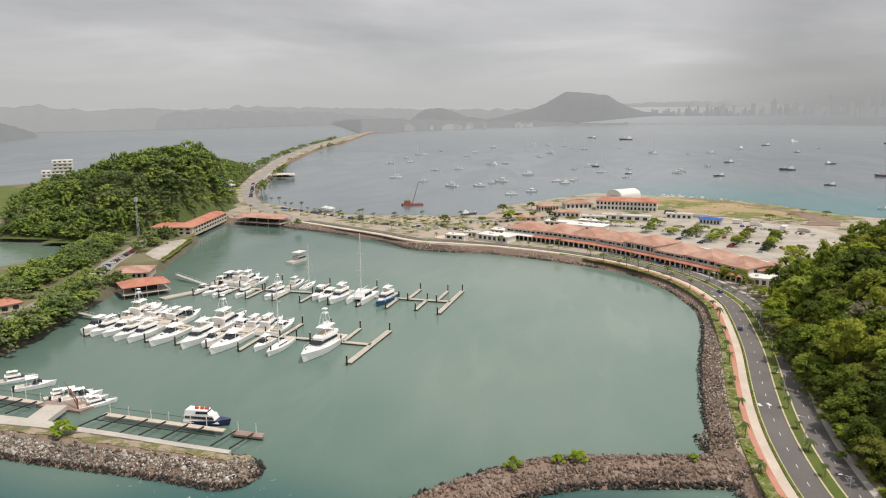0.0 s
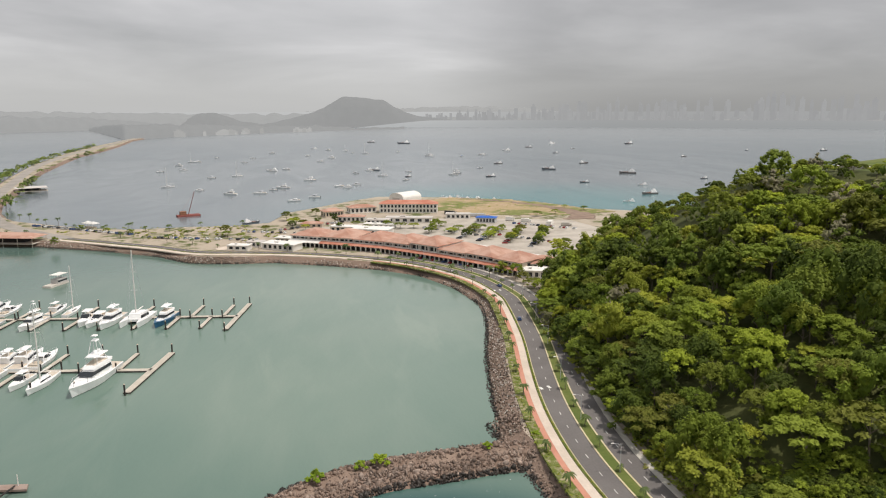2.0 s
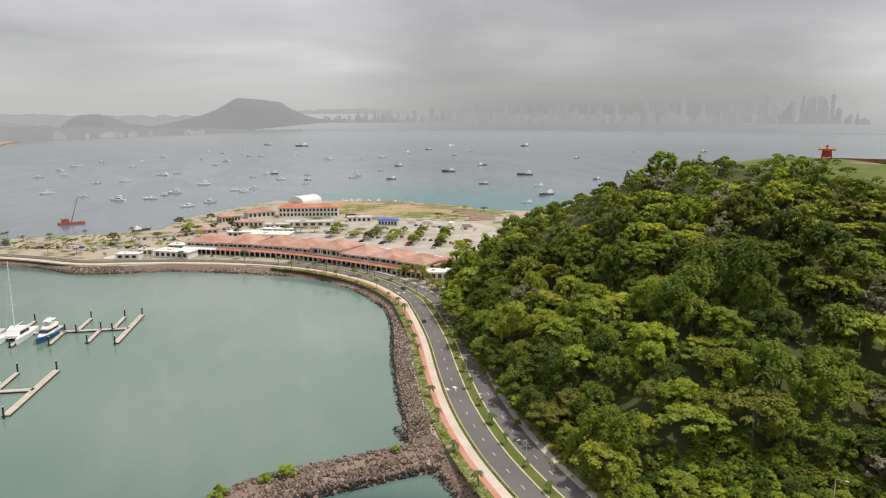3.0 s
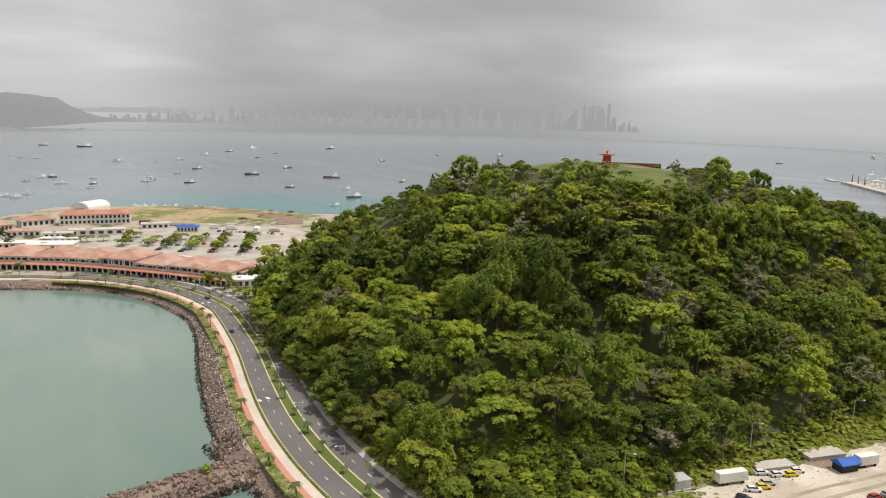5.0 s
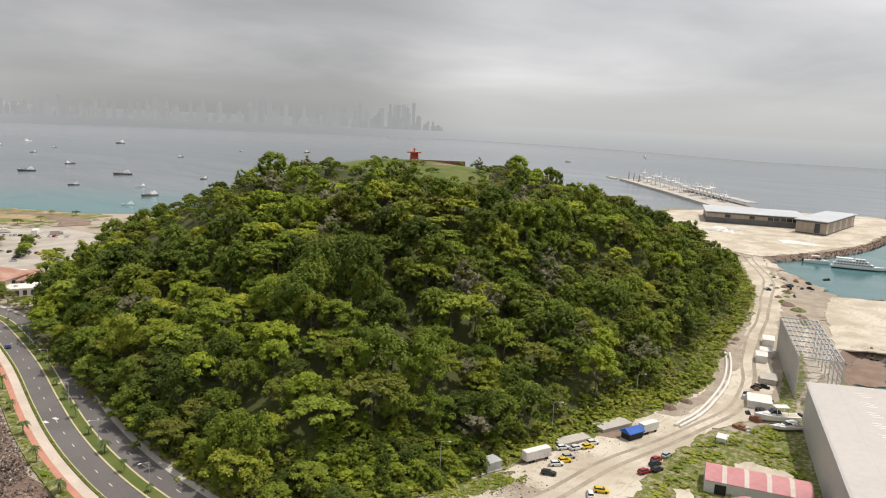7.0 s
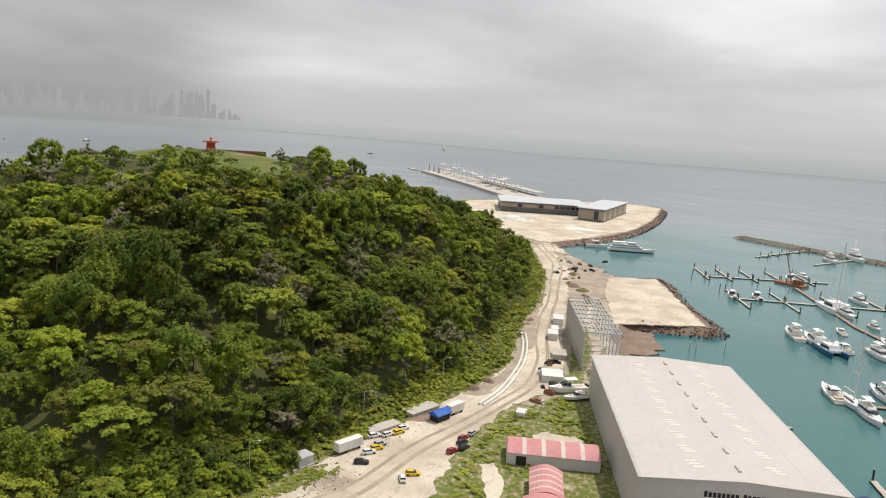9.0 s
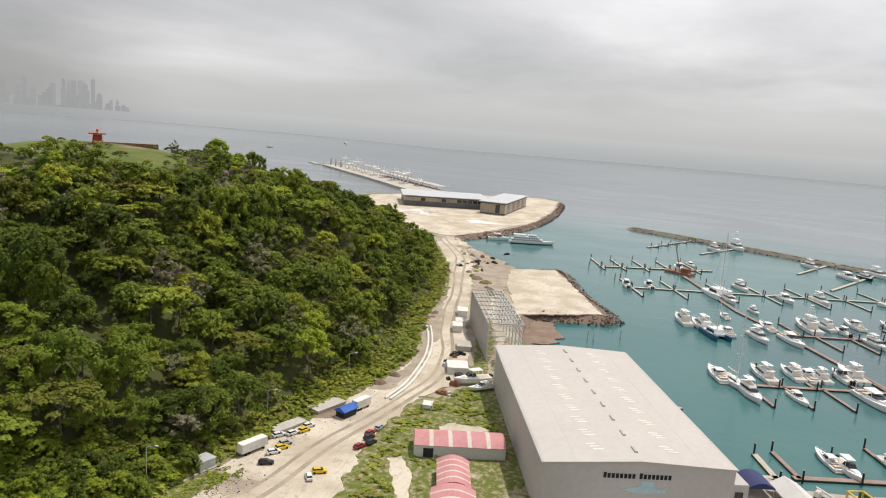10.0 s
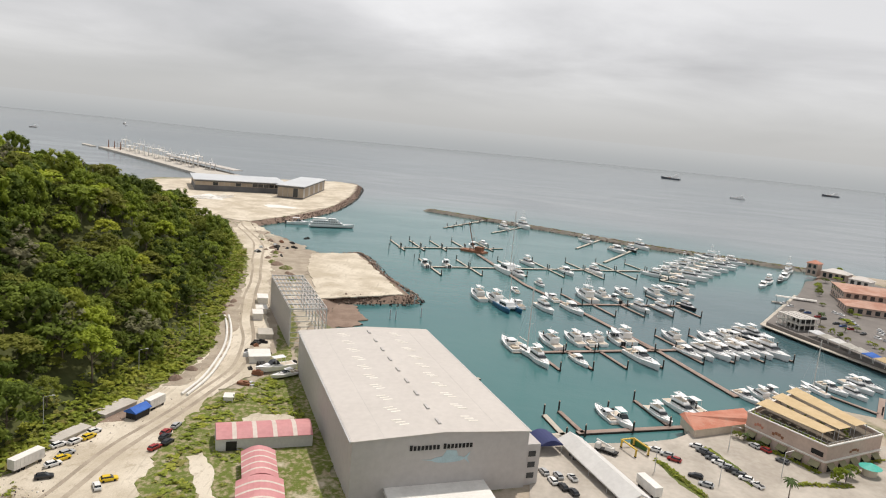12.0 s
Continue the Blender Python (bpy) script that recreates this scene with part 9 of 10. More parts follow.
# ---- small things: palms, lamps, cars, yard clutter, hilltop ----
rnd = random.Random(61)
verge, medl = beside(east_line, 10.2), beside(east_line, -5.5)
run, k = 0.0, 0
for p, q in zip(verge, verge[1:]):
    run += (q - p).length
    if run > 17:
        run = 0
        palm(k % 3, p.x + rnd.uniform(-0.5, 0.5), p.y, 3.9, rnd.uniform(0, 360), rnd.uniform(0.72, 1.0))
        k += 1
run = 0.0
for p, q in zip(medl, medl[1:]):
    run += (q - p).length
    if run > 12:
        run = 0
        palm(k % 3, p.x, p.y, 3.95, rnd.uniform(0, 360), rnd.uniform(0.55, 0.85))
        k += 1
for x, y in ((66, 436), (56, 444), (80, 420), (100, 403), (90, 424), (40, 468), (20, 488), (0, 500), (-20, 508), (-40, 516), (-70, 530), (-90, 548), (-110, 560), (-130, 575), (-150, 590), (191, -96), (230, -98), (206, -120), (-205, 640), (-190, 630), (-170, 620), (-150, 628), (-120, 628), (-95, 628), (-60, 620), (-281, 724), (-265, 708), (-252, 696), (-242, 686), (-231, 673), (-217, 660), (-201, 648), (-171, 632), (-151, 621), (-137, 617), (-118, 613), (-260, 640), (-244, 622), (-226, 612), (420, -215), (405, -222)):
    palm(k % 3, x, y, 3.7, rnd.uniform(0, 360), rnd.uniform(0.8, 1.2))
    k += 1


def lamp_post(x, y, z, turn, h=9.0, arm=2.2):
    t = empty("street_lamp", pose(x, y, z, 0, 0, turn), "grey steel street lamp with single arm", "street lamp", "street lamps")
    s = Shape()
    s.tube((0, 0, -0.3), (0, 0, h), 0.14, 0.08, 6)
    part("pole", s, STEEL, t)
    s = Shape()
    s.tube((0, 0, h), (arm, 0, h + 0.5), 0.06, 0.05, 5)
    a = part("arm", s, STEEL, t)
    s = Shape()
    s.box(arm - 0.1, -0.18, h + 0.42, arm + 0.8, 0.18, h + 0.6, taper=0.05)
    part("lamp_head", s, WHITE, a)


for x, y in ((139, 124), (187, 118), (233, 111.5), (282, 108.5)):
    lamp_post(x, y, 3.5, -70, 10.5)
run = 0.0
for p, q in zip(medl, medl[1:]):
    run += (q - p).length
    if run > 34:
        run = 0.0
        lamp_post(p.x, p.y, 4.0, 180, 8.0)
for x, y in ((200, -60), (205, -100), (196, -78), (222, -90)):
    lamp_post(x, y, 3.8, rnd.uniform(0, 360), 8.0)

# parked and passing cars
for c, x, y, turn in (("white", 179, 109, -25), ("white", 182, 106, -25), ("yellow", 185.5, 104, -25), ("white", 189, 104.3, -25), ("silver", 175, 104.5, -35), ("yellow", 172, 104, -35), ("white", 168.5, 104.5, -35), ("black", 162, 103, -60),
                      ("silver", 198, 84, -10), ("red", 193, 85, -15), ("black", 190, 84, -15), ("black", 187, 82, -15), ("red", 183, 84, -15), ("yellow", 164, 87.5, -60), ("white", 160, 88.5, 30),
                      ("silver", 192, -26, 20), ("silver", 190.5, -30, 20), ("grey", 204, -36.5, 20), ("black", 200, -39, 20), ("white", 196.5, -41, 20), ("black", 184, -30.5, 20), ("black", 181.5, -33, 20), ("grey", 192, -43.5, 20), ("black", 188, -44, 20), ("silver", 185, -46, 20), ("white", 187, -28, 20),
                      ("white", 215, -64, 65), ("silver", 212, -67, 65), ("red", 209, -68.5, 65), ("white", 221, -79, 60), ("grey", 217.5, -80, 60), ("black", 215, -81, 60), ("grey", 212.5, -81.5, 60), ("white", 210, -82.5, 60), ("silver", 207.5, -84, 60), ("black", 205, -85, 60), ("grey", 203, -86.5, 60), ("white", 200.5, -87.5, 60),
                      ("black", 199, -72, 60), ("silver", 194, -73.5, 60), ("silver", 226, -100, 30), ("red", 223.5, -102.5, 30), ("grey", 216, -105, 40), ("blue", 100, 380, 95), ("blue", 92.6, 315, 78)):
    car(c, x, y, 3.8 if x > 150 else 3.92, turn + rnd.uniform(-5, 5))
for x, y, turn in ((197, -89.5, 30), (190, -34, 20)):
    car("white", x, y, 3.8, turn, True)
for x0, y0, x1, y1, n in ((-238, 664, -143, 600, 24), (-130, 584, -40, 556, 16), (60, 462, 112, 402, 14), (130, 560, 180, 500, 12), (90, 590, 130, 540, 10), (170, 600, 215, 560, 16), (108, 534, 128, 570, 8), (120, 520, 146, 566, 10), (136, 504, 162, 560, 10), (152, 490, 180, 548, 10), (-300, 740, -352, 880, 16), (-60, 600, 0, 576, 12), (-245, 344, -288, 540, 40), (400, -232, 470, -214, 10), (-30, 600, 30, 640, 14)):
    for i in range(n):
        u = (i + rnd.uniform(0.1, 0.9)) / n
        x, y = x0 + (x1 - x0) * u, y0 + (y1 - y0) * u
        if x0 == 60:
            x, y = x + 6.5, y + 6.5
        car(rnd.choice(("white", "white", "silver", "black", "grey", "red", "blue")), x, y, 3.85, math.degrees(math.atan2(y1 - y0, x1 - x0)) + rnd.uniform(70, 110), far=True)


# yard below the hill
def box_trailer(x, y, turn, L, mat, label, h=2.7, name="box_trailer"):
    t = empty(name, pose(x, y, 3.75, 0, 0, turn), label, "trailer")
    s = Shape()
    s.box(-L / 2, -1.25, 0.9, L / 2, 1.25, 0.9 + h)
    part("body", s, mat, t)
    for k in range(int(L / 1.2)):
        s = Shape()
        px = -L / 2 + 0.6 + 1.2 * k
        s.box(px - 0.05, -1.31, 0.95, px + 0.05, 1.31, 0.85 + h)
        part("rib", s, mat, t)
    for px in (-L * 0.35, -L * 0.2, L * 0.35):
        for py in (-1.0, 1.0):
            s = Shape()
            s.tube((px, py - 0.15, 0.48), (px, py + 0.15, 0.48), 0.48, n=10)
            part("wheel", s, TYRE, t)
    return t


box_trailer(167, 110.6, -18, 9.0, WHITE, "white box trailer parked at the forest edge")
box_trailer(210.5, 96, -16, 7.0, WHITE, "white box truck body beside blue tarpaulin")
box_trailer(187, -55, 200, 9.0, WHITE, "white delivery truck on the concrete yard")
t = empty("tarpaulin_shelter", pose(203, 98, 3.75, 0, 0, -16), "blue tarpaulin shelter on the dusty yard", "shelter")
s = Shape()
fit_roof(s, -3.2, -2, 3.2, 2, 2.4, 1.3, 0.3, hip=False)
part("cover", s, BLUETARP, t)
s = Shape()
s.box(-3, -1.8, 0, 3, 1.8, 2.2)
part("store", s, DARK, t)
for x, y, turn, w, d, h, mat, label in ((153, 117, -16, 5, 4, 2.6, STEEL, "grey corrugated shack on the yard edge"), (186, 110, -18, 12, 4, 0.8, CONCRETE, "pale concrete slab at the forest edge"), (206, 106.5, -18, 13, 5, 1.0, CONCRETE, "old concrete base at the forest edge"),
                                       (349, 101, 18, 9, 5, 3, WHITE, "white site cabin beside the track"), (330, 96, 18, 7, 5, 2.6, WHITE, "white site cabin beside the track"), (320, 95, 18, 8, 4.5, 3, WHITE, "white site cabin beside the track"), (294, 84, 18, 9, 6, 2.0, CONCRETE, "pale stack of building material"), (264, 78, 20, 9, 8, 2.6, WHITE, "white tarpaulin covered store"), (222, 76, 10, 4, 3, 1.6, WHITE, "small white crate on the yard")):
    t = empty("site_cabin" if mat is WHITE else "yard_store", pose(x, y, 3.75, 0, 0, turn), label, "cabin" if mat is WHITE else "store")
    s = Shape()
    s.box(-w / 2, -d / 2, 0, w / 2, d / 2, h, taper=0.05)
    part("body", s, mat, t)
    s = Shape()
    s.box(-w / 2 - 0.2, -d / 2 - 0.2, h, w / 2 + 0.2, d / 2 + 0.2, h + 0.18)
    part("roof", s, mat, t)
    if mat is WHITE:
        s = Shape()
        s.box(-w * 0.2, -d / 2 - 0.05, 0.1, -w * 0.2 + 0.9, -d / 2 + 0.1, 2.0)
        part("door", s, DARK, t)
pipe = smooth_line([(222, 91), (238, 90), (255, 91.5), (272, 94), (288, 98), (303, 103), (318, 109)], 5)
for off in (-0.9, 0.9):
    ln = beside(pipe, off)
    s = sweep(Shape(), ln, 4.2, 0.5)
    tagged(part("water_pipe", s, WHITE, None, "long white pipe lying along the track"), category="pipe", group="pipes on the track")
for x, y, turn, kind, sz in ((253, 68.5, 132, "open", 1.25), (247.5, 63.5, 138, "cruiser", 0.72)):
    b = boat(kind, x, y, turn, sz)
    b.location.z = 4.4
rnd = random.Random(71)
for i in range(26):
    u = rnd.random()
    x, y = 235 + 60 * u + rnd.uniform(-5, 5), 74 + 16 * u + rnd.uniform(-5, 5)
    if i > 12:
        x, y = rnd.uniform(470, 560), 128 + (rnd.random() - 0.3) * 22
    s = Shape()
    w, d, h = rnd.uniform(0.8, 3.2), rnd.uniform(0.6, 1.8), rnd.uniform(0.4, 1.5)
    s.box(-w, -d, 0, w, d, h, taper=0.2)
    s.box(-w * 0.6, -d * 0.5, h, w * 0.2, d * 0.6, h + 0.5, taper=0.1)
    tagged(part("scrap", s, rnd.choice((RUST, DARK, PILE, STEEL)), None, "heap of scrap and stored parts on the yard", m=pose(x, y, 3.72, 0, 0, rnd.uniform(0, 360))), category="scrap", group="scrap on the yard")

# hilltop: lawn, red radar tower, old bunkers
TX, TY = 331, 320
t = empty("radar_tower", Matrix.Translation((TX, TY, hill_height(TX, TY) - 0.3)) @ Matrix.Diagonal((0.85, 0.85, 0.85, 1.0)) @ pose(0, 0, 0, 0, 0, 40), "red steel radar tower on the hilltop", "tower")
for a in (-1, 1):
    for b in (-1, 1):
        s = Shape()
        s.tube((a * 3.0, b * 3.0, 0), (a * 2.4, b * 2.4, 8.0), 0.3, n=5)
        part("leg", s, TOWERRED, t)
for z in (2.6, 5.3):
    s = Shape()
    for a, b in (((-1, -1), (1, -1)), ((1, -1), (1, 1)), ((1, 1), (-1, 1)), ((-1, 1), (-1, -1))):
        s.tube((a[0] * 2.7, a[1] * 2.7, z), (b[0] * 2.7, b[1] * 2.7, z), 0.16, n=4)
        s.tube((a[0] * 2.8, a[1] * 2.8, z - 2.4), (b[0] * 2.6, b[1] * 2.6, z + 2.2), 0.14, n=4)
    part("bracing", s, TOWERRED, t)
s = Shape()
s.box(-2.2, -2.2, 3.4, 2.2, 2.2, 7.6)
part("cabin", s, TOWERRED, t)
s = Shape()
s.box(-5.2, -5.2, 8.0, 5.2, 5.2, 8.7)
part("platform", s, TOWERRED, t)
s = Shape()
s.box(-6.4, -0.6, 10.0, 6.4, 0.6, 11.4, taper=0.2)
s.tube((0, 0, 8.7), (0, 0, 10.0), 0.4)
part("antenna", s, TOWERRED, t)


def hill_sheet(name, cx, cy, ra, rb, turn, mat, label, lift=0.25):
    """A low sheet that follows the hill's surface."""
    s = Shape()
    rows = []
    c, sn = math.cos(radians(turn)), math.sin(radians(turn))
    for k in range(7):
        row = []
        for j in range(24):
            a = math.tau * j / 24
            u, v = ra * k / 6 * math.cos(a), rb * k / 6 * math.sin(a)
            x, y = cx + u * c - v * sn, cy + u * sn + v * c
            row.append((x, y, hill_height(x, y) + lift - (0.8 if k == 6 else 0)))
        rows.append(row)
    s.loft(rows, 0, True, False)
    return structure(name, s, mat, label, True)


hill_sheet("ground_summit_lawn", 320, 313, 52, 58, -46, GRASS, "grassy hilltop clearing", 0.9)
for x, y, turn, w, d, h, label in ((268, 322, -46, 16, 7, 1.6, "round concrete bunker roof in the grass"), (290, 318, -46, 10, 6, 1.2, "low concrete bunker on the lawn"), (300, 296, -46, 12, 7, 1.8, "grey concrete bunker at the lawn's edge"), (350, 314, -46, 32, 1.2, 2.2, "brown weathered retaining wall on the hilltop")):
    s = Shape()
    s.box(-w / 2, -d / 2, -1.5, w / 2, d / 2, h, taper=0.3)
    if "wall" not in label:
        s.box(-w / 3, -d / 3, h, w / 3, d / 3, h + 0.4, taper=0.2)
    tagged(part("retaining_wall" if "wall" in label else "bunker", s, RUST if "wall" in label else CONCRETE, None, label, m=Matrix.Translation((x, y, hill_height(x, y))) @ pose(0, 0, 0, 0, 0, turn)), category="wall" if "wall" in label else "bunker")
hill_sheet("ground_summit_bare", 337, 301, 9, 3.5, -46, SOIL, "bare brown earth on the hilltop lawn", 1.1)
for x, y, sz in ((318, 333, 0.42), (322, 328, 0.34), (313, 338, 0.45), (324, 306, 0.42), (357, 303, 0.36), (363, 297, 0.45), (368, 290, 0.5), (374, 292, 0.55)):
    plant("tree", TREES[1 + 3 * (int(x) % 2)], x, y, hill_height(x, y) - 0.3, x * 37 % 360, sz, "small round tree on the hilltop lawn", "hilltop trees", tall=0.9)

# ---- low plants ----
BUSHES = []
for k in range(4):
    r = random.Random(200 + k)
    BUSHES.append(crown_shape(r, 1.6, 1.1, 4, 40, 0.75).mesh("bush", SCRUBLEAF))
for x, y, sz in ((14.5, 188, 1.75), (9.3, 187, 1.15), (-3, 182, 1.6), (47, 192.5, 1.0), (63, 197, 1.0), (65, 200, 0.7), (-139, 186.5, 2.3)):
    tagged(part("bush", crown_shape(rnd, 1.7, 1.5, 8, 420, 0.4).mesh("bush", LIME), (), None, "bright green bush growing on the rocks", m=spin(x, y, 2.9, rnd.uniform(0, 360), sz)), category="bush", group="bushes on the rocks")
for x, y, turn, w, d, h, mat, label in ((172, 616, -20, 8, 3, 3.4, WHITE, "white lorry parked at the car park edge"), (184, 606, -20, 9, 3, 3.2, WHITE, "white lorry parked at the car park edge"), (200, 588, 60, 12, 4, 3.6, WHITE, "white site container near the car park"), (212, 580, -20, 9, 5, 3.0, CONCRETE, "pale store hut at the car park edge"), (188, 560, 60, 10, 3, 3.4, WHITE, "white lorry parked at the car park edge"), (150, 650, -12, 16, 4, 2.6, STEEL, "grey storage rack by the boatyard"), (128, 668, -12, 12, 5, 3.0, DARK, "dark shed by the boatyard")):
    t = empty("lorry" if "lorry" in label else "container", pose(x, y, 3.8, 0, 0, turn), label, "lorry" if "lorry" in label else "container")
    s = Shape()
    s.box(-w / 2, -d / 2, 0.4, w / 2 - 2, d / 2, h, taper=0.05)
    part("body", s, mat, t)
    s = Shape()
    s.box(w / 2 - 1.8, -d / 2, 0.3, w / 2, d / 2, h * 0.75, taper=0.15)
    part("cab", s, mat, t)
    s = Shape()
    s.box(-w / 2, -d / 2 + 0.2, -0.1, w / 2, d / 2 - 0.2, 0.4)
    part("chassis", s, DARK, t)
for i in range(7):
    boat(rnd.choice(("whiteship", "ship", "fly")), 150 + 9 * i, 806 - 7 * i + rnd.uniform(12, 22), rnd.uniform(-20, 20), 0.8)


def heap(x, y, w, d, h, turn, mat, label):
    """A dumped heap with an uneven foot and crest."""
    s, rows = Shape(), []
    for f, z in ((1.0, -0.15), (0.78, 0.35), (0.45, 0.8), (0.12, 1.0)):
        row = []
        for j in range(14):
            a = math.tau * j / 14
            k = f * (1 + 0.28 * noise.noise((x + 1.7 * math.cos(a), y + 1.7 * math.sin(a), f)))
            row.append((w * k * math.cos(a), d * k * math.sin(a), h * z * (1 + 0.3 * noise.noise((x + 2 * math.cos(a), y, f * 4)))))
        rows.append(row)
    s.loft(rows)
    tagged(part("earth_mound", s, mat, None, label, m=pose(x, y, 3.75, 0, 0, turn)), category="spoil heap", group="earthworks")


for i in range(34):  # dumped earth beside the pipes and above the inlet
    if i < 14:
        p = at_line((236, 97.5), (350, 117), (i + rnd.random()) / 14)
        w, off = rnd.uniform(1.2, 3.0), 2.2
    else:
        p = at_line((398, 101), (556, 160), (i - 14 + rnd.random()) / 20)
        w, off = rnd.uniform(1.6, 4.8), 5.0
    heap(p[0] + rnd.uniform(-2, 2), p[1] + rnd.uniform(-off, off), w, w * rnd.uniform(0.5, 0.9), w * rnd.uniform(0.35, 0.6), rnd.uniform(0, 180), rnd.choice((SOIL, SOIL, SOIL, WASTE, SAND)), "heap of brown earth and rubble beside the track")
rubble = []
for _ in range(520):  # broken stone beside the track and on the earthworks
    if rnd.random() < 0.6:
        p = at_line((150, 112), (205, 100), rnd.random() * 1.6)
        x, y = p[0] + rnd.gauss(0, 5), p[1] + rnd.gauss(0, 3.5)
        if rnd.random() < 0.4:
            p = at_line((240, 92), (330, 112), rnd.random())
            x, y = p[0] + rnd.gauss(0, 4), p[1] + rnd.gauss(0, 3)
    else:
        x, y = rnd.uniform(470, 620), 0.0
        y = 128 + (x - 470) * 0.36 + rnd.gauss(0, 9)
    if rnd.random() < 0.3:
        p = at_line((140, 108), (157, 101), rnd.random())
        x, y = p[0] + rnd.gauss(0, 2.5), p[1] + rnd.gauss(0, 2.2)
    rubble.append((rnd.randrange(6), rock_pose(x, y, 3.8, rnd.uniform(0.15, 0.6))))
bundle("rubble", pale_rocks, rubble, (ROCK_PALE,), "pale broken stone strewn beside the track", "rubble")
t = empty("green_fence", Matrix(), "dark green mesh fence at the quay edge", "fence")
s = Shape()
s.prism([(218.4, -57), (218.8, -57), (214, -61.2), (213.6, -61)], 3.6, 6.0)
part("panel", s, GREENPAINT, t)
t = empty("crane_truck", pose(210, -47.5, 3.8, 0, 0, 60), "white crane truck parked on the quay", "truck")
s = Shape()
s.box(-3.6, -1.1, 0.6, 3.6, 1.1, 1.1)
part("chassis", s, DARK, t)
s = Shape()
s.box(2.0, -1.15, 1.1, 3.7, 1.15, 2.6, taper=0.15)
part("cab", s, WHITE, t)
s = Shape()
s.box(-2.4, -0.8, 1.1, 0.4, 0.8, 2.2, taper=0.1)
s.tube((-1.6, 0, 2.2), (3.6, 0, 3.6), 0.35, 0.25, 6)
part("boom", s, WHITE, t)
for px in (-2.6, -1.4, 2.6):
    for py in (-0.95, 0.95):
        s = Shape()
        s.tube((px, py - 0.16, 0.5), (px, py + 0.16, 0.5), 0.5, n=10)
        part("wheel", s, TYRE, t)
for x, y, sz in ((205, -117, 0.45), (209, -123, 0.4), (232, -97, 0.3), (227, -102, 0.26)):
    plant("tree", TREES[rnd.randrange(7)], x, y, 3.2, rnd.uniform(0, 360), sz, "dark green tree beside the restaurant wall", "quay trees", tall=1.2)
rest = []
edge = [Vector(p) for p in HILL[1:16]]
for _ in range(1100):  # scrub along the foot of the hill
    i = rnd.randrange(len(edge) - 1)
    p = edge[i].lerp(edge[i + 1], rnd.random())
    n = Vector((320, 300)) - p
    p = p + n.normalized() * rnd.uniform(-1.5, 14)
    rest.append((rnd.randrange(4), spin(p.x, p.y, hill_height(p.x, p.y) - 0.1, rnd.uniform(0, 360), rnd.uniform(0.6, 1.5))))
for _ in range(1500):  # weeds on the waste ground
    x, y = rnd.uniform(110, 262), rnd.uniform(5, 84)
    if inside(x, y, [(118, 66), (150, 74), (196, 82), (222, 80), (250, 66), (206, 44), (175, 62), (150, 54), (158, 30), (130, 20)]) and noise.noise((x * 0.05, y * 0.05, 0)) > -0.2 and not inside(x, y, [(150, 60), (160, 65), (172, 70), (180, 75), (184, 71), (175, 64), (162, 59), (152, 54)]) and not inside(x, y, [(194, 72), (206, 42), (216, 46), (204, 76)]):
        rest.append((rnd.randrange(4), spin(x, y, 3.7, rnd.uniform(0, 360), rnd.uniform(0.4, 1.5), rnd.uniform(0.25, 0.8))))
for _ in range(900):  # tall scrub that clothes the foot of the wood along the track
    i = rnd.randrange(6, len(edge) - 1)
    p = edge[i].lerp(edge[i + 1], rnd.random())
    p = p + (Vector((320, 300)) - p).normalized() * rnd.uniform(-3.5, 6)
    rest.append((rnd.randrange(4), spin(p.x, p.y, max(3.6, hill_height(p.x, p.y) - 0.3), rnd.uniform(0, 360), rnd.uniform(0.8, 2.1), rnd.uniform(0.7, 1.5))))
for _ in range(420):  # green verge between wood and track
    i = rnd.randrange(4, len(edge) - 1)
    p = edge[i].lerp(edge[i + 1], rnd.random())
    p = p - (Vector((320, 300)) - p).normalized() * rnd.uniform(-1, 5.5)
    rest.append((rnd.randrange(4), spin(p.x, p.y, 3.6, rnd.uniform(0, 360), rnd.uniform(0.35, 0.95), rnd.uniform(0.25, 0.7))))
for _ in range(520):  # shrubs of the waterfront park
    x, y = rnd.uniform(-240, -20), rnd.uniform(550, 660)
    if inside(x, y, [(-230, 640), (-190, 612), (-110, 566), (-40, 535), (-20, 560), (-40, 630), (-120, 632), (-200, 650)]) and noise.noise((x * 0.04, y * 0.04, 2)) > -0.05:
        rest.append((rnd.randrange(4), spin(x, y, 3.5, rnd.uniform(0, 360), rnd.uniform(0.6, 1.8), rnd.uniform(0.5, 1.2))))
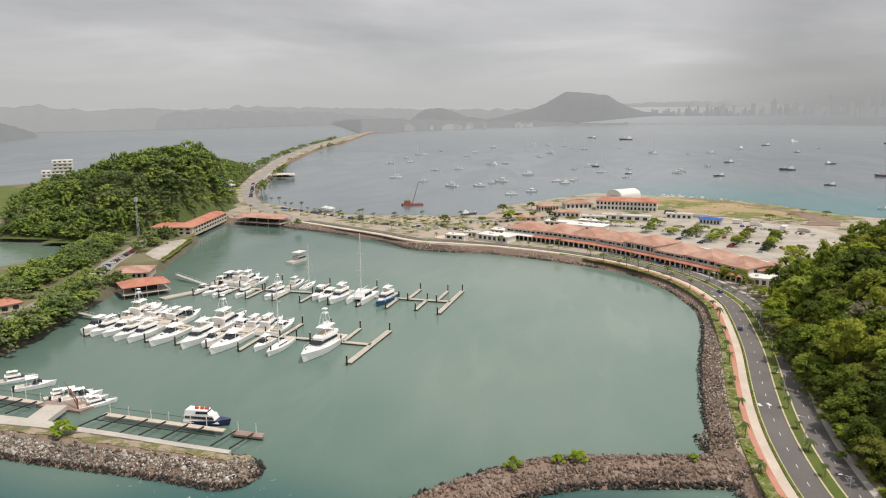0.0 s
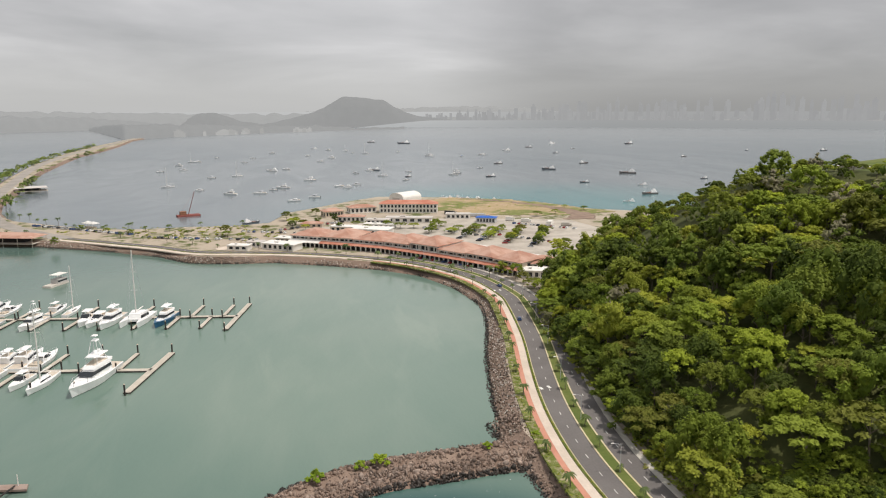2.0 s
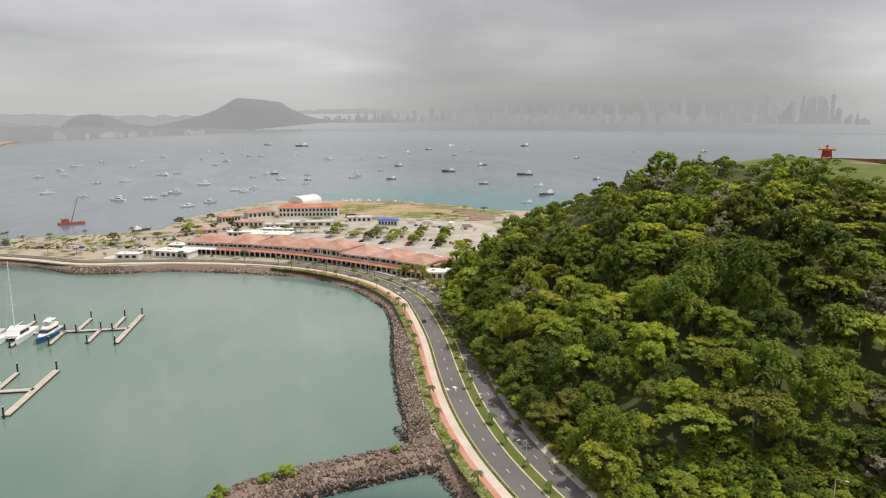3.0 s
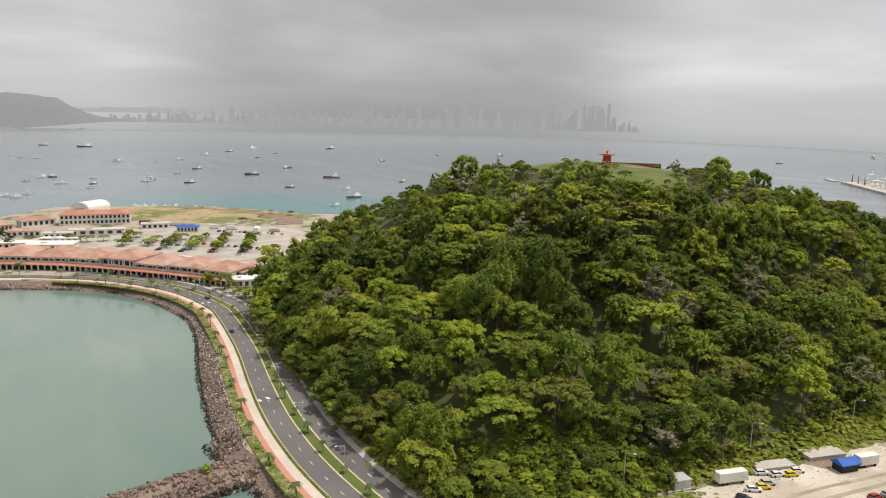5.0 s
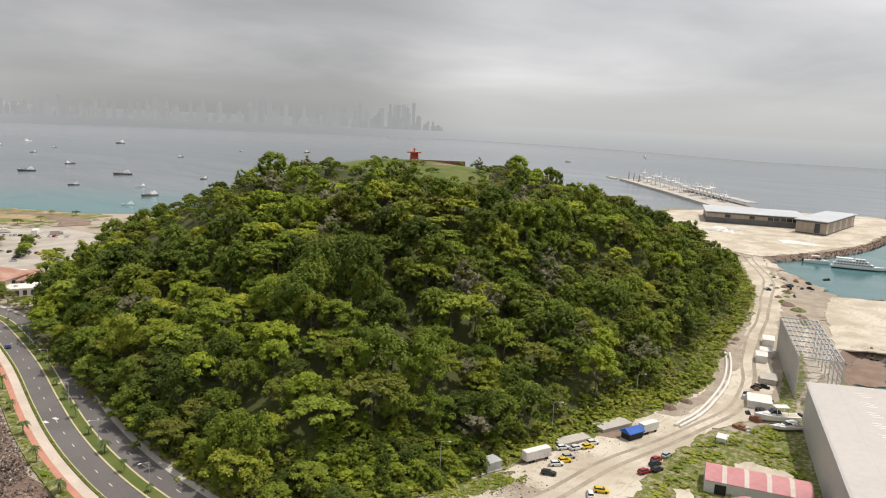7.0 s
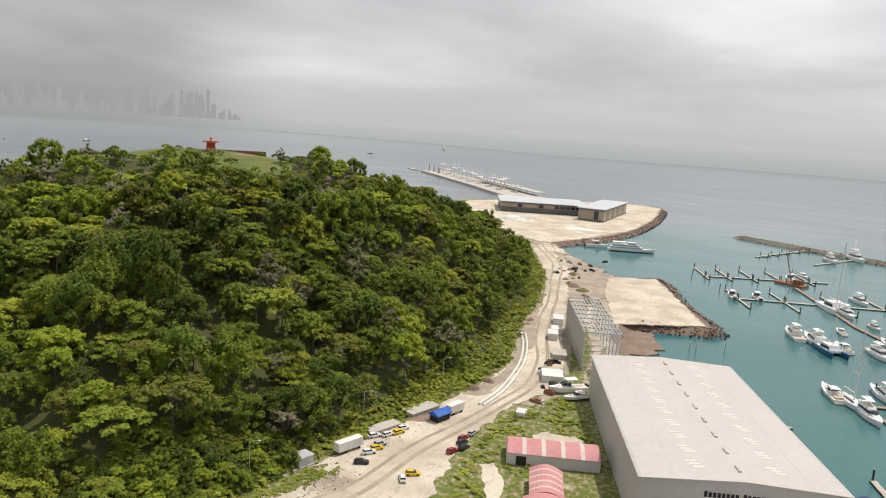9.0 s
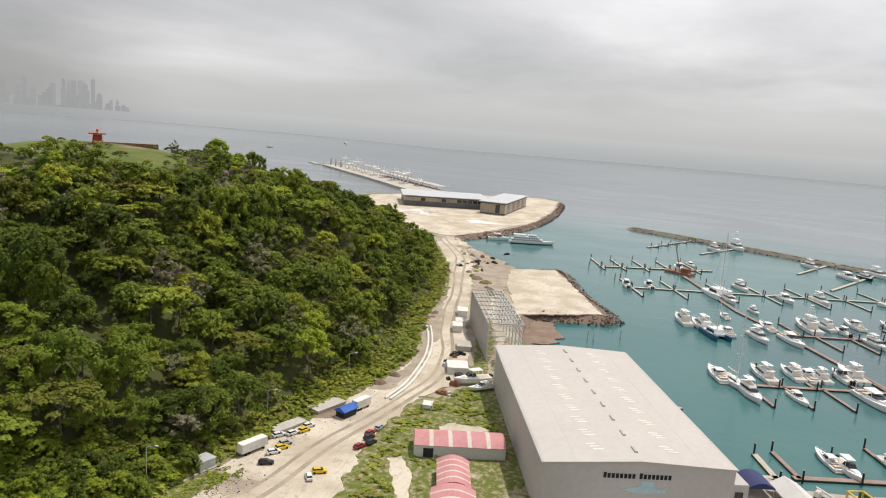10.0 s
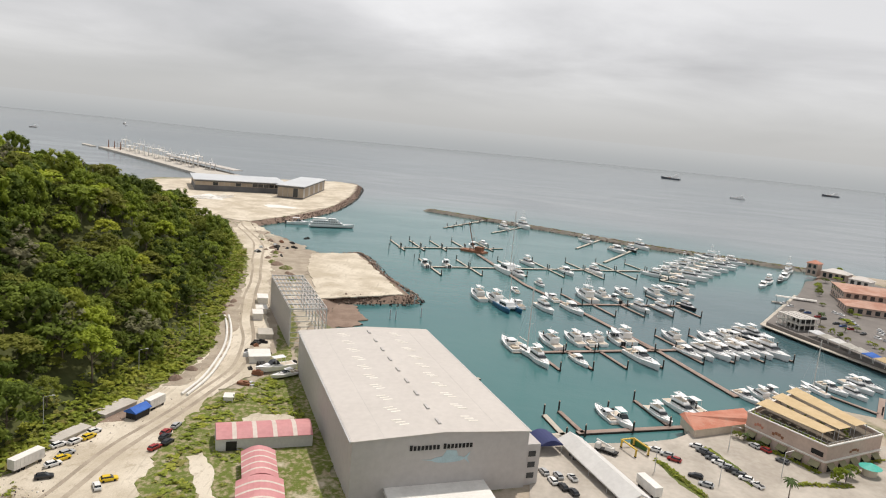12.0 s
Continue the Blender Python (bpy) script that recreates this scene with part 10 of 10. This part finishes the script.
for _ in range(420):  # low growth over the sea wall's verge
    i = rnd.randrange(len(verge) - 1)
    p = verge[i] + Vector((rnd.uniform(-2.6, 0.6), rnd.uniform(-3, 3)))
    rest.append((rnd.randrange(4), spin(p.x, p.y, 3.85, rnd.uniform(0, 360), rnd.uniform(0.15, 0.45), 0.25)))
hl = beside(road_line, 4.28)
for _ in range(450):  # clipped hedge beside the road
    i = rnd.randrange(len(hl) - 1)
    p = hl[i].lerp(hl[i + 1], rnd.random())
    rest.append((rnd.randrange(4), spin(p.x, p.y, 4.15, rnd.uniform(0, 360), rnd.uniform(0.2, 0.32), 0.3)))
for a, b, n in (((208, -63), (187, -71), 90), ((222, -82), (198, -89), 40), ((201, -103), (203, -120), 60), ((232, -100), (210, -114), 70), ((211, -118), (226, -143), 30), ((-235, 428), (-250, 498), 70), ((-250, 498), (-262, 530), 30)):
    for _ in range(n):
        p = at_line(a, b, rnd.random())
        rest.append((rnd.randrange(4), spin(p[0] + rnd.uniform(-0.6, 0.6), p[1] + rnd.uniform(-0.6, 0.6), 3.6, rnd.uniform(0, 360), rnd.uniform(0.35, 0.75))))
for _ in range(160):  # dry scrub on the grass point and round the pad
    x, y = rnd.uniform(130, 285), rnd.uniform(655, 790)
    if inside(x, y, [(150, 665), (285, 660), (246, 728), (208, 768), (150, 795), (115, 770)]):
        rest.append((rnd.randrange(4), spin(x, y, 3.7, rnd.uniform(0, 360), rnd.uniform(0.4, 1.0), 0.4)))
for _ in range(240):  # growth on the crest of the outer breakwater
    i = rnd.randrange(len(breakwater) - 1)
    p = breakwater[i].lerp(breakwater[i + 1], rnd.random())
    rest.append((rnd.randrange(4), spin(p.x + rnd.uniform(-3, 3), p.y + rnd.uniform(-2, 2), 2.3, rnd.uniform(0, 360), rnd.uniform(0.4, 1.3), rnd.uniform(0.3, 0.8))))
for _ in range(120):  # weeds where the track begins
    p = at_line((128, 118), (156, 108), rnd.random())
    rest.append((rnd.randrange(4), spin(p[0] + rnd.gauss(0, 2), p[1] + rnd.gauss(0, 2.4), 3.7, rnd.uniform(0, 360), rnd.uniform(0.25, 0.7), rnd.uniform(0.2, 0.5))))
bundle("scrub", BUSHES, rest, (SCRUBLEAF,), "low green scrub, weeds and clipped hedge", "scrub")
